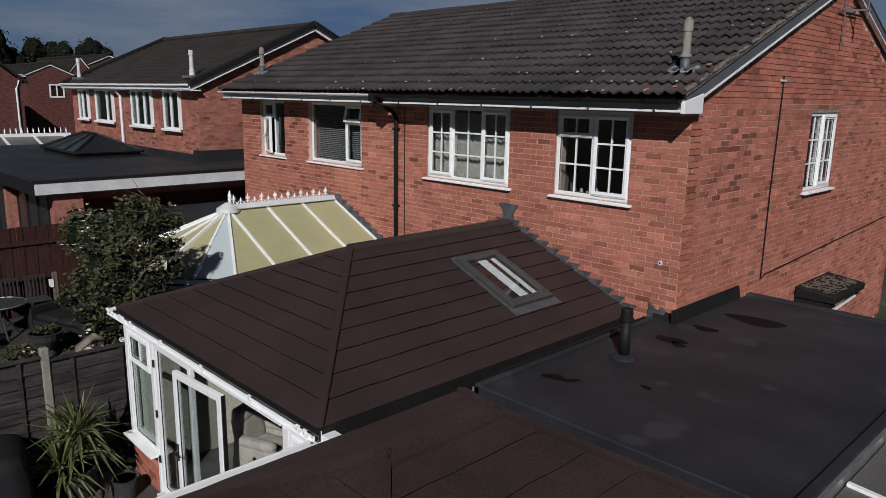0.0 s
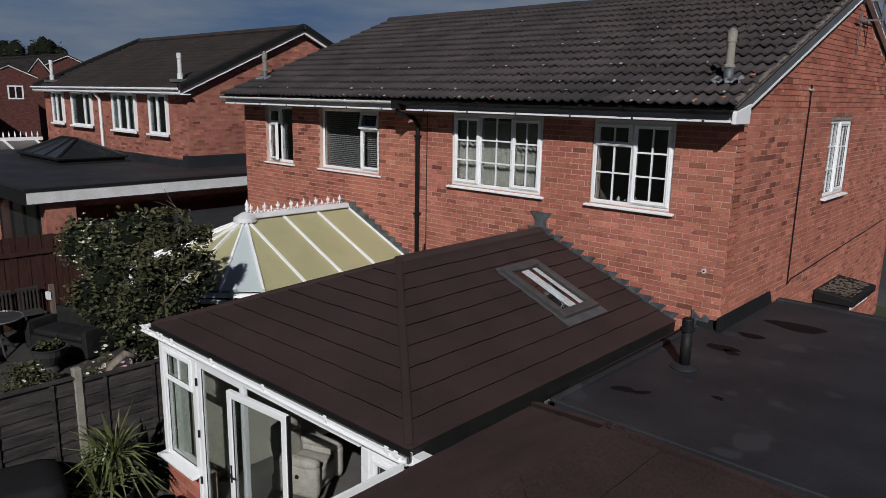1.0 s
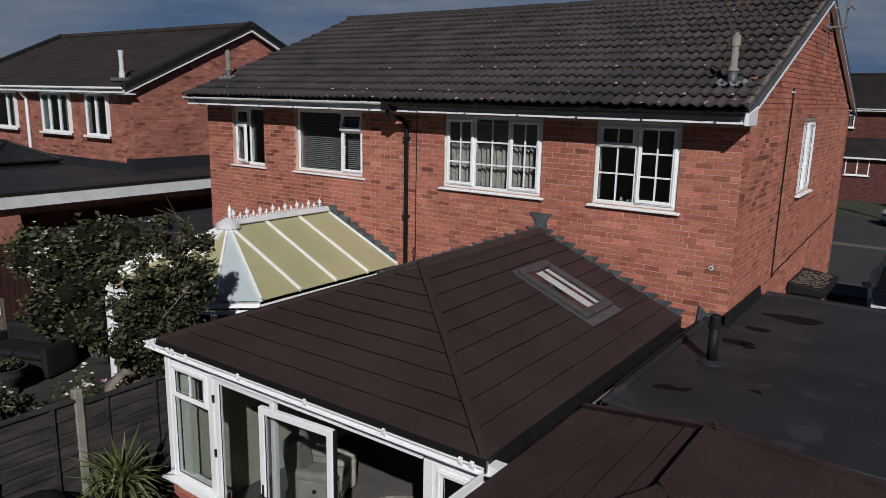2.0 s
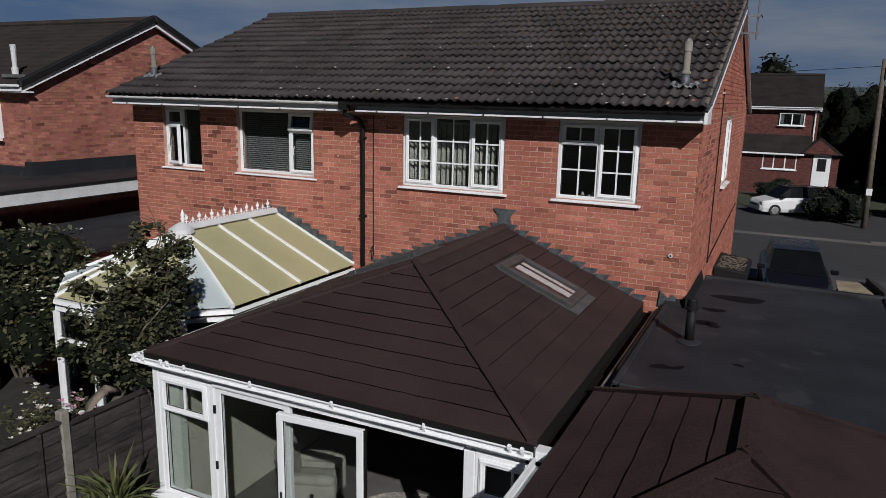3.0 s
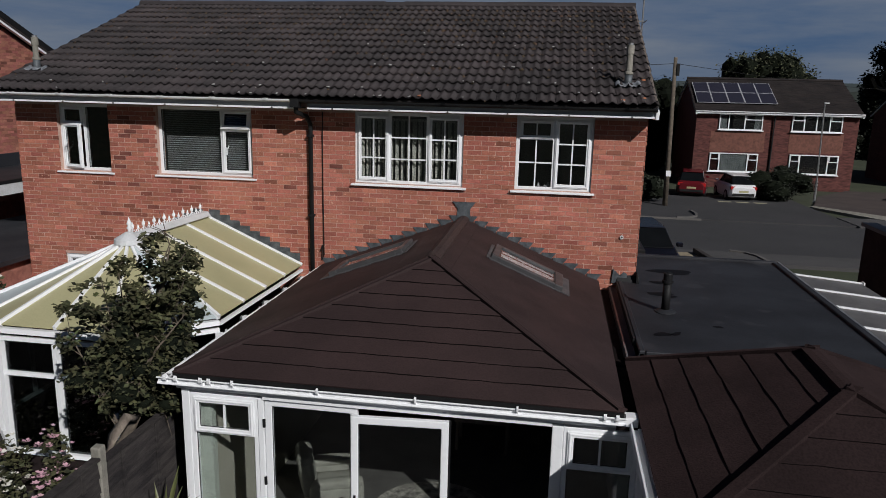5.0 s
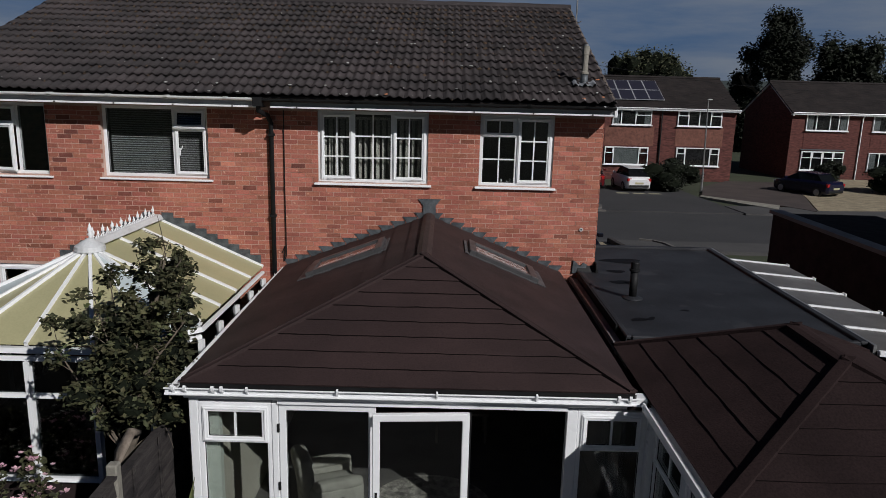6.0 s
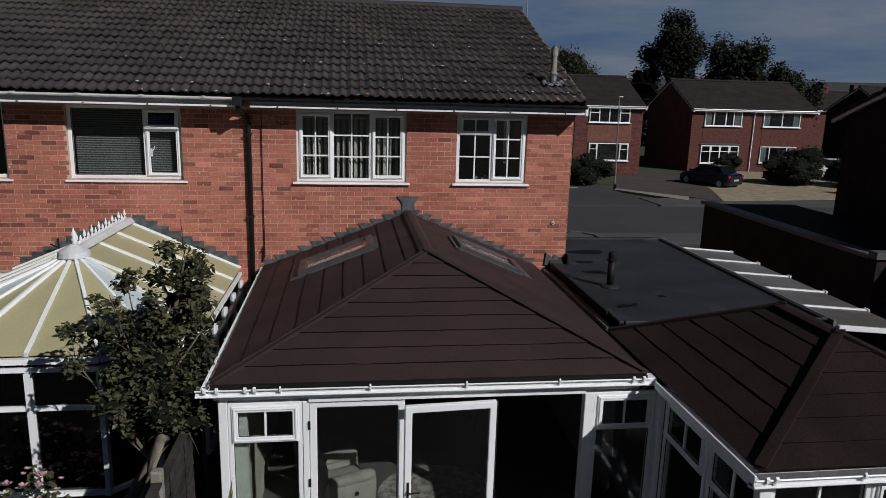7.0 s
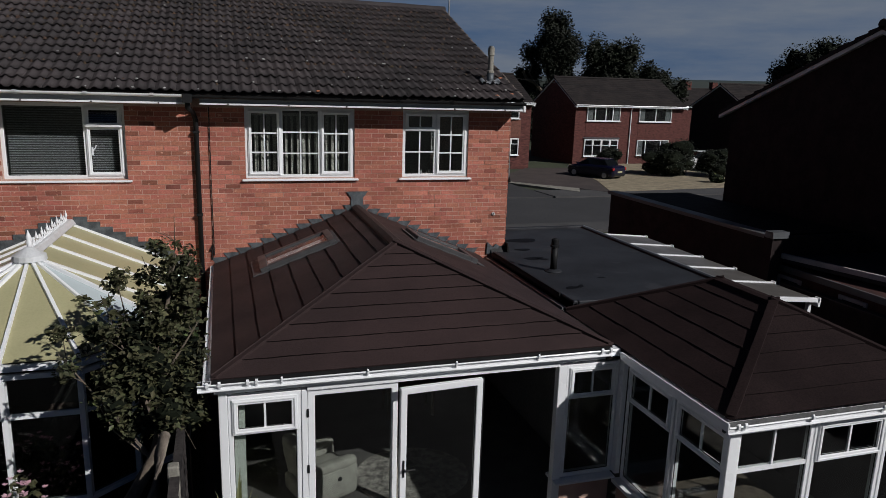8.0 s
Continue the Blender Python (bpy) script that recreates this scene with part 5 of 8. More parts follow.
for y in (11.78, 13.12):
    bm = bmesh.new()
    solid(bm, [(GX + 0.01, y, 1.895), (GX + 0.55, y, 1.895), (GX + 0.55, y, 1.82), (GX + 0.01, y, 1.62)], (0, 0.05, 0))
    part("cheek", bm, M_black, dc)
    bm = bmesh.new()
    tube(bm, [(GX + 0.03, y + 0.025, 1.25), (GX + 0.50, y + 0.025, 1.79)], 0.03, 4)
    part("strut", bm, M_white, dc, "white raking strut")
    part("wall_plate", B(GX + 0.002, GX + 0.045, y + 0.002, y + 0.05, 1.15, 1.615), M_white, dc, "white upright plate")
vt = thing("wall_outlet", "small round white pipe outlet in the brick", "pipe outlet", pose(-4.288, FACE - 0.012, 3.012))
bm = bmesh.new()
tube(bm, [(0, 0.01, 0), (0, -0.008, 0)], 0.030, 12)
part("plate", bm, M_greywhite, vt)
bm = bmesh.new()
tube(bm, [(0, -0.008, 0), (0, -0.012, 0)], 0.014, 8)
part("pipe_end", bm, M_black, vt)


# ---- conservatory of the house next door ----
cons = thing("conservatory", "white framed conservatory with a yellowed plastic sheet roof and crested ridge", "conservatory")
CZ, CR = 2.24, 2.99
BOSS, RWALL = Vector((-11.25, 5.72, CR)), Vector((-11.18, FACE - 0.02, CR))
EV = [Vector(q) for q in ((-9.50, FACE - 0.02, CZ), (-9.54, 4.92, CZ), (-10.48, 4.07, CZ), (-11.98, 4.07, CZ), (-12.92, 4.92, CZ), (-12.95, FACE - 0.02, CZ))]


def sheet(pts, material, label=""):
    bm = bmesh.new()
    solid(bm, [Vector(q) for q in pts], (0, 0, 0.016))
    part("roof_sheet", bm, material, cons, label)


def bar(p, q, w=0.024, h=0.045, name="glazing_bar", host=None, material=None):
    """A square bar between two points."""
    p, q = Vector(p), Vector(q)
    d = (q - p).normalized()
    s = d.cross(Vector((0, 0, 1)))
    s = (Vector((1, 0, 0)) if s.length < 0.05 else s.normalized()) * w
    u = s.cross(d).normalized() * h
    bm = bmesh.new()
    a = [bm.verts.new(p + x) for x in (-s - u * 0.3, s - u * 0.3, s * 0.7 + u, -s * 0.7 + u)]
    b = [bm.verts.new(q + x) for x in (-s - u * 0.3, s - u * 0.3, s * 0.7 + u, -s * 0.7 + u)]
    for k in range(4):
        bm.faces.new((a[k], a[(k + 1) % 4], b[(k + 1) % 4], b[k]))
    bm.faces.new(a[::-1])
    bm.faces.new(b)
    return part(name, bm, material or M_white, host or cons)


def side_sheets(e_wall, e_corner, flip):
    n = 4
    tops = [RWALL.lerp(BOSS, min(1.0, k / 3)) for k in range(n + 1)]
    lows = [e_wall.lerp(e_corner, k / n) for k in range(n + 1)]
    for k in range(n):
        q = (tops[k], tops[k + 1], lows[k + 1], lows[k]) if k < 3 else (tops[k], lows[k + 1], lows[k])
        sheet(q if flip else q[::-1], M_poly)
        bar(tops[k], lows[k])
    bar(tops[n], lows[n], 0.028, 0.05)


side_sheets(EV[0], EV[1], False)
side_sheets(EV[5], EV[4], True)
for (e0, e1, mats) in ((EV[1], EV[2], (M_polypale, M_poly)), (EV[2], EV[3], (M_poly, M_poly)), (EV[3], EV[4], (M_poly, M_polypale))):
    mid = e0.lerp(e1, 0.5)
    sheet((BOSS, e0, mid), mats[0])
    sheet((BOSS, mid, e1), mats[1])
    bar(BOSS, mid, 0.024, 0.045)
for e in (EV[2], EV[3]):
    bar(BOSS, e, 0.027, 0.05)
bm = bmesh.new()
tube(bm, [BOSS + Vector((0, 0, -0.02)), BOSS + Vector((0, 0, 0.045)), BOSS + Vector((0, 0, 0.10)), BOSS + Vector((0, 0, 0.135))], [0.20, 0.19, 0.10, 0.045], 16)
part("boss_cap", bm, M_greywhite, cons, "weathered white hub cap")
bm = bmesh.new()
solid(bm, [BOSS + Vector((-0.10, 0, 0.02)), BOSS + Vector((0.10, 0, 0.02)), BOSS + Vector((0.05, 0, 0.10)), BOSS + Vector((-0.05, 0, 0.10))], RWALL - BOSS)
part("ridge_beam", bm, M_greywhite, cons, "weathered white ridge", soft=0.012)
# cresting
me_tall = me_small = None
for i in range(15):
    p = BOSS.lerp(RWALL, 0.05 + 0.93 * i / 15) + Vector((0, 0, 0.10))
    tall = i % 2 == 0
    if tall and me_tall is None or not tall and me_small is None:
        bm = bmesh.new()
        h = 0.17 if tall else 0.11
        tube(bm, [(0, 0, 0), (0, 0, h * 0.35), (0, 0, h * 0.45), (0, 0, h * 0.7), (0, 0, h)], [0.010, 0.010, 0.022, 0.014, 0.002], 6)
        if tall:
            for s in (-1, 1):
                tube(bm, [(0, 0, h * 0.35), (0, s * 0.028, h * 0.5), (0, s * 0.034, h * 0.65), (0, s * 0.02, h * 0.72)], [0.009, 0.011, 0.009, 0.004], 5)
        for s in (-1, 1):
            tube(bm, [(0, s * 0.068, 0.0), (0, s * 0.045, 0.035), (0, 0, 0.045)], 0.006, 4)
        o = part("cresting", bm, M_white, cons)
        if tall:
            me_tall = o.data
        else:
            me_small = o.data
    else:
        o = part("cresting", me_tall if tall else me_small, None, cons)
    o.location = p
bm = bmesh.new()
q = BOSS + Vector((0.0, 0.04, 0.13))
tube(bm, [q, q + Vector((0, 0, 0.03)), q + Vector((0, 0, 0.06)), q + Vector((0, 0, 0.09)), q + Vector((0, 0, 0.12)), q + Vector((0, 0, 0.16)), q + Vector((0, 0, 0.215))], [0.03, 0.022, 0.042, 0.02, 0.038, 0.02, 0.003], 10)
part("finial", bm, M_white, cons, smooth=True)
for e0, e1 in zip(EV, EV[1:]):
    d = (e1 - e0)
    out = d.cross(Vector((0, 0, 1))).normalized()
    slim = e0 is EV[0]      # the side towards the sunroom has a slim dark gutter
    bar(e0 - Vector((0, 0, 0.07)), e1 - Vector((0, 0, 0.07)), 0.016 if slim else 0.05, 0.014 if slim else 0.045, "eaves_gutter", material=M_black if slim else None)
    bar(e0 - Vector((0, 0, 0.085 if slim else 0.17)), e1 - Vector((0, 0, 0.085 if slim else 0.17)), 0.03 if slim else 0.03, 0.03 if slim else 0.04, "eaves_beam")
    L = d.length
    n = max(1, round(L / 0.72))
    for k in range(n + 1):
        p = e0.lerp(e1, k / n)
        if k or e0 is EV[0]:
            bar((p.x, p.y, 0.55), (p.x, p.y, CZ - 0.19), 0.04, 0.055, "post")
    bar(e0 - Vector((0, 0, 0.40 if slim else 0.62)), e1 - Vector((0, 0, 0.40 if slim else 0.62)), 0.035, 0.04, "transom")
    bar(Vector((e0.x, e0.y, 0.58)), Vector((e1.x, e1.y, 0.58)), 0.07, 0.03, "sill")
    bm = bmesh.new()
    n_in = -out if (Vector((-11.2, 6, 0)) - e0).dot(out) < 0 else out
    solid(bm, [Vector((e0.x, e0.y, 0.6)) + n_in * 0.004, Vector((e1.x, e1.y, 0.6)) + n_in * 0.004, Vector((e1.x, e1.y, CZ - 0.18)) + n_in * 0.004, Vector((e0.x, e0.y, CZ - 0.18)) + n_in * 0.004], n_in * 0.01)
    g = part("pane", bm, M_darkglass, cons)
    bm = bmesh.new()
    solid(bm, [Vector((e0.x, e0.y, -0.05)), Vector((e1.x, e1.y, -0.05)), Vector((e1.x, e1.y, 0.55)), Vector((e0.x, e0.y, 0.55))], n_in * 0.1)
    part("dwarf_wall", bm, M_shadebrick, cons, "low brick wall")
bm = bmesh.new()
for s in (-1, 1):
    for i in range(9):
        t0 = i / 9
        x = RWALL.x + s * (0.06 + t0 * 1.58)
        z = CR + 0.10 - t0 * (CR - CZ)
        solid(bm, [(x, FACE - 0.016 + 0.001 * (i % 2), z - 0.16), (x, FACE - 0.016 + 0.001 * (i % 2), z + 0.03), (x + s * 0.19, FACE - 0.016 + 0.001 * (i % 2), z + 0.03), (x + s * 0.19, FACE - 0.016 + 0.001 * (i % 2), z - 0.2)], (0, 0.008, 0))
tagged(part("lead_flashing", bm, M_lead, kind="structure"), "stepped grey lead flashing over the conservatory", "flashing")
bm = bmesh.new()
tube(bm, [(-12.25, FACE, 2.62), (-12.25, FACE - 0.12, 2.64), (-12.3, FACE - 0.2, 2.7)], 0.012, 6)
tube(bm, [(-12.25, FACE - 0.02, 2.5), (-12.25, FACE - 0.02, 2.75)], 0.012, 6)
tagged(part("wall_bracket", bm, M_black), "black iron bracket on the brick wall", "bracket")


# ---- plants ----
def leaves(name, host, clumps, count, size, material, seed, label="", flat=0.5, shell=0.55):
    """Many small folded leaves spread over clumps (centre, radii)."""
    rnd = random.Random(seed)
    vol = [c[1][0] * c[1][1] * c[1][2] for c in clumps]
    vv, ff = [], []
    for _ in range(count):
        (cx, cy, cz0), (rx, ry, rz) = rnd.choices(clumps, vol)[0]
        d = Vector((rnd.gauss(0, 1), rnd.gauss(0, 1), rnd.gauss(0, 1))).normalized() * (shell + (1 - shell) * rnd.random()) * rnd.uniform(0.85, 1.08)
        p = Vector((cx + d.x * rx, cy + d.y * ry, cz0 + d.z * rz))
        a = Vector((rnd.gauss(0, 1), rnd.gauss(0, 1), rnd.gauss(0, flat))).normalized()
        n = (Vector((0, 0, 1)) + Vector((rnd.gauss(0, 0.6), rnd.gauss(0, 0.6), rnd.gauss(0, 0.3)))).normalized()
        b = a.cross(n).normalized()
        s = size * rnd.uniform(0.6, 1.35)
        k = len(vv)
        vv += [p - a * s * 0.5, p + b * s * 0.32 + n * s * 0.1, p + a * s * 0.55, p - b * s * 0.32 + n * s * 0.1]
        ff += [(k, k + 1, k + 2), (k, k + 2, k + 3)]
    return pydata(name, vv, ff, material, host, label)


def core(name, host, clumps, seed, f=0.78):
    """Knobbly lumps added under the outer leaves of a crown: their near-black colour stands in for shade."""
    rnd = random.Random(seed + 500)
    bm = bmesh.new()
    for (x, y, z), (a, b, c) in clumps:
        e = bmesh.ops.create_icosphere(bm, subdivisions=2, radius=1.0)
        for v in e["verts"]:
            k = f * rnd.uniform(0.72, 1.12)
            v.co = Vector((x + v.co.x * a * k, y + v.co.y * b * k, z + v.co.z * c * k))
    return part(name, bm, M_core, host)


def clumps_of(cx, cy, cz0, rx, ry, rz, n, seed, lo=0.28, hi=0.5):
    rnd = random.Random(seed)
    out = []
    for _ in range(n):
        d = Vector((rnd.gauss(0, 1), rnd.gauss(0, 1), rnd.gauss(0, 1))).normalized() * rnd.uniform(0.3, 0.95)
        r = rnd.uniform(lo, hi)
        out.append(((cx + d.x * rx, cy + d.y * ry, cz0 + d.z * rz), (rx * r, ry * r, rz * r)))
    return out


def blooms(host, clumps, count, size, material, seed, label):
    rnd = random.Random(seed)
    bm = bmesh.new()
    for _ in range(count):
        c, r = rnd.choice(clumps)
        d = Vector((rnd.gauss(0, 1), rnd.gauss(-0.6, 1), rnd.gauss(0.5, 1))).normalized()
        p = Vector((c[0] + d.x * r[0] * 1.05, c[1] + d.y * r[1] * 1.05, c[2] + d.z * r[2] * 1.05))
        s = size * rnd.uniform(0.6, 1.3)
        for k in range(5):
            a = k * math.tau / 5 + rnd.random()
            u = Vector((math.cos(a), math.sin(a), 0.4))
            w = Vector((-math.sin(a), math.cos(a), 0.2))
            bm.faces.new([bm.verts.new(p), bm.verts.new(p + (u + w * 0.6) * s * 0.6), bm.verts.new(p + u * s), bm.verts.new(p + (u - w * 0.6) * s * 0.6)])
    part("blossom", bm, material, host, label, kind="stuff")


# small tree by the fence
tr = thing("garden_tree", "small leafy fruit tree with a bent bare trunk beside the fence", "tree")
bm = bmesh.new()
stem = [(-10.25, 2.78, -0.05), (-10.08, 2.86, 0.6), (-9.91, 2.95, 1.14), (-9.70, 3.05, 1.48), (-9.63, 3.14, 1.70), (-9.62, 3.35, 2.15), (-9.58, 3.5, 2.6), (-9.50, 3.6, 3.05), (-9.42, 3.66, 3.45)]
tube(bm, stem, [0.085, 0.075, 0.068, 0.062, 0.055, 0.04, 0.03, 0.018, 0.007], 9)
part("trunk", bm, M_bark, tr, smooth=True)
rnd = random.Random(11)
tufts, dense, fresh = [], [], []
BOUGHS = ((3, (-10.52, 3.35, 2.56), 1), (4, (-10.12, 3.45, 3.10), 1), (5, (-9.98, 3.55, 3.22), 1), (6, (-9.75, 3.70, 3.42), 1), (7, (-9.40, 3.70, 3.58), 1), (7, (-9.26, 3.70, 3.40), 1), (6, (-9.24, 3.60, 3.12), 1), (5, (-9.22, 3.55, 2.75), 1), (6, (-9.75, 3.3, 3.0), 1),
         (4, (-9.36, 3.75, 2.4), 0), (5, (-9.90, 3.40, 2.72), 0), (3, (-10.25, 3.3, 2.15), 2), (3, (-10.05, 3.2, 1.95), 2), (4, (-9.42, 3.65, 2.05), 0), (5, (-9.60, 3.25, 2.60), 0), (5, (-9.38, 3.85, 2.75), 0), (6, (-9.34, 3.90, 3.05), 1), (6, (-9.72, 3.60, 3.00), 1), (3, (-9.45, 3.55, 1.85), 0), (5, (-9.62, 3.6, 2.35), 0), (4, (-9.70, 3.4, 2.2), 0), (4, (-9.85, 3.35, 2.45), 0), (6, (-9.40, 3.55, 2.85), 1), (6, (-9.65, 3.45, 2.85), 1), (5, (-9.95, 3.45, 2.9), 1), (7, (-9.36, 3.85, 3.30), 1))
for i, end, airy in BOUGHS:
    p0, p2 = Vector(stem[i]), Vector(end)
    bend = p0.lerp(p2, 0.5) + Vector((rnd.uniform(-0.08, 0.08), rnd.uniform(-0.08, 0.08), rnd.uniform(-0.12, 0.02)))
    bm = bmesh.new()
    tube(bm, [p0, bend, p2], [0.012, 0.008, 0.003] if airy == 2 else [0.022, 0.013, 0.004], 6)
    limb = part("limb", bm, M_bark, tr)
    for k in range((9, 7, 6)[airy]):
        t = rnd.uniform(0.45, 1.0) if airy else rnd.uniform(0.3, 1.0)
        q = bend.lerp(p2, (t - 0.45) / 0.55) if t > 0.45 else p0.lerp(bend, t / 0.45)
        tip = q + Vector((rnd.gauss(0, 0.13), rnd.gauss(0, 0.13), rnd.gauss(0.03, 0.11))) * (1.0 if airy else 1.5)
        if k < 4:
            bm = bmesh.new()
            tube(bm, [q, q.lerp(tip, 0.5) + Vector((0, 0, 0.02)), tip], [0.006, 0.004, 0.002], 4)
            part("twig", bm, M_bark, limb)
        tip.z = min(max(tip.z, 1.82), 3.60 - 0.5 * max(0.0, -9.45 - tip.x))
        tip.x = min(tip.x, -9.30)
        r = rnd.uniform(0.07, 0.12) if airy else rnd.uniform(0.13, 0.21)
        if airy == 2 and k > 1:
            continue      # a nearly bare bough
        (tufts if airy else dense).append((tuple(tip), (r * 1.15, r * 1.15, r)))
        if k == 1 and i in (3, 4, 5):
            fresh.append((tuple(q), (0.12, 0.12, 0.1)))
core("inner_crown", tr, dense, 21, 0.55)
leaves("crown", tr, dense, 9000, 0.060, M_leaf, 21, "dark dull green leaves", shell=0.2)
leaves("top_leaves", tr, tufts, 4000, 0.066, M_leaf, 23, "dark dull green leaves", shell=0.2)
leaves("young_leaves", tr, fresh, 230, 0.068, M_leafgreen, 22, "fresher green leaves")
# white rose bush
rb = thing("rose_bush", "tall white-flowering rose bush against the boundary", "bush")
bm = bmesh.new()
for k in range(7):
    a = k * 0.9
    tube(bm, [(-15.0 + 0.1 * math.cos(a), 5.4 + 0.1 * math.sin(a), -0.05), (-15.0 + 0.4 * math.cos(a), 5.4 + 0.4 * math.sin(a), 1.0), (-15.0 + 0.7 * math.cos(a), 5.4 + 0.6 * math.sin(a), 1.9)], [0.03, 0.02, 0.008], 6)
part("stems", bm, M_bark, rb)
cl = clumps_of(-15.05, 5.4, 1.62, 1.75, 1.1, 1.25, 40, 5) + clumps_of(-13.6, 4.7, 1.1, 0.8, 0.7, 0.9, 12, 6)
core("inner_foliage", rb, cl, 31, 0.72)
leaves("crown", rb, cl, 17000, 0.10, M_leaf, 31, "dark green leaves", shell=0.6)
leaves("young_leaves", rb, cl[:34:4], 1500, 0.085, M_leafgreen, 32, "fresher green leaves", shell=0.7)
blooms(rb, cl[:30], 330, 0.062, M_petal, 8, "white roses")
# low border plants before the conservatory
for i, (x, y, r, c) in enumerate(((-11.08, 3.42, 0.42, M_pink), (-11.55, 3.35, 0.40, M_petal), (-12.2, 3.2, 0.6, M_petal), (-13.2, 2.8, 0.55, M_petal))):
    ob = thing("flowering_plant", "low border plant in flower before the conservatory", "plant", group="border plants")
    cl = clumps_of(x, y, 0.55 if i < 2 else 0.4, r, r * 0.8, 0.6 if i < 2 else 0.4, 9, 40 + i, 0.35, 0.6)
    leaves("foliage", ob, cl, 700, 0.07, M_leaf, 50 + i)
    blooms(ob, cl, 60 if i < 2 else 14, 0.05 if i < 2 else 0.035, c, 60 + i, "pink flowers" if c is M_pink else "white flowers")

# yucca in a pot
yu = thing("yucca", "spiky green yucca in a grey round pot", "pot plant", pose(-8.95, 2.35, 0))
bm = bmesh.new()
tube(bm, [(0, 0, 0), (0, 0, 0.05), (0, 0, 0.36), (0, 0, 0.40), (0, 0, 0.40), (0, 0, 0.36)], [0.17, 0.19, 0.25, 0.27, 0.23, 0.22], 18)
part("pot", bm, M_pot, yu, smooth=False)
bm = bmesh.new()
tube(bm, [(0, 0, 0.3), (0.01, 0.03, 0.6), (0.02, 0.06, 0.85)], 0.035, 7)
tube(bm, [(0, 0, 0.32), (0.06, -0.08, 0.42), (0.14, -0.20, 0.52)], 0.03, 7)
part("stem", bm, M_bark, yu)
rnd = random.Random(2)
vv, ff = [], []
for k in range(170):
    a, el = rnd.uniform(0, math.tau), rnd.uniform(-0.5, 1.35)
    base = Vector((0.02, 0.06, 0.66 + 0.28 * rnd.random())) if k % 5 < 3 else Vector((0.14, -0.20, 0.40 + 0.18 * rnd.random()))
    L = rnd.uniform(0.44, 0.74)
    d = Vector((math.cos(a) * math.cos(el), math.sin(a) * math.cos(el), math.sin(el)))
    s = Vector((-math.sin(a), math.cos(a), 0)) * 0.021
    mid = base + d * L * 0.55
    tip = base + d * L + Vector((0, 0, -0.16 * (1 - el / 1.5)))
    k0 = len(vv)
    vv += [base - s * 0.6, base + s * 0.6, mid - s, mid + s + Vector((0, 0, 0.004)), mid + Vector((0, 0, -0.012)), tip]
    ff += [(k0, k0 + 1, k0 + 4), (k0, k0 + 4, k0 + 2), (k0 + 1, k0 + 3, k0 + 4), (k0 + 2, k0 + 4, k0 + 5), (k0 + 4, k0 + 3, k0 + 5)]
pydata("fronds", vv, ff, M_yucca, yu, "sword-shaped green leaves")
wc = thing("watering_can", "dark plastic tub beside the sunroom plinth", "tub", pose(-8.45, 2.75, 0))
bm = bmesh.new()
tube(bm, [(0, 0, 0), (0, 0, 0.28), (0, 0, 0.3), (0, 0, 0.3), (0, 0, 0.25)], [0.11, 0.14, 0.15, 0.13, 0.12], 14)
part("tub_body", bm, M_pot, wc)

# ---- garden fence ----
FX = -9.45
fe = tagged(new("garden_fence"), "dark lapped wooden fence panels between concrete posts", "fence", kind="structure")
posts = [-5.05, -3.22, -1.39, 0.43, 2.25, 4.06]
for y in posts:
    part("post", B(FX - 0.05, FX + 0.05, y - 0.05, y + 0.05, -0.1, 1.84), M_concrete, fe, "pale concrete post", soft=0.012)
rnd = random.Random(9)
for y0, y1 in zip(posts, posts[1:]):
    n = 11
    top = 1.72 if y1 < 4 else 1.66
    for i in range(n):
        z = 0.08 + i * (top - 0.12) / n
        j = rnd.uniform(-0.006, 0.006)
        bm = bmesh.new()
        solid(bm, [(FX + 0.038, y0 + 0.052, z + j), (FX + 0.014, y0 + 0.052, z + 0.175 + j), (FX + 0.004, y0 + 0.052, z + 0.175 + j), (FX + 0.016, y0 + 0.052, z + j)], (0, y1 - y0 - 0.104, rnd.uniform(-0.006, 0.006)))
        part("slat", bm, M_fence, fe)
    for y in (y0 + 0.3, (y0 + y1) / 2, y1 - 0.3):
        part("batten", B(FX + 0.039, FX + 0.054, y - 0.022, y + 0.022, 0.08, top - 0.01), M_fence, fe)
    part("capping", B(FX - 0.03, FX + 0.055, y0 + 0.051, y1 - 0.051, top, top + 0.025), M_fence, fe)

bm = bmesh.new()
tube(bm, [(-9.75, 2.42, -0.03), (-9.70, 2.50, 0.7), (-9.66, 2.58, 1.35), (-9.60, 2.70, 1.70), (-9.56, 2.88, 1.82), (-9.55, 3.02, 1.74)], [0.075, 0.07, 0.062, 0.055, 0.05, 0.035], 9)
tagged(part("branch", bm, M_oldwood, smooth=True), "old grey bent branch propped against the fence", "branch")

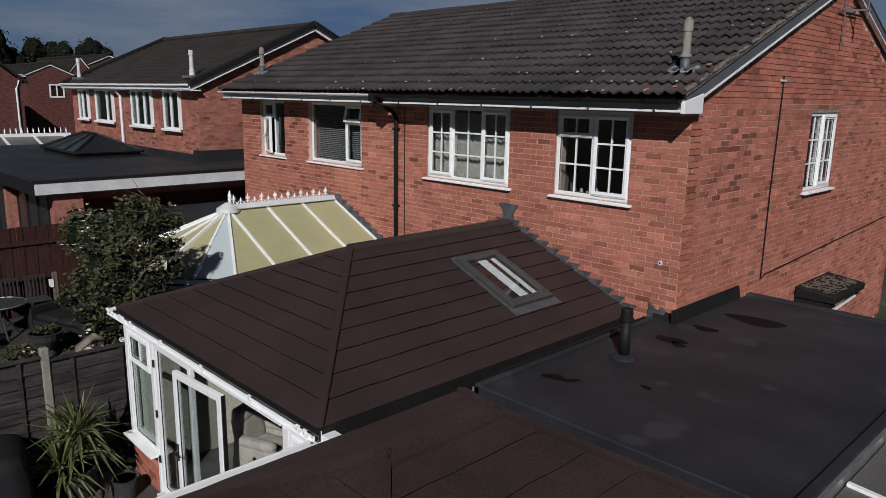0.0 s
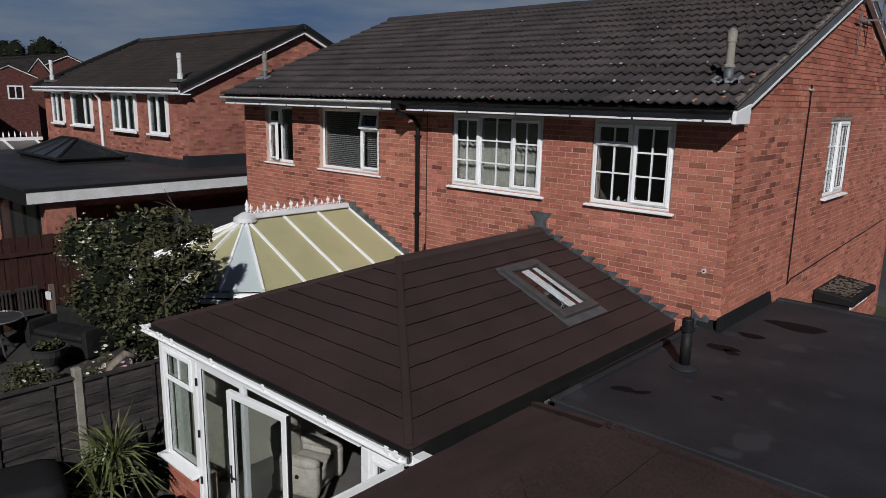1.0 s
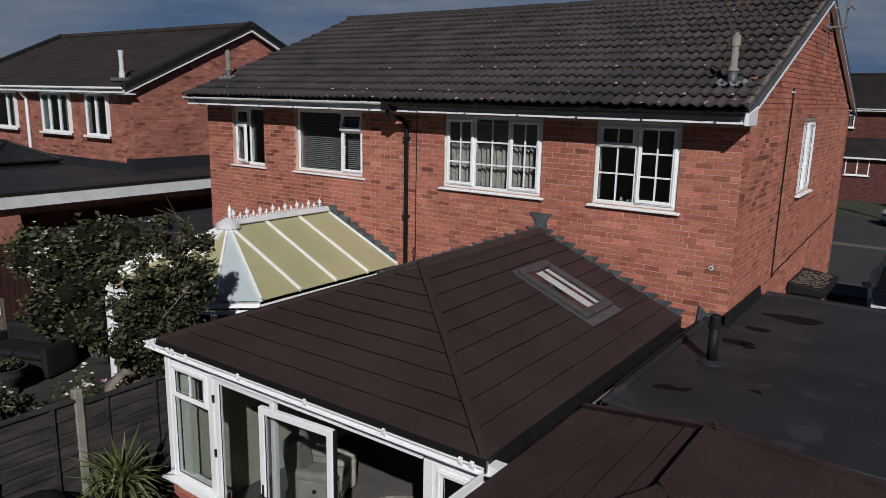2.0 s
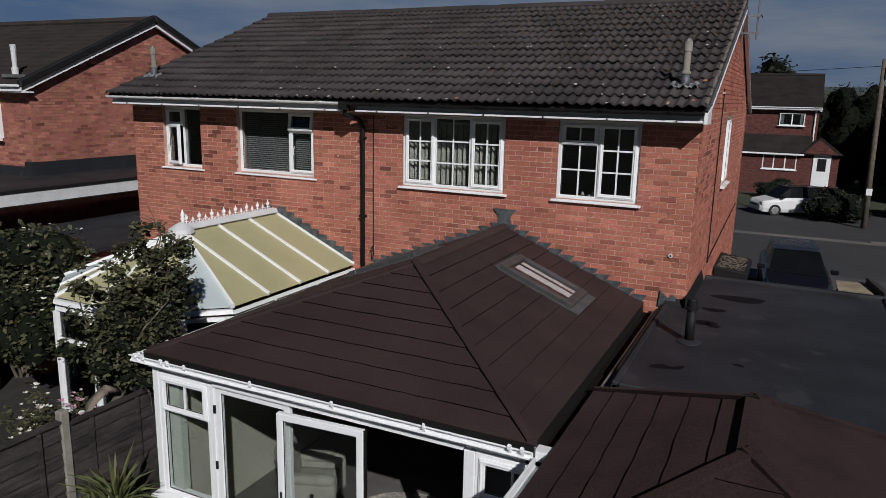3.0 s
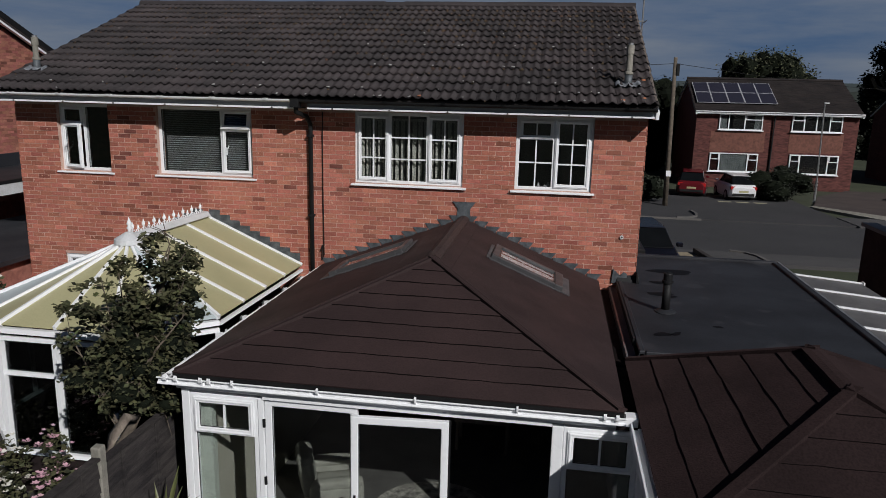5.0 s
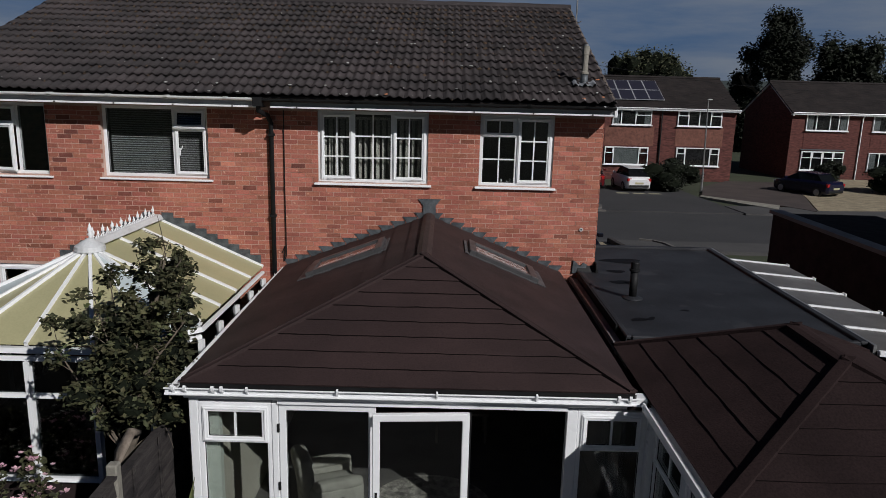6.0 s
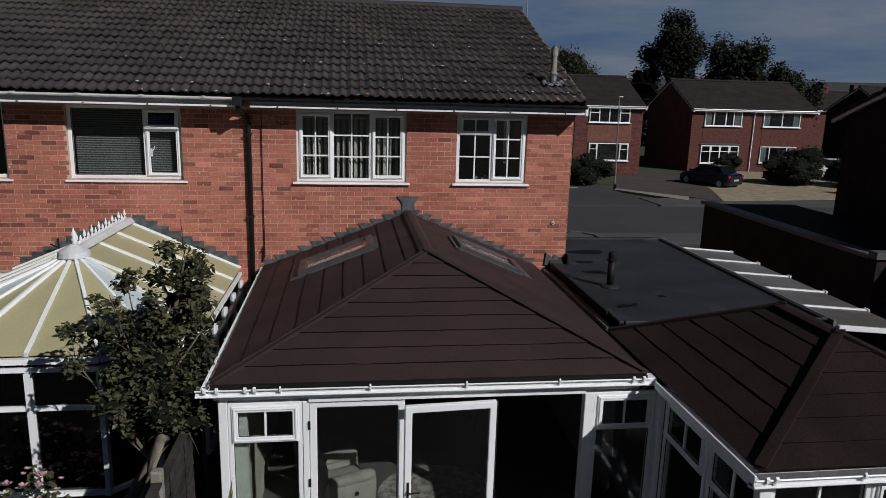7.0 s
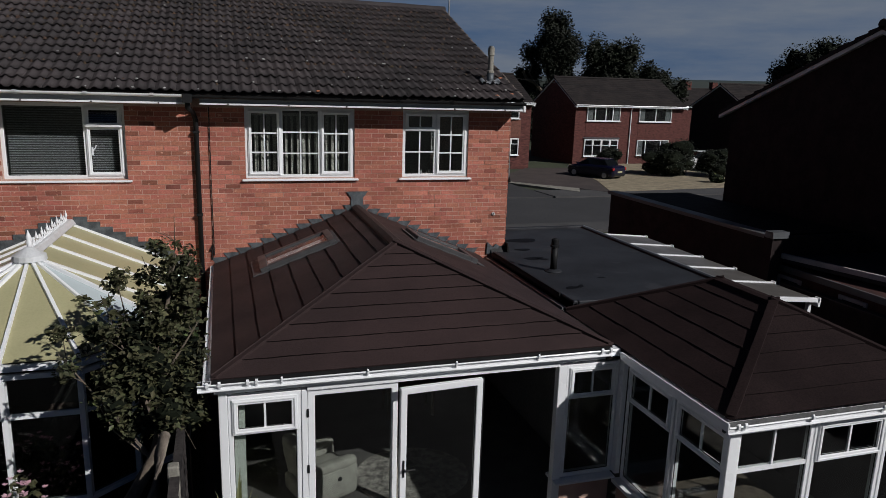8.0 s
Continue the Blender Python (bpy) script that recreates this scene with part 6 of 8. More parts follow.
# ---- inside the sunroom ----
def pad(q, r, lean=0.0, wobble=0.0, seed=1):
    """A stuffed block with well rounded edges and a slightly uneven skin."""
    bm = B(*q)
    bmesh.ops.subdivide_edges(bm, edges=bm.edges[:], cuts=2, use_grid_fill=True)
    bmesh.ops.recalc_face_normals(bm, faces=bm.faces)
    cx, cy, cz = (q[0] + q[1]) / 2, (q[2] + q[3]) / 2, (q[4] + q[5]) / 2
    hx, hy, hz = (q[1] - q[0]) / 2, (q[3] - q[2]) / 2, (q[5] - q[4]) / 2
    rnd = random.Random(seed)
    bmesh.ops.subdivide_edges(bm, edges=bm.edges[:], cuts=1, use_grid_fill=True)
    for v in bm.verts:
        d = Vector((v.co.x - cx, v.co.y - cy, v.co.z - cz))
        c = Vector((max(-hx + r, min(hx - r, d.x)), max(-hy + r, min(hy - r, d.y)), max(-hz + r, min(hz - r, d.z))))
        e = d - c
        if e.length > r:
            e = e.normalized() * r
        p = c + e + Vector((rnd.uniform(-1, 1), rnd.uniform(-1, 1), rnd.uniform(-1, 1))) * wobble
        v.co = Vector((cx, cy, cz)) + p
        v.co.y += (v.co.z - q[4]) * lean
    return bm


ac = thing("armchair", "cream fabric recliner armchair with padded arms", "armchair", pose(-7.90, 4.40, 0.05, 0, 0, 112) @ Matrix.Diagonal((0.88, 0.88, 0.88, 1)))
part("seat", pad((-0.24, 0.24, -0.40, 0.24, 0.20, 0.46), 0.07, 0, 0.006, 1), M_cloth, ac, smooth=True)
part("base", pad((-0.36, 0.36, -0.34, 0.36, 0.03, 0.30), 0.04, 0, 0.003, 2), M_cloth, ac, smooth=True)
part("backrest", pad((-0.30, 0.30, 0.16, 0.38, 0.34, 0.88), 0.10, 0.16, 0.008, 3), M_cloth, ac, smooth=True)
part("headrest", pad((-0.28, 0.28, 0.22, 0.45, 0.74, 0.97), 0.10, 0.10, 0.008, 4), M_cloth, ac, "rounded head cushion", smooth=True)
for s in (-1, 1):
    arm = part("arm", pad((min(s * 0.25, s * 0.42), max(s * 0.25, s * 0.42), -0.44, 0.30, 0.05, 0.58), 0.075, 0, 0.004, 5), M_cloth, ac, smooth=True)
    part("arm_pad", pad((min(s * 0.235, s * 0.425), max(s * 0.235, s * 0.425), -0.43, 0.26, 0.48, 0.64), 0.08, 0, 0.004, 6), M_cloth, arm, smooth=True)
bm = bmesh.new()
tube(bm, [(-0.419, -0.12, 0.37), (-0.432, -0.12, 0.37)], [0.034, 0.03], 12)
part("recliner_button", bm, M_black, ac, "round dark recliner button")
bm = bmesh.new()
n = 40
bm.faces.new([bm.verts.new((-6.62 + 0.78 * math.cos(k * math.tau / n), 4.52 + 0.72 * math.sin(k * math.tau / n), 0.062)) for k in range(n)])
ex = bmesh.ops.extrude_face_region(bm, geom=bm.faces[:])
bmesh.ops.translate(bm, vec=(0, 0, -0.011), verts=[q for q in ex["geom"] if isinstance(q, bmesh.types.BMVert)])
tagged(part("rug", bm, M_rug), "round mottled grey rug on the sunroom floor", "rug")
cb = thing("side_table", "small dark wooden table by the armchair", "table", pose(-6.2, 6.4, 0.05))
part("tabletop", B(-0.4, 0.4, -0.25, 0.25, 0.45, 0.49), M_wood, cb)
for x in (-0.36, 0.36):
    for y in (-0.21, 0.21):
        part("leg", B(x - 0.02, x + 0.02, y - 0.02, y + 0.02, 0, 0.45), M_wood, cb)
tb2 = thing("dining_table", "light wooden table inside the second sunroom", "table", pose(-3.6, 2.0, 0.05))
part("tabletop", B(-0.5, 0.5, -0.4, 0.4, 0.70, 0.74), M_wood, tb2, soft=0.01)
for x in (-0.44, 0.44):
    for y in (-0.34, 0.34):
        part("leg", B(x - 0.03, x + 0.03, y - 0.03, y + 0.03, 0, 0.70), M_wood, tb2)

# ---- garden next door: table, chairs, pots ----
gt = thing("garden_table", "dark metal garden table on the patio", "table", pose(-16.1, 3.15, 0))
bm = bmesh.new()
tube(bm, [(0, 0, 0.70), (0, 0, 0.73)], 0.46, 24)
part("tabletop", bm, M_pot, gt)
bm = bmesh.new()
tube(bm, [(0.465 * math.cos(k * math.tau / 24), 0.465 * math.sin(k * math.tau / 24), 0.722) for k in range(25)], 0.016, 6)
part("rim", bm, M_metal, gt, "pale metal rim")
for k in range(3):
    a = k * math.tau / 3
    bm = bmesh.new()
    tube(bm, [(0, 0, 0.7), (0.12 * math.cos(a), 0.12 * math.sin(a), 0.35), (0.36 * math.cos(a), 0.36 * math.sin(a), 0)], 0.02, 6)
    part("leg", bm, M_pot, gt)


def garden_chair(m):
    c = thing("garden_chair", "dark metal garden chair", "chair", m, "chairs round the garden table")
    part("seat", B(-0.22, 0.22, -0.22, 0.22, 0.42, 0.45), M_pot, c, soft=0.01)
    for i in range(6):
        part("back_slat", B(-0.2 + i * 0.075, -0.17 + i * 0.075, 0.2, 0.22, 0.45, 0.9), M_pot, c)
    part("back_rail", B(-0.22, 0.22, 0.195, 0.225, 0.9, 0.94), M_pot, c)
    for x in (-0.19, 0.19):
        for y in (-0.19, 0.19):
            part("leg", B(x - 0.015, x + 0.015, y - 0.015, y + 0.015, 0, 0.42), M_pot, c)
    return c


gc = garden_chair(pose(-17.05, 3.55, 0, 0, 0, 90))
copy_thing(gc, pose(-17.05, 4.08, 0, 0, 0, 90))
copy_thing(gc, pose(-15.4, 2.45, 0, 0, 0, 165))
so = thing("garden_sofa", "black woven garden sofa with dark cushions on the patio", "sofa", pose(-15.35, 4.22, 0, 0, 0, 22))
part("base", pad((-0.78, 0.78, -0.36, 0.36, 0.04, 0.34), 0.04, 0, 0.002, 11), M_weave, so)
part("backrest", pad((-0.78, 0.78, 0.26, 0.42, 0.30, 0.76), 0.05, 0.08, 0.002, 12), M_weave, so)
for sx in (-1, 1):
    part("arm", pad((min(sx * 0.66, sx * 0.82), max(sx * 0.66, sx * 0.82), -0.38, 0.34, 0.04, 0.60), 0.045, 0, 0.002, 13), M_weave, so)
    part("cushion", pad((min(0.01 * sx, sx * 0.64), max(0.01 * sx, sx * 0.64), -0.34, 0.26, 0.335, 0.46), 0.05, 0, 0.004, 14), M_cover, so, "dark seat cushion", smooth=True)
ub = thing("urn_planter", "large dark round urn planter on the patio", "planter", pose(-14.4, 3.5, 0))
bm = bmesh.new()
tube(bm, [(0, 0, 0), (0, 0, 0.06), (0, 0, 0.14), (0, 0, 0.36), (0, 0, 0.46), (0, 0, 0.50), (0, 0, 0.50), (0, 0, 0.44)], [0.15, 0.16, 0.12, 0.27, 0.30, 0.32, 0.27, 0.26], 20)
part("bowl", bm, M_pot, ub)
leaves("foliage", ub, [((0, 0, 0.52), (0.24, 0.24, 0.10))], 220, 0.06, M_leaf, 75)
# covered barbecue on the near side of the fence
cv = thing("covered_barbecue", "black fabric cover draped over a barbecue by the fence", "barbecue", pose(-8.95, 1.25, 0, 0, 0, -12))
bm = pad((-0.42, 0.42, -0.55, 0.55, 0.02, 0.96), 0.10, 0, 0.012, 15)
for v in bm.verts:
    k = 1.0 + 0.16 * (1 - v.co.z / 0.96) + 0.03 * math.sin(v.co.x * 19 + v.co.y * 23)
    v.co.x, v.co.y = v.co.x * k, v.co.y * k
part("cover", bm, M_cover, cv, smooth=True)
for i, (x, y) in enumerate(((-13.5, 2.9), (-12.6, 2.4), (-16.75, 4.75))):
    pt = thing("plant_pot", "dark round pot with a low plant", "pot plant", pose(x, y, 0), "pots on the patio")
    bm = bmesh.new()
    tube(bm, [(0, 0, 0), (0, 0, 0.38), (0, 0, 0.42), (0, 0, 0.42), (0, 0, 0.38)], [0.16, 0.22, 0.24, 0.21, 0.2], 16)
    part("pot", bm, M_pot, pt)
    leaves("foliage", pt, [((0, 0, 0.5), (0.22, 0.22, 0.14))], 160, 0.07, M_leaf, 70 + i)
bm = bmesh.new()
box(bm, -16.22, -16.08, 4.1, 4.16, 0.9, 1.05)
tagged(part("wall_socket", bm, M_white), "small white box on a post", "socket box")
tagged(part("post", B(-16.2, -16.1, 4.161, 4.24, -0.05, 1.2), M_wood), "short weathered wooden garden post", "post")


# ---- houses round about ----
def far_window(host, x, z, w, h, cols, y=0.0, vents=(), drapes="sides"):
    """A window of a distant house: frame, mullions, top lights over the lights named in vents, panes, and what hangs behind."""
    bm = bmesh.new()
    ring(bm, x, x + w, z, z + h, 0.058, y - 0.03, y + 0.06)
    for c in cols:
        box(bm, x + c - 0.035, x + c + 0.035, y - 0.025, y + 0.05, z + 0.05, z + h - 0.05)
    f = part("window", bm, M_white, host)
    part("pane", B(x + 0.05, x + w - 0.05, y + 0.01, y + 0.02, z + 0.05, z + h - 0.05), M_glass, f)
    part("window_sill", B(x - 0.08, x + w + 0.08, y - 0.1, y - 0.031, z - 0.06, z), M_white, f)
    edges = [0.0, *cols, w]
    for k in vents:
        bm = bmesh.new()
        ring(bm, x + edges[k] + 0.037, x + edges[k + 1] - 0.037, z + h * 0.64, z + h - 0.03, 0.05, y - 0.045, y - 0.026)
        part("top_light", bm, M_white, f)
    c0, c1 = (w * 0.18, w * 0.82) if drapes == "sides" else (edges[1] + 0.02, edges[-2] - 0.02)
    if drapes == "sides":
        spans, dark = ((0.07, c0), (c1, w - 0.07)), (c0, c1)
    elif drapes == "middle":
        spans, dark = ((c0, c1),), None
    else:
        spans, dark = (), (0.07, w - 0.07)
    for u0, u1 in spans:
        bm = bmesh.new()
        n = max(4, int((u1 - u0) / 0.07))
        row = [[bm.verts.new((x + u0 + (u1 - u0) * i / n, y + 0.040 + (0.014 if i % 2 else 0), zz)) for i in range(n + 1)] for zz in (z + 0.07, z + h - 0.07)]
        for i in range(n):
            bm.faces.new((row[0][i], row[0][i + 1], row[1][i + 1], row[1][i]))
        part("curtain", bm, M_curtain, f, "pale folded curtain")
    # a black sheet stands in for the darkness of the unlit room
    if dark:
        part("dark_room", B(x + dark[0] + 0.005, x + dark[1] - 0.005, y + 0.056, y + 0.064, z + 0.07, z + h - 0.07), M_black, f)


def gabled(name, label, m, w, d, base, eave, rise, wins, brick=None, tile=None, pipes=(), courses=14, over=0.3, group="", fascia=None, side=0.15, verge=None, barge=0.12):
    """A house with its long front along x facing -y and gables at its ends. wins: x, z, w, h, mullions."""
    h = thing(name, label, "house", m, group)
    brick, tile = brick or M_farbrick, tile or M_fartile
    bm = bmesh.new()
    box(bm, 0, w, 0.07, d, base, eave)
    solid(bm, [(0.001, 0.3, eave), (0.001, d - 0.3, eave), (0.001, d / 2, eave + rise - 0.12)], (w - 0.002, 0, 0))
    part("wall", bm, brick, h)
    slope = rise / (d / 2)
    for s in (0, 1):
        prof = []
        for i in range(courses + 1):
            y = -over + (d / 2 + over) * i / courses
            prof.append((y, eave + y * slope + 0.02))
            if i < courses:
                prof.append((y, eave + y * slope + 0.06))
        if s:
            prof = [(d - y, z) for y, z in prof]
        k = len(prof)
        vv = [(x, y, z) for x in (-side, w + side) for y, z in prof] + [(x, prof[i][0], prof[i][1] - 0.08) for x in (-side, w + side) for i in (0, k - 1)]
        ff = [(i, i + 1, k + i + 1, k + i) for i in range(k - 1)] + [(2 * k, 2 * k + 1, *range(k - 1, -1, -1)), (2 * k + 2, *range(k, 2 * k), 2 * k + 3), (2 * k, 2 * k + 2, 2 * k + 3, 2 * k + 1), (0, k, 2 * k + 2, 2 * k)]
        pydata("roof", vv, ff, tile, h)
    bm = bmesh.new()
    tube(bm, [(-side, d / 2, eave + rise + 0.05), (w + side, d / 2, eave + rise + 0.05)], 0.11, 8)
    part("ridge", bm, tile, h)
    part("fascia", B(-side, w + side, -over - 0.03, -over, eave - 0.20, eave - 0.11), fascia or M_white, h)
    part("soffit", B(-side, w + side, -over, 0.07, eave - 0.23, eave - 0.2), M_white, h)
    bm = bmesh.new()
    tube(bm, [(-side, -over - 0.08, eave - 0.07), (w + side, -over - 0.08, eave - 0.07)], 0.032, 8)
    part("gutter", bm, fascia or M_white, h)
    for x in (-side + 0.02, w + side - 0.12):
        for s in (1, -1):
            bm = bmesh.new()
            ya, yb = (-over, d / 2) if s == 1 else (d + over, d / 2)
            za, zb = eave - over * rise / (d / 2), eave + rise
            solid(bm, [(x, ya, za - 0.03 - barge), (x, yb, zb - 0.03 - barge), (x, yb, zb - 0.03), (x, ya, za - 0.03)], (0.1, 0, 0))
            part("barge_board", bm, fascia or M_white, h)
            if verge:
                bm = bmesh.new()
                solid(bm, [(x - 0.03, ya - 0.02 * s, za - 0.028), (x - 0.03, yb, zb - 0.028), (x - 0.03, yb, zb + 0.19), (x - 0.03, ya - 0.02 * s, za + 0.17)], (0.16, 0, 0))
                part("verge_trim", bm, verge, h, "black plastic verge trim", soft=0.03)
    for x, z, ww, hh, cols, *more in wins:
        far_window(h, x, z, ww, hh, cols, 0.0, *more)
    for x in pipes:
        bm = bmesh.new()
        tube(bm, [(x, -0.25, eave - 0.12), (x, 0.0, eave - 0.45), (x, 0.0, base)], 0.05, 6)
        part("downpipe", bm, M_white, h)
    return h


# pair with solar panels across the street
h2 = gabled("house", "red brick pair of houses with solar panels on the roof", pose(3.6, 46.43, 0), 10.0, 8.6, -0.9, 4.4, 2.05,
            [(1.45, 3.17, 2.7, 1.0, (0.6, 1.6), (2,)), (5.95, 3.17, 3.05, 1.05, (0.75, 1.5, 2.3), (0, 3), "none"), (1.05, 0.43, 3.05, 1.22, (0.62, 2.4), (0, 2), "middle"), (6.05, 0.44, 3.0, 1.25, (0.62, 2.35), (0, 2), "none")], pipes=())
bm = bmesh.new()
tube(bm, [(4.85, -0.05, 4.2), (4.85, 0.0, -0.6)], 0.05, 6)
part("downpipe", bm, M_black, h2)
pan = math.atan2(2.05, 4.3)
for r in range(2):
    for c in range(5):
        x, t = 0.06 + c * 1.015, 1.04 + r * 1.56
        y, z = t * math.cos(pan) - 0.3, 4.4 - 0.3 * math.tan(pan) + t * math.sin(pan) + 0.16
        bm = bmesh.new()
        box(bm, 0, 1.0, 0, 1.54, 0, 0.03)
        bmesh.ops.transform(bm, matrix=Matrix.Translation((x * 1.0 + 0.0, y, z)) @ Matrix.Rotation(pan, 4, "X"), verts=bm.verts)
        sp = part("solar_panel", bm, M_fasciagrey, h2)
        bm = bmesh.new()
        box(bm, 0.035, 0.965, 0.035, 1.505, 0.031, 0.035)
        bmesh.ops.transform(bm, matrix=Matrix.Translation((x, y, z)) @ Matrix.Rotation(pan, 4, "X"), verts=bm.verts)
        part("solar_glass", bm, M_solar, sp)
part("brick_panel", B(1.0, 4.4, 0.055, 0.069, 1.75, 3.05), surface("light_brick", (0.19, 0.078, 0.056), (0.14, 0.058, 0.042), 5, 9, 0.9, 0.1), h2, "paler brick panel between the windows")
part("brick_panel", B(5.9, 9.2, 0.055, 0.069, 1.8, 3.05), bpy.data.materials["light_brick"], h2, "paler brick panel between the windows")
h3 = gabled("house", "red brick pair of houses with a gravel drive", pose(19.15, 49.93, 0), 10.4, 8.6, -1.3, 4.3, 2.15,
            [(1.05, 2.95, 3.1, 1.15, (0.75, 1.75, 2.4)), (6.0, 2.95, 3.15, 1.15, (1.6,), (), "sides"), (0.95, 0.02, 3.2, 1.4, (0.8, 1.6, 2.4), (0, 1, 2, 3), "none"), (6.0, 0.1, 3.1, 1.3, (0.8, 2.3))], pipes=(5.2,))
bm = bmesh.new()
solid(bm, [(0.85, -0.12, 1.50), (0.85, 0.066, 1.50), (0.85, 0.066, 1.58)], (3.4, 0, 0))
part("window_hood", bm, M_greytrim, h3, "small dark hood over the window")
for x in (1.0, 6.0):
    part("brick_panel", B(x, x + 3.2, 0.05, 0.069, 1.62, 2.84), M_farbrick, h3)
h4 = gabled("house", "red brick house beyond the drive, gable shade put into its brick", pose(39.3, 53.7, 0), 10, 8.6, -1.3, 4.3, 2.15, [(1.0, 3.0, 2.5, 1.0, (1.2,)), (1.0, 0.2, 2.5, 1.1, (1.2,))], M_shadebrick)
h5 = gabled("house", "low roofed houses in the distance", pose(44.5, 80, 0), 22, 9, -1.3, 3.9, 2.3, [(2, 2.6, 2, 1, (1,)), (8, 2.6, 2, 1, (1,)), (14, 2.6, 2, 1, (1,))])
for x in (9.3, 13.7, 18.2):
    part("chimney", B(x, x + 0.9, 4.1, 4.9, 5.6, 7.2), M_farbrick, h5)
# porch house beyond the white car
h1 = gabled("house", "red brick house with a tiled porch across its front", pose(-12.5, 50.5, 0), 10.9, 8.4, -0.8, 4.95, 2.1,
            [(8.6, 3.72, 1.5, 0.8, (0.75,)), (3.2, 3.72, 1.6, 0.8, (0.8,)), (0.6, 3.6, 0.8, 0.9, ())], pipes=(10.7,))
part("porch_wall", B(4.6, 12.3, -1.5, 0.069, -0.8, 2.0), M_farbrick, h1)
bm = bmesh.new()
solid(bm, [(4.4, -1.75, 1.98), (4.4, 0.06, 3.1), (4.4, 0.06, 1.98)], (6.3, 0, 0))
solid(bm, [(10.0, -1.8, 2.0), (12.5, -1.8, 2.0), (11.1, -1.8, 3.1)], (0, 1.86, 0))
part("porch_roof", bm, M_fartile, h1)
bm = bmesh.new()
solid(bm, [(10.25, -1.82, 2.06), (12.2, -1.82, 2.06), (11.1, -1.82, 2.95)], (0, 0.019, 0))
part("porch_gable", bm, M_farbrick, h1)
far_window(h1, 7.9, 0.95, 2.0, 0.95, (0.66, 1.33), -1.5)
far_window(h1, 4.8, 0.9, 1.3, 1.0, (0.65,), -1.5)
dr = part("door", B(10.85, 11.85, -1.56, -1.501, 0.0, 2.02), M_white, h1)
part("pane", B(11.1, 11.6, -1.575, -1.561, 0.95, 1.75), M_black, dr)
part("fascia", B(4.4, 10.3, -1.80, -1.76, 1.9, 2.0), M_white, h1)

# right-hand neighbour, its gable towards the drive, shade painted into the brick
nb = gabled("house", "red brick house gable beyond the drive, its shade put into the brick", pose(4.55, 3.75, 0), 9.0, 9.0, -0.3, 4.93, 1.80, [], M_shadebrick, over=0.4, courses=15, fascia=M_greywhite)
ga = thing("garage", "brick garage with a flat felt roof, its shade put into the brick", "garage")
part("wall", B(1.6, 4.0, 7.62, 13.8, -0.3, 2.42), M_shadebrick, ga)
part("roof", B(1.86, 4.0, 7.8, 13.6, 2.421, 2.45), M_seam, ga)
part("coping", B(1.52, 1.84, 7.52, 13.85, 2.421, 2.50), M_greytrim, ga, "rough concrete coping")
part("pier", B(1.50, 1.72, 7.36, 7.60, -0.3, 2.47), M_shadebrick, ga)
part("pier_cap", B(1.44, 1.84, 7.30, 7.515, 2.471, 2.60), M_greytrim, ga, "rough concrete cap")
ex2 = thing("extension", "low brick rear extension with shade in its brick colour, flat roof and small windows", "extension")
# this brick colour carries the shade that lies on the wall
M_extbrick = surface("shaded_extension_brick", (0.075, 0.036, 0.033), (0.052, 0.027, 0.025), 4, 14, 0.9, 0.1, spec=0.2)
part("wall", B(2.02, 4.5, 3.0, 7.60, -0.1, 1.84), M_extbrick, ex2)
part("fascia", B(1.96, 2.015, 2.9, 7.61, 1.74, 1.86), M_greytrim, ex2, "grey gutter board")
bm = bmesh.new()
solid(bm, [(2.05, 7.59, 1.90), (3.25, 2.9, 1.90), (4.5, 2.9, 1.90), (4.5, 7.59, 1.90)], (0, 0, 0.12))
part("roof", bm, M_rubber, ex2)
bm = bmesh.new()
solid(bm, [(1.99, 7.60, 1.99), (3.19, 2.9, 1.99), (3.26, 2.9, 1.99), (2.06, 7.60, 1.99)], (0, 0, 0.10))
part("roof_edge", bm, M_fasciagrey, ex2, "dull pale metal roof edge")
for y in (3.55, 5.45, 7.35 - 0.35):
    bm = bmesh.new()
    ring(bm, 0, 0.62, 0.7, 1.66, 0.07, 0, 0.05)
    bmesh.ops.transform(bm, matrix=pose(1.985, y + 0.62, 0, 0, 0, -90), verts=bm.verts)
    wdw = part("window", bm, M_fasciagrey, ex2)
    part("pane", B(2.005, 2.015, y + 0.06, y + 0.56, 0.76, 1.6), M_black, wdw)
tagged(part("wall_boundary", B(1.7, 1.9, -4.0, 7.2, -0.1, 1.6), M_shadebrick, kind="structure"), "brick boundary wall along the drive, in shade-darkened brick", "wall")

# left-hand pair with its flat roofed extension
M_leftbrick = surface("left_house_brick", (0.39, 0.165, 0.125), (0.275, 0.115, 0.089), 7, 10, 0.88, 0.15, spec=0.2)
M_lefttile = surface("left_roof_tile", (0.046, 0.036, 0.033), (0.030, 0.025, 0.024), 1.2, 14, 0.85, 0.2, spec=0.25)
lh = gabled("house", "red brick pair of houses with white gutters", pose(-30.88, 9.27, 0), 11.03, 7.94, -0.3, 5.21, 1.80,
            [(8.78, 3.83, 1.13, 1.14, (0.55,)), (6.19, 3.83, 1.66, 1.14, (0.5, 1.1)), (2.79, 3.85, 1.70, 1.12, (1.15,)), (0.93, 3.87, 1.03, 1.1, (0.45,))], M_leftbrick, M_lefttile, pipes=(5.23,), courses=15, over=0.24, side=0.2, verge=M_black, barge=0.10)
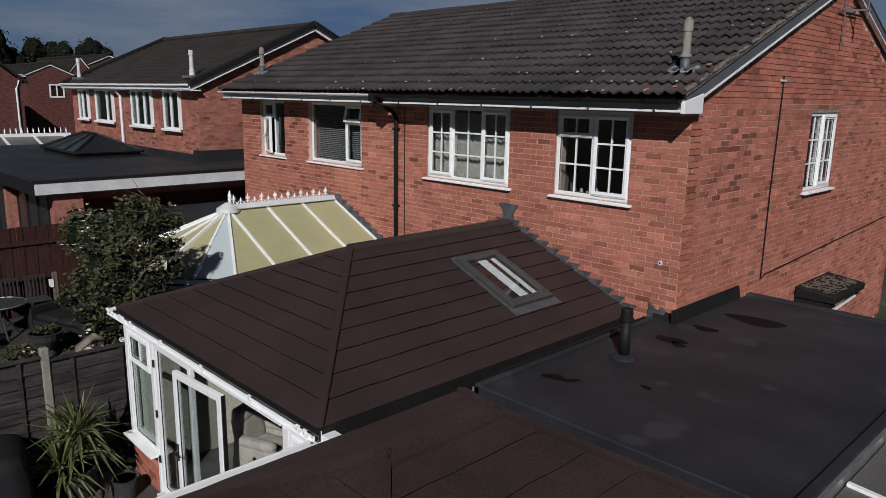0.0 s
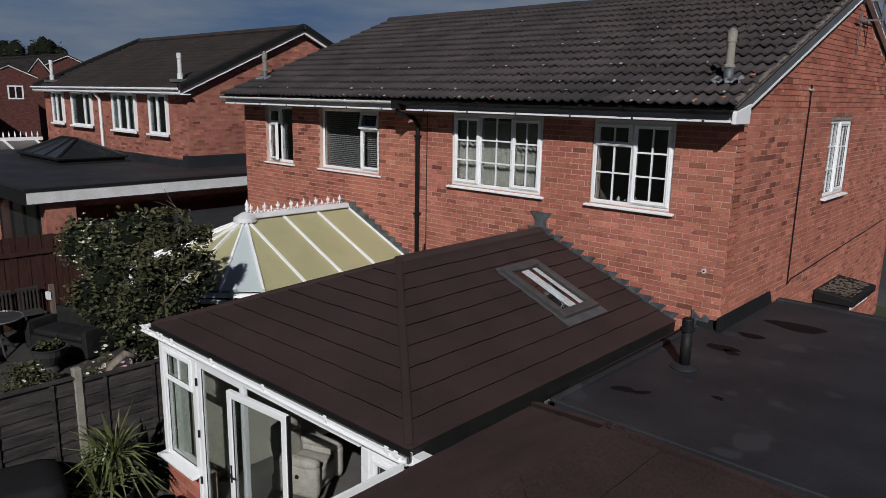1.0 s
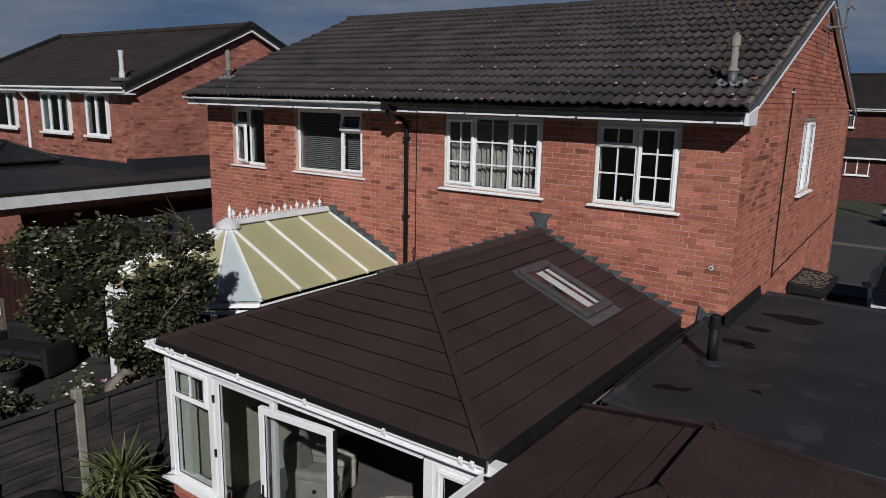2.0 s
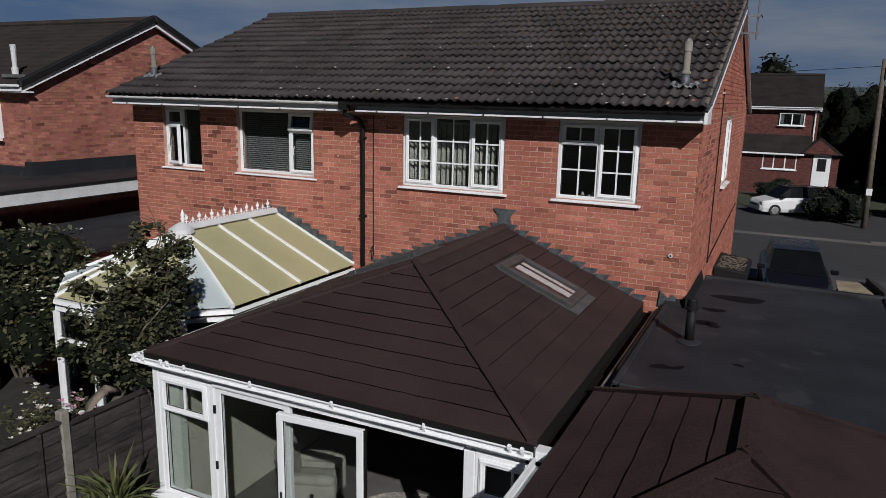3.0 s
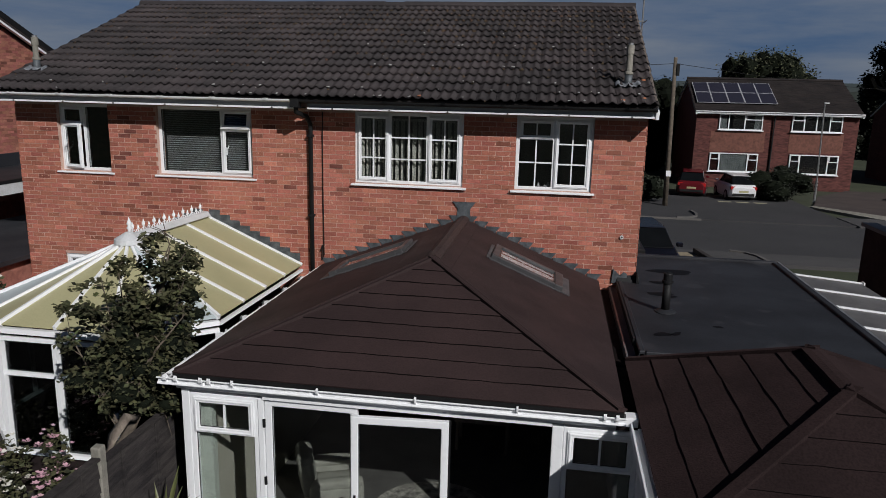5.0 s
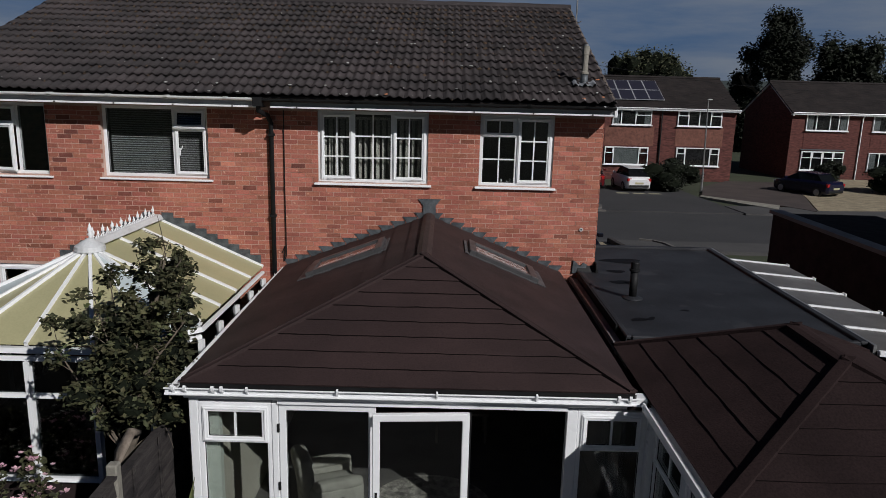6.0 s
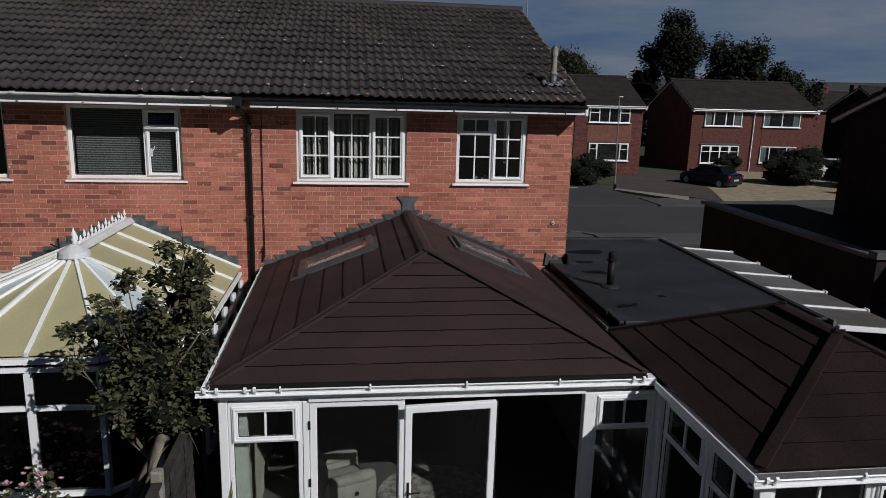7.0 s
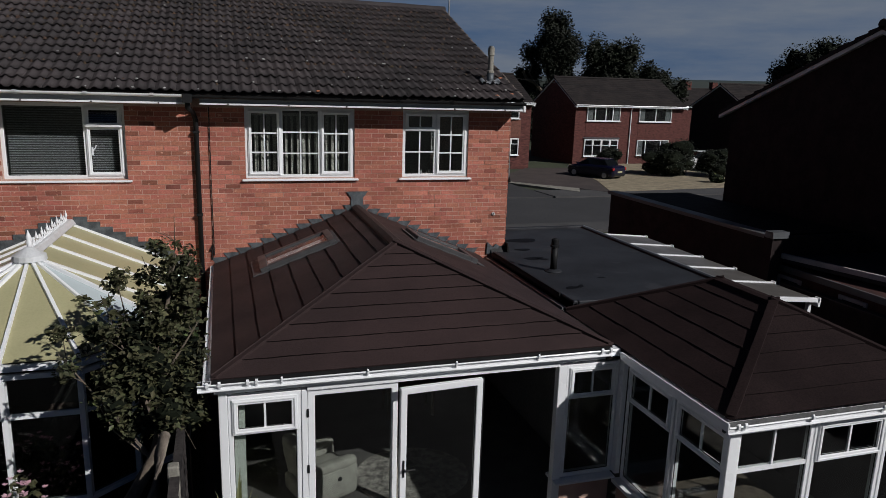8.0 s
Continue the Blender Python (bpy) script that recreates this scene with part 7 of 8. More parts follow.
for x, y in ((-20.55, 9.52), (-30.4, 9.5)):
    f = thing("flue", "pale grey flue pipe on the tiles", "flue", pose(x, y, 5.21 + (y - 9.28) * 0.45), "flues on the roof")
    bm = bmesh.new()
    tube(bm, [(0, 0, 0), (0, 0, 0.26), (0, 0, 0.27), (0, 0, 0.66), (0, 0, 0.67), (0, 0, 0.82)], [0.08, 0.08, 0.06, 0.06, 0.07, 0.07], 10)
    part("pipe", bm, M_greywhite, f)
    part("lead_skirt", B(-0.25, 0.25, -0.2, 0.2, 0.02, 0.1), M_metal, f)
M_lantern = surface("dark_lantern_glass", (0.022, 0.023, 0.026), (0.018, 0.019, 0.021), 2, 20, 0.3, 0.0, spec=0.4)
le = thing("flat_roof_extension", "flat black-roofed brick extension with a deep white fascia", "extension", pose(0, 0, 0.09))
part("wall", B(-29.5, -18.9, 5.4, 9.4, -0.1, 2.5), M_leftbrick, le)
part("soffit", B(-18.89, -17.63, 4.42, 16, 2.53, 2.56), M_room, le)
part("brick_band", B(-18.15, -17.93, 5.4, 16, 2.36, 2.528), M_leftbrick, le, "brick course under the fascia")
for x in (-18.08, -22.3, -26.5):
    part("pillar", B(x, x + 0.33, 4.75, 5.39, -0.1, 2.5), M_leftbrick, le, "brick pillar")
for x0, x1 in ((-21.96, -18.085), (-26.16, -22.305)):
    for k in range(4):
        a0 = x0 + k * (x1 - x0) / 4
        bm = bmesh.new()
        ring(bm, a0 + 0.004, a0 + (x1 - x0) / 4 - 0.004, -0.05, 2.44, 0.07, 4.98, 5.05)
        dl = part("folding_door", bm, M_black, le, "black framed folding glass door")
        part("pane", B(a0 + 0.07, a0 + (x1 - x0) / 4 - 0.07, 5.0, 5.012, 0.02, 2.37), M_lantern, dl)
part("wall", B(-20.2, -18.9, 9.401, 16, -0.1, 2.5), M_leftbrick, le)
part("roof", B(-29.5, -17.62, 4.40, 9.49, 2.78, 2.86), M_rubber, le)
part("ceiling", B(-29.4, -17.7, 4.61, 5.39, 2.505, 2.515), M_room, le)
part("roof", B(-20.2, -17.62, 9.491, 16.2, 2.78, 2.86), M_rubber, le)
part("fascia", B(-17.62, -17.58, 4.36, 16.2, 2.56, 2.815), M_greywhite, le, "deep white fascia board")
part("edge_trim", B(-17.66, -17.57, 4.34, 16.2, 2.811, 2.885), M_black, le)
part("fascia", B(-29.5, -17.621, 4.36, 4.40, 2.52, 2.81), M_black, le, "black fascia board")
part("upstand", B(-29.5, -20.06, 9.20, 9.34, 2.861, 3.06), M_rubber, le)
part("upstand", B(-20.06, -19.80, 9.20, 16, 2.861, 3.20), M_rubber, le)
ln = thing("roof_lantern", "dark glazed pyramid roof lantern on the flat roof", "roof lantern", pose(-24.3, 7.75, 2.96))
part("kerb", B(-1.6, 1.6, -0.95, 0.95, 0, 0.16), M_black, ln)
bm = bmesh.new()
q = [Vector(p) for p in ((-1.65, -1.0, 0.165), (1.65, -1.0, 0.165), (1.65, 1.0, 0.165), (-1.65, 1.0, 0.165), (-0.6, 0, 0.66), (0.6, 0, 0.66))]
for a_, b_ in ((0, 4), (3, 4), (1, 5), (2, 5), (4, 5), (0, 1), (1, 2), (2, 3), (3, 0)):
    tube(bm, [q[a_], q[b_]], 0.045, 6)
for t in (0.33, 0.66):
    tube(bm, [q[4].lerp(q[5], t), q[0].lerp(q[1], t)], 0.025, 5)
    tube(bm, [q[4].lerp(q[5], t), q[3].lerp(q[2], t)], 0.025, 5)
part("frame", bm, M_black, ln)
for f_ in ((0, 1, 5, 4), (1, 2, 5), (2, 3, 4, 5), (3, 0, 4)):
    bm = bmesh.new()
    bm.faces.new([bm.verts.new(q[i] - Vector((0, 0, 0.01))) for i in f_])
    ext = bmesh.ops.extrude_face_region(bm, geom=bm.faces[:])
    bmesh.ops.translate(bm, vec=(0, 0, -0.012), verts=[e for e in ext["geom"] if isinstance(e, bmesh.types.BMVert)])
    part("pane", bm, M_lantern, ln)
# crested conservatory ridge beyond the extension
c2 = thing("conservatory", "white crested conservatory roof beyond the flat roof", "conservatory")
part("ridge_beam", B(-31.9, -31.7, 4.6, 9.4, 3.1, 3.22), M_white, c2)
part("wall", B(-33.4, -30.2, 4.7, 9.4, 0, 2.5), M_white, c2)
me = None
for i in range(24):
    if me is None:
        bm = bmesh.new()
        tube(bm, [(0, 0, 0), (0, 0, 0.08), (0, 0, 0.14), (0, 0, 0.24)], [0.012, 0.03, 0.022, 0.003], 5)
        o = part("cresting", bm, M_white, c2)
        me = o.data
    else:
        o = part("cresting", me, None, c2)
    o.location = (-31.8, 4.65 + i * 0.2, 3.22)
for i in range(5):
    y = 4.7 + i * 1.1
    bm = bmesh.new()
    solid(bm, [(-31.7, y, 3.12), (-30.2, y, 2.72), (-30.2, y, 2.66), (-31.7, y, 3.06)], (0, 0.08, 0))
    part("glazing_bar", bm, M_white, c2)
    if i < 4:
        bm = bmesh.new()
        solid(bm, [(-31.7, y + 0.1, 3.1), (-30.2, y + 0.1, 2.70), (-30.2, y + 0.1, 2.68), (-31.7, y + 0.1, 3.08)], (0, 0.98, 0))
        part("roof_sheet", bm, M_smoke, c2)
# low garage roof between the two pairs
gl = thing("garage", "brick garage with a grey felt flat roof between the houses", "garage")
part("wall", B(-17.5, -14.75, 5.6, 15, -0.1, 2.05), M_leftbrick, gl)
part("roof", B(-17.57, -14.62, 5.4, 15.2, 2.051, 2.13), M_rubber, gl)
part("fascia", B(-17.57, -14.62, 5.36, 5.399, 1.9, 2.12), M_black, gl)
# boundary fence of upright boards
bf = tagged(new("board_fence"), "red-brown upright board fence by the extension", "fence", kind="structure")
me = None
rnd = random.Random(6)
for i in range(64):
    if me is None:
        o = part("board", B(-0.011, 0.011, -0.06, 0.06, 0, 2.0), M_fencered, bf)
        me = o.data
    else:
        o = part("board", me, None, bf)
    o.location = (-17.42 + (0.012 if i % 2 else 0), 5.3 - i * 0.125, rnd.uniform(-0.02, 0.02))
part("rail", B(-17.405, -17.36, -2.6, 5.35, 1.6, 1.68), M_fencered, bf)
# more houses up the left
h6 = gabled("house", "red brick house with a white downpipe at its corner", pose(-62, 3.6, 0), 12, 8.7, -0.5, 5.55, 3.6, [], M_farbrick, pipes=(), side=0.2, fascia=M_black)
bm = bmesh.new()
tube(bm, [(12.06, 8.55, 5.4), (12.08, 8.35, 4.9), (12.08, 8.35, -0.4)], 0.06, 6)
part("downpipe", bm, M_white, h6)
h7 = gabled("house", "red brick gable house with white barge boards", pose(-70, 14.5, 0), 12, 3.4, -0.5, 5.95, 0.75, [], M_farbrick, over=0.1, side=0.1, barge=0.1)
bm = bmesh.new()
ring(bm, 0, 1.0, 0, 0.95, 0.09, -0.04, 0.06)
box(bm, 0.46, 0.54, -0.03, 0.05, 0.05, 0.9)
bmesh.ops.transform(bm, matrix=pose(12.02, 1.5, 4.3, 0, 0, 90), verts=bm.verts)
fw = part("window", bm, M_white, h7)
part("pane", B(12.0, 12.02, 1.56, 2.44, 4.36, 5.19), M_glass, fw)
part("curtain", B(11.985, 11.995, 1.56, 2.44, 4.36, 5.19), M_curtain, fw)
h8 = gabled("house", "tiled house with a white-edged gable", pose(-78, 19.8, 0), 12, 2.0, -0.5, 6.3, 1.3, [], M_farbrick, over=0.1, side=0.1, barge=0.14)
h9 = gabled("house", "low tiled roof behind the white-edged gable", pose(-88, 22.2, 0, 0, 0, 0), 12, 9.0, -0.5, 6.3, 2.0, [], M_farbrick)


# ---- trees, hedges and distance ----
def tree(x, y, h, r, seed, material=None, n=6000, trunk=0.3, lo=0.3, leaf=0.62, nclump=30, inner=0.6):
    t = thing("tree", "tall dark leafy tree", "tree", pose(x, y, gz(y)), "trees behind the houses")
    rnd = random.Random(seed)
    bm = bmesh.new()
    tube(bm, [(0, 0, -0.2), (0.1, 0, h * 0.3), (0.0, 0.1, h * 0.6), (0.1, 0, h * 0.85)], [trunk, trunk * 0.75, trunk * 0.45, trunk * 0.15], 8)
    part("trunk", bm, M_bark, t)
    cl = clumps_of(0, 0, h * (lo + 1) / 2, r, r, h * (1 - lo) / 2, nclump, seed, 0.3, 0.5)
    for k in range(6):
        c = cl[k][0]
        bm = bmesh.new()
        tube(bm, [(0, 0, h * rnd.uniform(0.3, 0.6)), (c[0] * 0.5, c[1] * 0.5, (c[2] + h * 0.5) / 2), c], [trunk * 0.4, trunk * 0.22, trunk * 0.08], 6)
        part("limb", bm, M_bark, t)
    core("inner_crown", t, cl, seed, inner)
    leaves("crown", t, cl, n, leaf, material or M_fleaf, seed + 100, shell=0.3)
    return t


oak = tree(28.7, 75, 14.1, 3.4, 1, n=22000, leaf=0.30, lo=0.40, nclump=22, inner=0.45, trunk=0.4)
for path in (((-0.2, 0, 5.2), (-1.5, 0, 6.3), (-2.3, 0, 7.0), (-2.9, 0, 8.0), (-2.6, 0, 8.9), (-3.0, 0, 9.6)), ((-2.3, 0, 7.0), (-3.2, 0, 7.3), (-3.7, 0, 8.2))):
    bm = bmesh.new()
    tube(bm, path, [0.22 - 0.03 * i for i in range(len(path))], 6)
    part("limb", bm, M_bark, oak, "bare crooked limb")
tree(26.6, 78, 8.8, 3.2, 2, lo=0.0, n=24000, leaf=0.33)
tree(32.2, 78, 9.2, 3.4, 3, lo=0.0, n=24000, leaf=0.33)
tree(36.7, 75, 12.3, 3.9, 4, n=46000, lo=0.0, leaf=0.33, nclump=60)
tree(40.6, 76, 10.0, 3.2, 5, lo=0.0, n=24000, leaf=0.33, nclump=40)
tree(67.0, 75, 13.8, 5.0, 6, n=42000, lo=0.0, leaf=0.36, nclump=64)
tree(42.6, 74, 10.2, 3.3, 61, lo=0.0, n=24000, leaf=0.33, nclump=40)
tree(14.5, 72, 11.2, 4.2, 7, M_dullleaf, n=48000, lo=0.0, leaf=0.27, nclump=70, inner=0.72)
tree(-6.0, 82, 9.6, 5.4, 8, n=6000, lo=0.0)
M_yew = surface("very_dark_evergreen", (0.010, 0.012, 0.008), (0.006, 0.007, 0.005), 0.8, 10, 0.9, 0.1, vary="island", amount=0.4, spec=0.1)
for k, (x, y, hh, rr) in enumerate(((0.2, 56, 6.9, 2.3), (2.3, 57, 7.1, 2.5), (-1.2, 60, 6.9, 2.2), (4.0, 62, 7.3, 2.5))):
    tree(x, y, hh, rr, 9 + k, M_yew, n=12000, lo=0.0, leaf=0.2, nclump=40, inner=0.8)
tree(-112, 23.6, 13.4, 4.2, 12, n=16000, leaf=0.42, lo=0.0, nclump=60, inner=0.85)
for k, (y, hh, rr) in enumerate(((28.6, 9.6, 2.0), (31.4, 11.9, 2.3), (33.8, 11.0, 2.2), (36.2, 11.4, 2.3), (38.4, 10.6, 2.0), (29.9, 8.6, 2.5), (35.0, 8.8, 2.5))):
    tree(-114 + (k % 2) * 3, y, hh, rr * 1.75, 13 + k, n=15000, leaf=0.46, lo=0.0, nclump=50, inner=0.85)


def bush(x, y, rx, ry, h, seed, n=5200, material=None, leaf=0.13, label="clipped dark green hedge by the road"):
    b = thing("hedge", label, "hedge", pose(x, y, gz(y)))
    bm = bmesh.new()
    for k in range(5):
        a = k * 1.26
        tube(bm, [(0, 0, 0), (rx * 0.4 * math.cos(a), ry * 0.4 * math.sin(a), h * 0.7)], [0.05, 0.015], 5)
    part("stems", bm, M_bark, b)
    cl = clumps_of(0, 0, h * 0.5, rx, ry, h * 0.5, 24, seed, 0.35, 0.6)
    cl += [((0, 0, h * 0.48), (rx * 0.86, ry * 0.86, h * 0.47))] * 3
    core("inner_foliage", b, cl, seed, 0.8)
    leaves("foliage", b, cl, n, leaf, material or M_fleaf, seed, shell=0.75)


bush(7.2, 39.7, 1.5, 1.0, 2.0, 80)
bush(22.0, 40.6, 2.1, 1.4, 2.3, 81, n=8000)
bush(20.1, 46.0, 0.9, 0.8, 1.6, 82)
bush(25.6, 39.6, 2.0, 1.6, 2.0, 83, n=8000)
bush(-0.9, 37.0, 1.3, 1.0, 1.6, 84, label="straggly green bush by the road")
bush(22.6, 36.0, 0.6, 0.5, 0.7, 85, material=M_leafgreen, n=500, label="small pale bush on the gravel")
bush(-3.5, 46.8, 1.2, 0.8, 1.0, 86, label="low bush before the porch")
nx = 60
rnd = random.Random(17)
vv, ff = [], []
for i in range(nx + 1):
    a = math.radians(-100 + i * 200 / nx)
    for d, h in ((420, 0), (440, 9 + 4 * math.sin(i * 0.7) + rnd.uniform(0, 3)), (700, 14 + 5 * math.sin(i * 0.33) + rnd.uniform(0, 3)), (900, 0)):
        vv.append((d * math.sin(a), d * math.cos(a), h - 1))
for i in range(nx):
    for j in range(3):
        k = i * 4 + j
        ff.append((k, k + 4, k + 5, k + 1))
tagged(pydata("backdrop", vv, ff, M_hills, kind="structure"), "low wooded rise along the horizon", "backdrop")

# glowing sheet added to keep the low sky bright against the dimmed world
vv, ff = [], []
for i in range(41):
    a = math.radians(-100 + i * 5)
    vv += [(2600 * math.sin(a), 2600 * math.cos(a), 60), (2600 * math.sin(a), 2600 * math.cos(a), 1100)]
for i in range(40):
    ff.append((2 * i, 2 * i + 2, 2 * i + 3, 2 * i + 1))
tagged(pydata("backdrop", vv, ff, cloudy("glowing_sky_haze", (0.094, 0.166, 0.306), (0.26, 0.30, 0.37)), kind="structure"), "glowing sheet of hazy blue sky with thin streaks of pale cloud", "sky")

for i in range(3):
    tagged(part("road_marking", B(3.7 + i * 0.95, 4.4 + i * 0.95, 36.7, 38.4, gz(38) + 0.051, gz(38) + 0.056), M_marking, kind="structure"), "worn pale yellow parking bay marking", "road marking")
bm = bmesh.new()
box(bm, -0.09, 0.09, -0.95, 0.95, 0.0, 0.24)
tagged(part("sleeper", bm, M_fence, soft=0.015), "dark timber sleeper edging the gravel bed", "sleeper").matrix_basis = pose(-0.28, 21.0, gz(21) + 0.02, 0, 0, 9)
def kerb_line(path, label):
    """A slim pale kerb along a bent line on the ground."""
    bm = bmesh.new()
    left, right = [], []
    for i, (x, y) in enumerate(path):
        a, b = Vector(path[max(i - 1, 0)]), Vector(path[min(i + 1, len(path) - 1)])
        n = Vector((-(b - a).y, (b - a).x)).normalized() * 0.065
        left.append([bm.verts.new((x + n.x, y + n.y, gz(y) + z)) for z in (-0.05, 0.13)])
        right.append([bm.verts.new((x - n.x, y - n.y, gz(y) + z)) for z in (-0.05, 0.13)])
    for (a, b), (c, d), (e, f), (g, h) in zip(left, left[1:], right, right[1:]):
        bm.faces.new((b, d, h, f))
        bm.faces.new((a, c, d, b))
        bm.faces.new((e, f, h, g))
    tagged(part("kerb", bm, M_pave, kind="structure"), label, "kerb")


kerb_line([(0.3, 30.7), (0.9, 30.9), (1.3, 31.4), (1.45, 32.2), (1.4, 33.4)], "pale kerb curving into the parking court")
kerb_line([(0.9, 22.75), (1.35, 22.5), (1.65, 22.0), (1.75, 21.2), (1.75, 20.2)], "pale kerb curving into the drive")
# street furniture
po = thing("telegraph_pole", "tall wooden telegraph pole leaning slightly", "telegraph pole", pose(0.42, 35.3, gz(35.3)))
bm = bmesh.new()
tube(bm, [(0, 0, -0.1), (-0.07, 0, 4), (-0.13, 0, 7.6)], [0.14, 0.12, 0.09], 10)
part("pole", bm, M_bark, po, smooth=True)
part("bracket", B(-0.04, 0.1, -0.12, 0.12, 6.7, 7.3), M_black, po)
part("sign", B(-0.12, 0.12, -0.17, -0.15, 1.6, 1.9), M_white, po, "small pale plate")
for i, tgt in enumerate(((-30, 30, 6.2), (30, 60, 6.0))):
    bm = bmesh.new()
    a, b = Vector((-0.1, 0, 7.3)), Vector(tgt) - Vector((0.42, 35.3, gz(35.3)))
    tube(bm, [a.lerp(b, t) - Vector((0, 0, 1.2 * 4 * t * (1 - t) * 0.4)) for t in (0, 0.2, 0.4, 0.6, 0.8, 1)], 0.012, 4)
    part("wire", bm, M_black, po)
la = thing("street_lamp", "slim grey street lamp", "street lamp", pose(9.46, 40.4, gz(40.4)))
bm = bmesh.new()
tube(bm, [(0, 0, -0.2), (0, 0, 1.2), (0, 0, 1.22), (-0.12, 0, 5.55)], [0.08, 0.075, 0.05, 0.035], 8)
part("column", bm, M_metal, la)
part("lantern", B(-0.16, 0.10, -0.08, 0.08, 5.55, 5.63), M_greywhite, la, soft=0.02)


# ---- cars ----
def car(name, label, m, colour, length=3.8, width=1.68, height=1.48, roof_colour=None, boot=0.0):
    """A car, its nose along +x. Body and cabin are lofts over stations along its length."""
    c = thing(name, label, "car", m, "parked cars")
    L, W = length / 2, width / 2
    body = paint(name + "_paint" + str(len(bpy.data.materials)), colour)

    def loft(stations, material, nm, parent=None, label2=""):
        bm = bmesh.new()
        rings = [[bm.verts.new((x, y, z)) for y, z in sec] for x, sec in stations]
        k = len(rings[0])
        for a_, b_ in zip(rings, rings[1:]):
            for i in range(k):
                bm.faces.new((a_[i], a_[(i + 1) % k], b_[(i + 1) % k], b_[i]))
        bm.faces.new(rings[0][::-1])
        bm.faces.new(rings[-1])
        return part(nm, bm, material, parent or c, label2, smooth=False, soft=0.02)

    def sec(w, z0, zs, zt):
        return [(-w * 0.94, z0), (w * 0.94, z0), (w, z0 + 0.18), (w, zs), (w * 0.88, zt), (-w * 0.88, zt), (-w, zs), (-w, z0 + 0.18)]

    hood, belt = 0.86, 0.94
    loft([(-L, sec(W * 0.80, 0.30, 0.62, 0.78 + boot * 0.1)), (-L + 0.14, sec(W * 0.94, 0.22, 0.78, 0.93)), (-L + 0.6, sec(W, 0.18, 0.84, 0.96)), (-0.2, sec(W, 0.18, 0.82, belt)), (L - 1.05, sec(W, 0.18, 0.78, belt - 0.02)),
          (L - 0.5, sec(W * 0.98, 0.18, 0.72, hood - 0.04)), (L - 0.15, sec(W * 0.9, 0.2, 0.62, 0.74)), (L, sec(W * 0.74, 0.28, 0.5, 0.6))], body, "body")
    rear = -L + 0.16 + boot
    loft([(rear, [(-W * 0.80, 0.9), (W * 0.80, 0.9), (W * 0.80, 0.93), (-W * 0.80, 0.93)]), (rear + 0.42, [(-W * 0.86, 0.9), (W * 0.86, 0.9), (W * 0.68, height - 0.06), (-W * 0.68, height - 0.06)]),
          (0.0, [(-W * 0.87, 0.9), (W * 0.87, 0.9), (W * 0.70, height - 0.02), (-W * 0.70, height - 0.02)]), (0.35, [(-W * 0.87, 0.9), (W * 0.87, 0.9), (W * 0.68, height - 0.05), (-W * 0.68, height - 0.05)]),
          (L - 0.85, [(-W * 0.83, 0.88), (W * 0.83, 0.88), (W * 0.83, 0.91), (-W * 0.83, 0.91)])], M_carglass, "cabin_glass", label2="dark car windows")
    rc = paint(name + "_roof" + str(len(bpy.data.materials)), roof_colour) if roof_colour else body
    loft([(rear + 0.34, [(-W * 0.70, height - 0.07), (W * 0.70, height - 0.07), (W * 0.62, height - 0.03), (-W * 0.62, height - 0.03)]), (0.0, [(-W * 0.72, height - 0.03), (W * 0.72, height - 0.03), (W * 0.64, height + 0.01), (-W * 0.64, height + 0.01)]),
          (0.38, [(-W * 0.70, height - 0.06), (W * 0.70, height - 0.06), (W * 0.62, height - 0.03), (-W * 0.62, height - 0.03)])], rc, "roof_panel")
    for sx in (-L + 0.68, L - 0.72):
        for s in (-1, 1):
            bm = bmesh.new()
            tube(bm, [(sx, s * (W - 0.18), 0.30), (sx, s * (W + 0.01), 0.30)], 0.30, 18)
            w_ = part("wheel", bm, M_tyre, c)
            bm = bmesh.new()
            tube(bm, [(sx, s * (W + 0.011), 0.30), (sx, s * (W + 0.02), 0.30)], [0.19, 0.16], 12)
            part("rim", bm, M_metal, w_, "grey metal rim")
    for s in (-1, 1):
        part("tail_light", B(-L + 0.02, -L + 0.16, min(s * W * 0.62, s * W * 0.93), max(s * W * 0.62, s * W * 0.93), 0.66, 0.84), M_red_light, c, soft=0.01)
        part("headlight", B(L - 0.28, L - 0.06, min(s * W * 0.5, s * W * 0.88), max(s * W * 0.5, s * W * 0.88), 0.58, 0.70), M_lens, c, soft=0.01)
        part("mirror", B(L - 1.1, L - 0.95, min(s * W * 0.95, s * (W + 0.14)), max(s * W * 0.95, s * (W + 0.14)), 0.92, 1.04), rc, c, soft=0.02)
    part("number_plate", B(L - 0.005, L + 0.012, -0.26, 0.26, 0.36, 0.47), M_white, c)
    part("number_plate", B(-L - 0.012, -L + 0.005, -0.26, 0.26, 0.5, 0.61), M_poly, c)
    part("grille", B(L - 0.06, L + 0.008, -0.4, 0.4, 0.48, 0.55), M_black, c)
    part("bumper", B(-L - 0.01, -L + 0.1, -W * 0.78, W * 0.78, 0.3, 0.46), M_black, c, soft=0.02)
    return c


M_carglass = surface("car_glass", (0.008, 0.009, 0.010), None, 2, 40, 0.15, 0.0, spec=0.2)
car("white_car", "white hatchback with a black roof parked in the court", pose(-2.75, 38.6, gz(38.6) + 0.05, 0, 0, 207), (0.78, 0.78, 0.78), 3.7, roof_colour=(0.01, 0.01, 0.01))
car("dark_car", "dark blue car parked on the drive, nose to the house", pose(-2.53, 19.3, gz(19.3) + 0.03, 0, 0, -86), (0.008, 0.008, 0.012), 4.0, 1.66, 1.40)
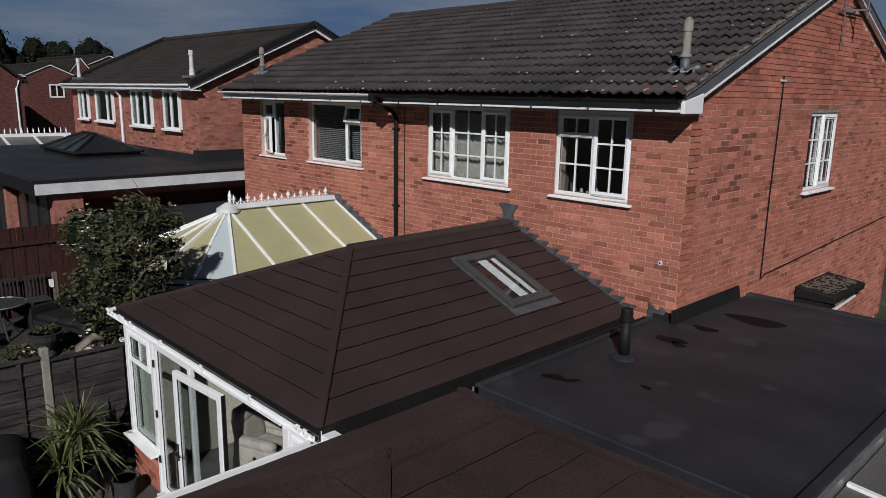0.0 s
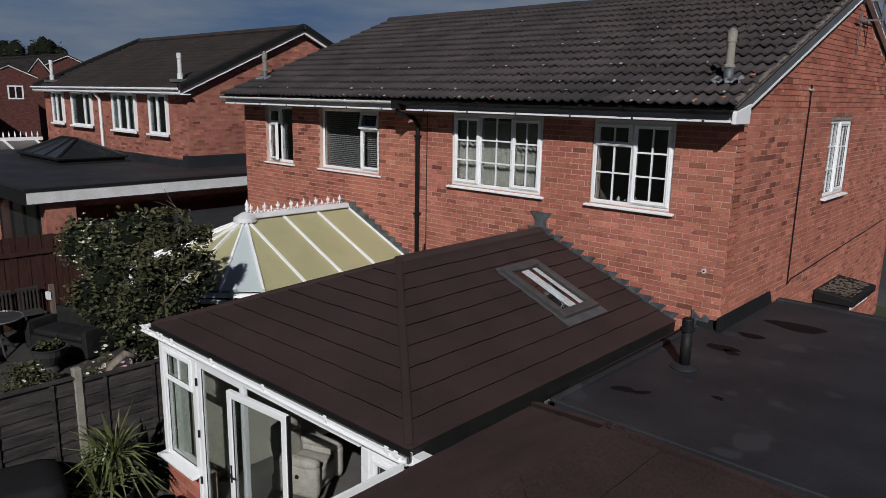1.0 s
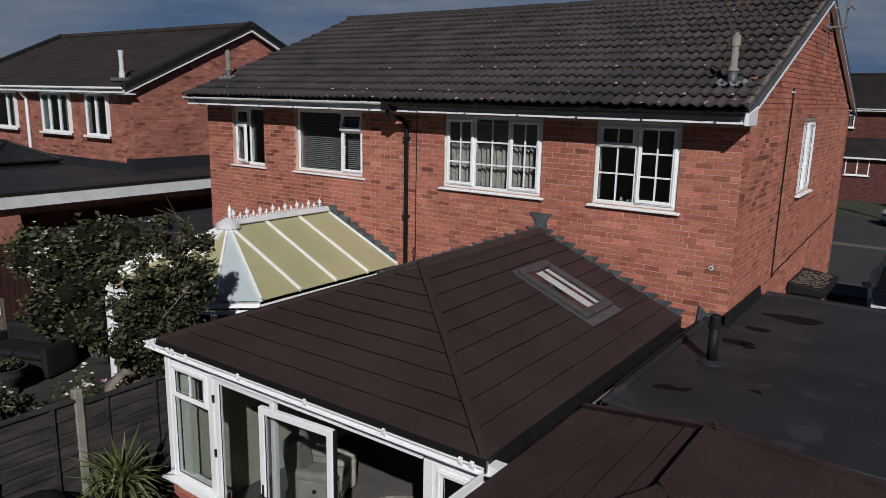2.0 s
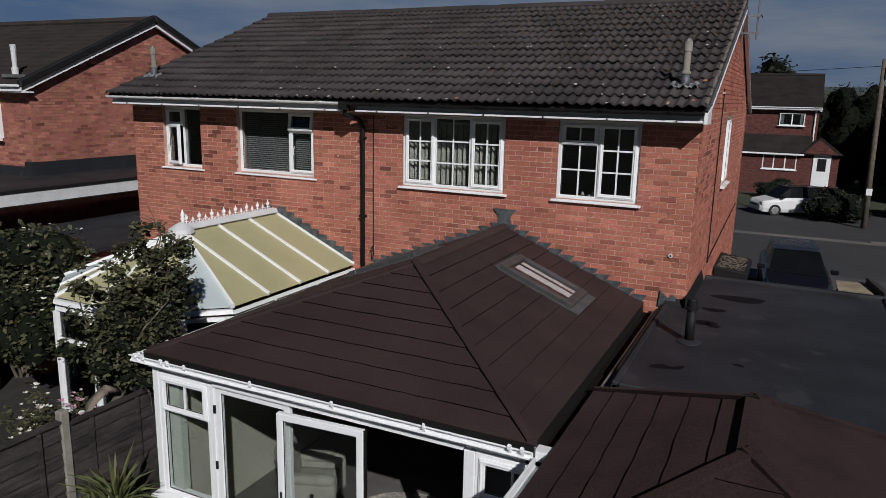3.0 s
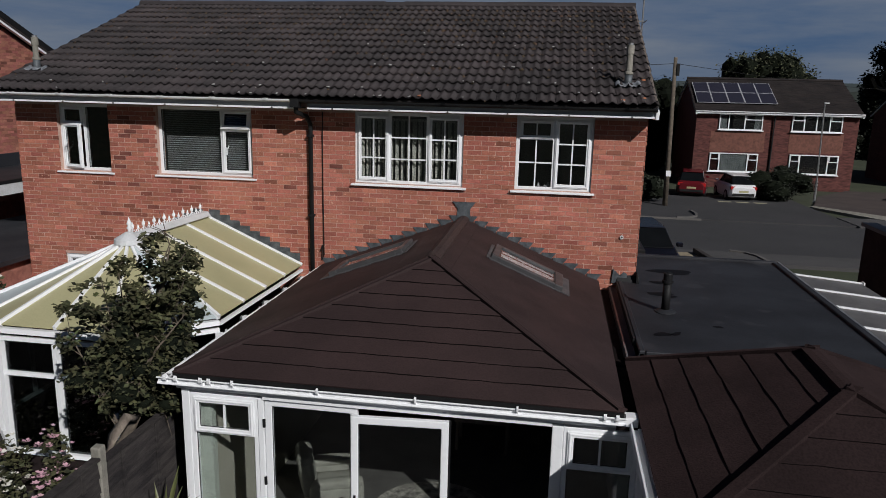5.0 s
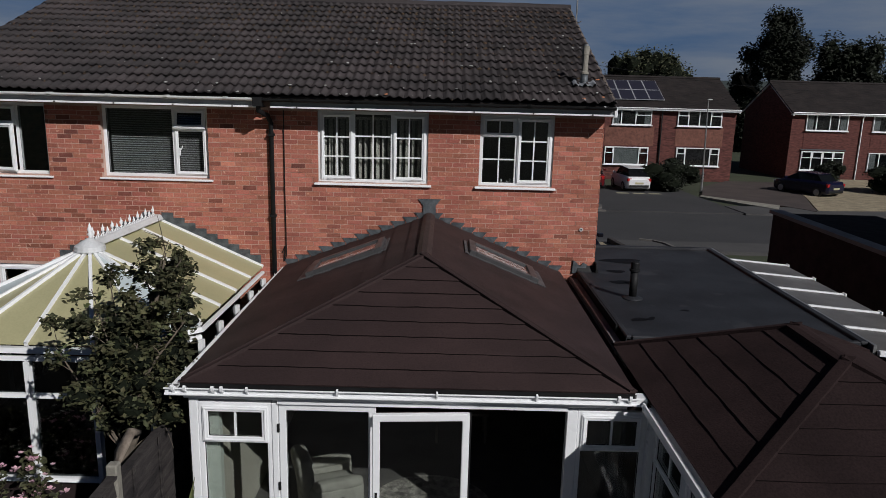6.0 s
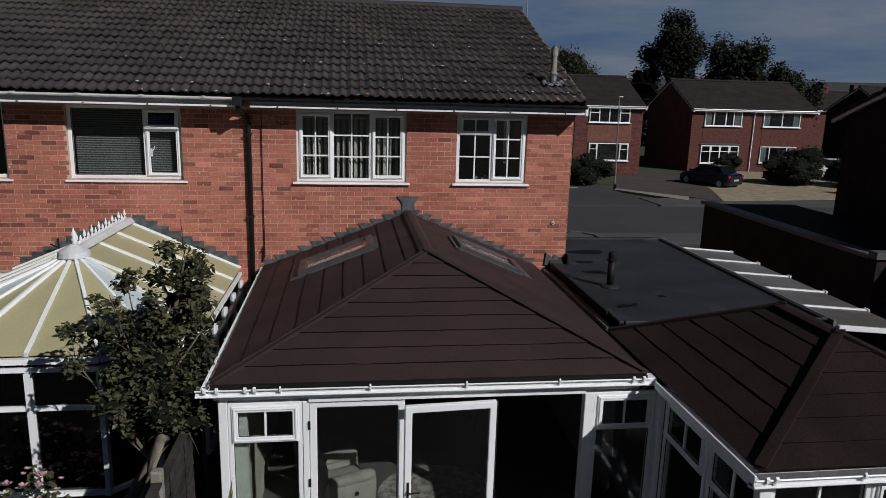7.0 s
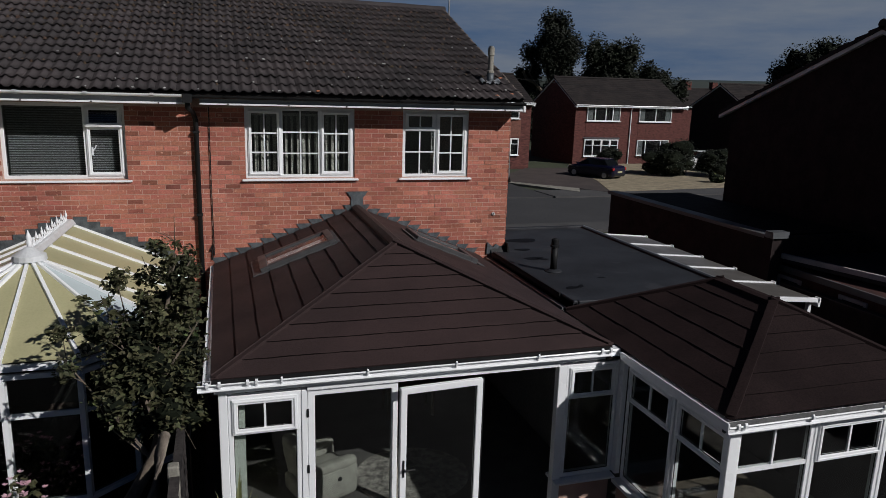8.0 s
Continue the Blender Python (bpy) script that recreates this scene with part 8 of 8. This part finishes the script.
car("red_car", "red hatchback parked in shade", pose(2.8, 41.6, gz(41.6) + 0.05, 0, 0, 80), (0.11, 0.009, 0.013), 3.7)
car("white_car", "small white hatchback seen from behind", pose(5.0, 40.4, gz(40.4) + 0.05, 0, 0, 95), (0.75, 0.75, 0.76), 3.3, 1.56, 1.44)
car("blue_car", "dark blue saloon parked on the gravel", pose(15.9, 40.2, gz(40.2) + 0.05, 0, 0, 116), (0.007, 0.007, 0.026), 3.9, 1.66, 1.38, boot=0.35)
car("white_car", "white car half hidden behind hedges", pose(27.9, 45.0, gz(45) + 0.05, 0, 0, 170), (0.7, 0.7, 0.7), 3.9)


# ---- bricks: the last and most numerous pieces ----
def brick_field(host, to_world, u0, u1, z0, z1, holes, keep, near, seed, burnt=(), material=None):
    """Stretcher courses on one wall. near(u, z) picks those that are objects of their own."""
    rnd = random.Random(seed)
    bl, bh, j = 0.215, 0.065, 0.010
    me = bpy.data.meshes.new("brick")
    vx = [(0, 0, 0), (bl, 0, 0), (bl, 0, bh), (0, 0, bh), (0, 0.014, 0), (bl, 0.014, 0), (bl, 0.014, bh), (0, 0.014, bh)]
    fx = [(0, 1, 2, 3), (3, 2, 6, 7), (1, 0, 4, 5), (0, 3, 7, 4), (2, 1, 5, 6)]
    me.from_pydata(vx, [], fx)
    me.materials.append(M_brick)
    me2 = bpy.data.meshes.new("burnt_brick")
    me2.from_pydata(vx, [], fx)
    me2.materials.append(M_burnt)
    vv, ff, count = [], [], 0
    rows = int((z1 - z0) / (bh + j))
    for r in range(rows):
        z = z0 + r * (bh + j)
        u = u0 - (0.1125 if r % 2 else 0.0)
        k0 = -1
        while u < u1:
            k0 += 1
            spans = [(max(u, u0), min(u + bl, u1))]
            for h0, h1, hz0, hz1 in holes:
                if z + bh > hz0 + 0.005 and z < hz1 - 0.005:
                    out = []
                    for a, b in spans:
                        if b <= h0 or a >= h1:
                            out.append((a, b))
                        else:
                            if a < h0 - 0.01:
                                out.append((a, h0))
                            if b > h1 + 0.01:
                                out.append((h1, b))
                    spans = out
            for a, b in spans:
                if b - a < 0.03 or not keep(a, b, z + bh):
                    continue
                off = rnd.uniform(-0.002, 0.002)
                if (r, k0) in burnt and b - a > bl - 0.001:
                    part("brick", me2, None, host, "dark burnt brick").matrix_basis = to_world @ Matrix.Translation((a, off, z))
                elif near(a, z) and b - a > bl - 0.001 and count < 300:
                    o = part("brick", me, None, host)
                    o.matrix_basis = to_world @ Matrix.Translation((a, off, z))
                    count += 1
                else:
                    k = len(vv)
                    w = b - a
                    dz = rnd.uniform(-0.0015, 0.0015)
                    vv += [to_world @ Vector((a + x * w / bl, y + off, z + zz + dz)) for x, y, zz in vx]
                    ff += [tuple(k + i for i in q) for q in fx]
            u += bl + j
    tagged(pydata("bricks", vv, ff, material or M_bricks, host, kind="stuff"), "further bricks of the same wall")


brick_field(wall_rear, pose(0, FACE, 0), LX, GX, 0.6, 4.83, list(OPEN.values()), lambda a, b, z: True, lambda u, z: u > -7.6 and 2.3 < z < 3.62, 1,
            {(31, 7), (31, 8), (33, 11), (37, 13), (38, 7), (38, 9), (39, 22), (39, 24), (42, 8), (43, 8), (44, 8), (44, 25), (45, 9), (48, 10), (49, 9), (50, 9), (52, 20)})
brick_field(wall_gable, pose(GX, 0, 0, 0, 0, 90), FACE + 0.002, FARY, 0.6, 6.9, list(GOPEN.values()), lambda a, b, z: z < roof_line(a) - 0.2 and z < roof_line(b) - 0.2, lambda u, z: u < 11.2 and 2.4 < z < 4.4, 2,
            {(37, 9), (42, 3), (43, 6), (44, 5), (45, 6), (47, 5), (48, 8), (49, 7), (50, 4), (50, 5), (52, 6), (52, 7), (53, 5)})


def small_bricks(host, x0, x1, y, z0, z1):
    brick_field(host, pose(0, y, 0), x0, x1, z0, z1, [], lambda a, b, z: True, lambda u, z: True, 5)


small_bricks(pl, -9.05, -8.19, SY + 0.036, 0.0, 0.55)

M_leftbricks = surface("left_house_bricks", (0.385, 0.160, 0.120), (0.285, 0.113, 0.086), 1.5, 40, 0.88, 0.3, vary="island", amount=0.36, hue=0.012, spec=0.2)
LHW = [(8.78, 9.91, 3.83, 4.97), (6.19, 7.85, 3.83, 4.97), (2.79, 4.49, 3.85, 4.97), (0.93, 1.96, 3.87, 4.97)]
brick_field(lh, pose(0, 0.064, 0), 0.0, 11.03, 2.6, 4.97, LHW, lambda a, b, z: True, lambda u, z: False, 8, material=M_leftbricks)
brick_field(lh, pose(11.036, 0, 0, 0, 0, 90), 0.07, 7.96, 2.6, 7.0, [], lambda a, b, z: z < 5.08 + 0.45 * min(a, 7.96 - a) and z < 5.08 + 0.45 * min(b, 7.96 - b), lambda u, z: False, 9, material=M_leftbricks)
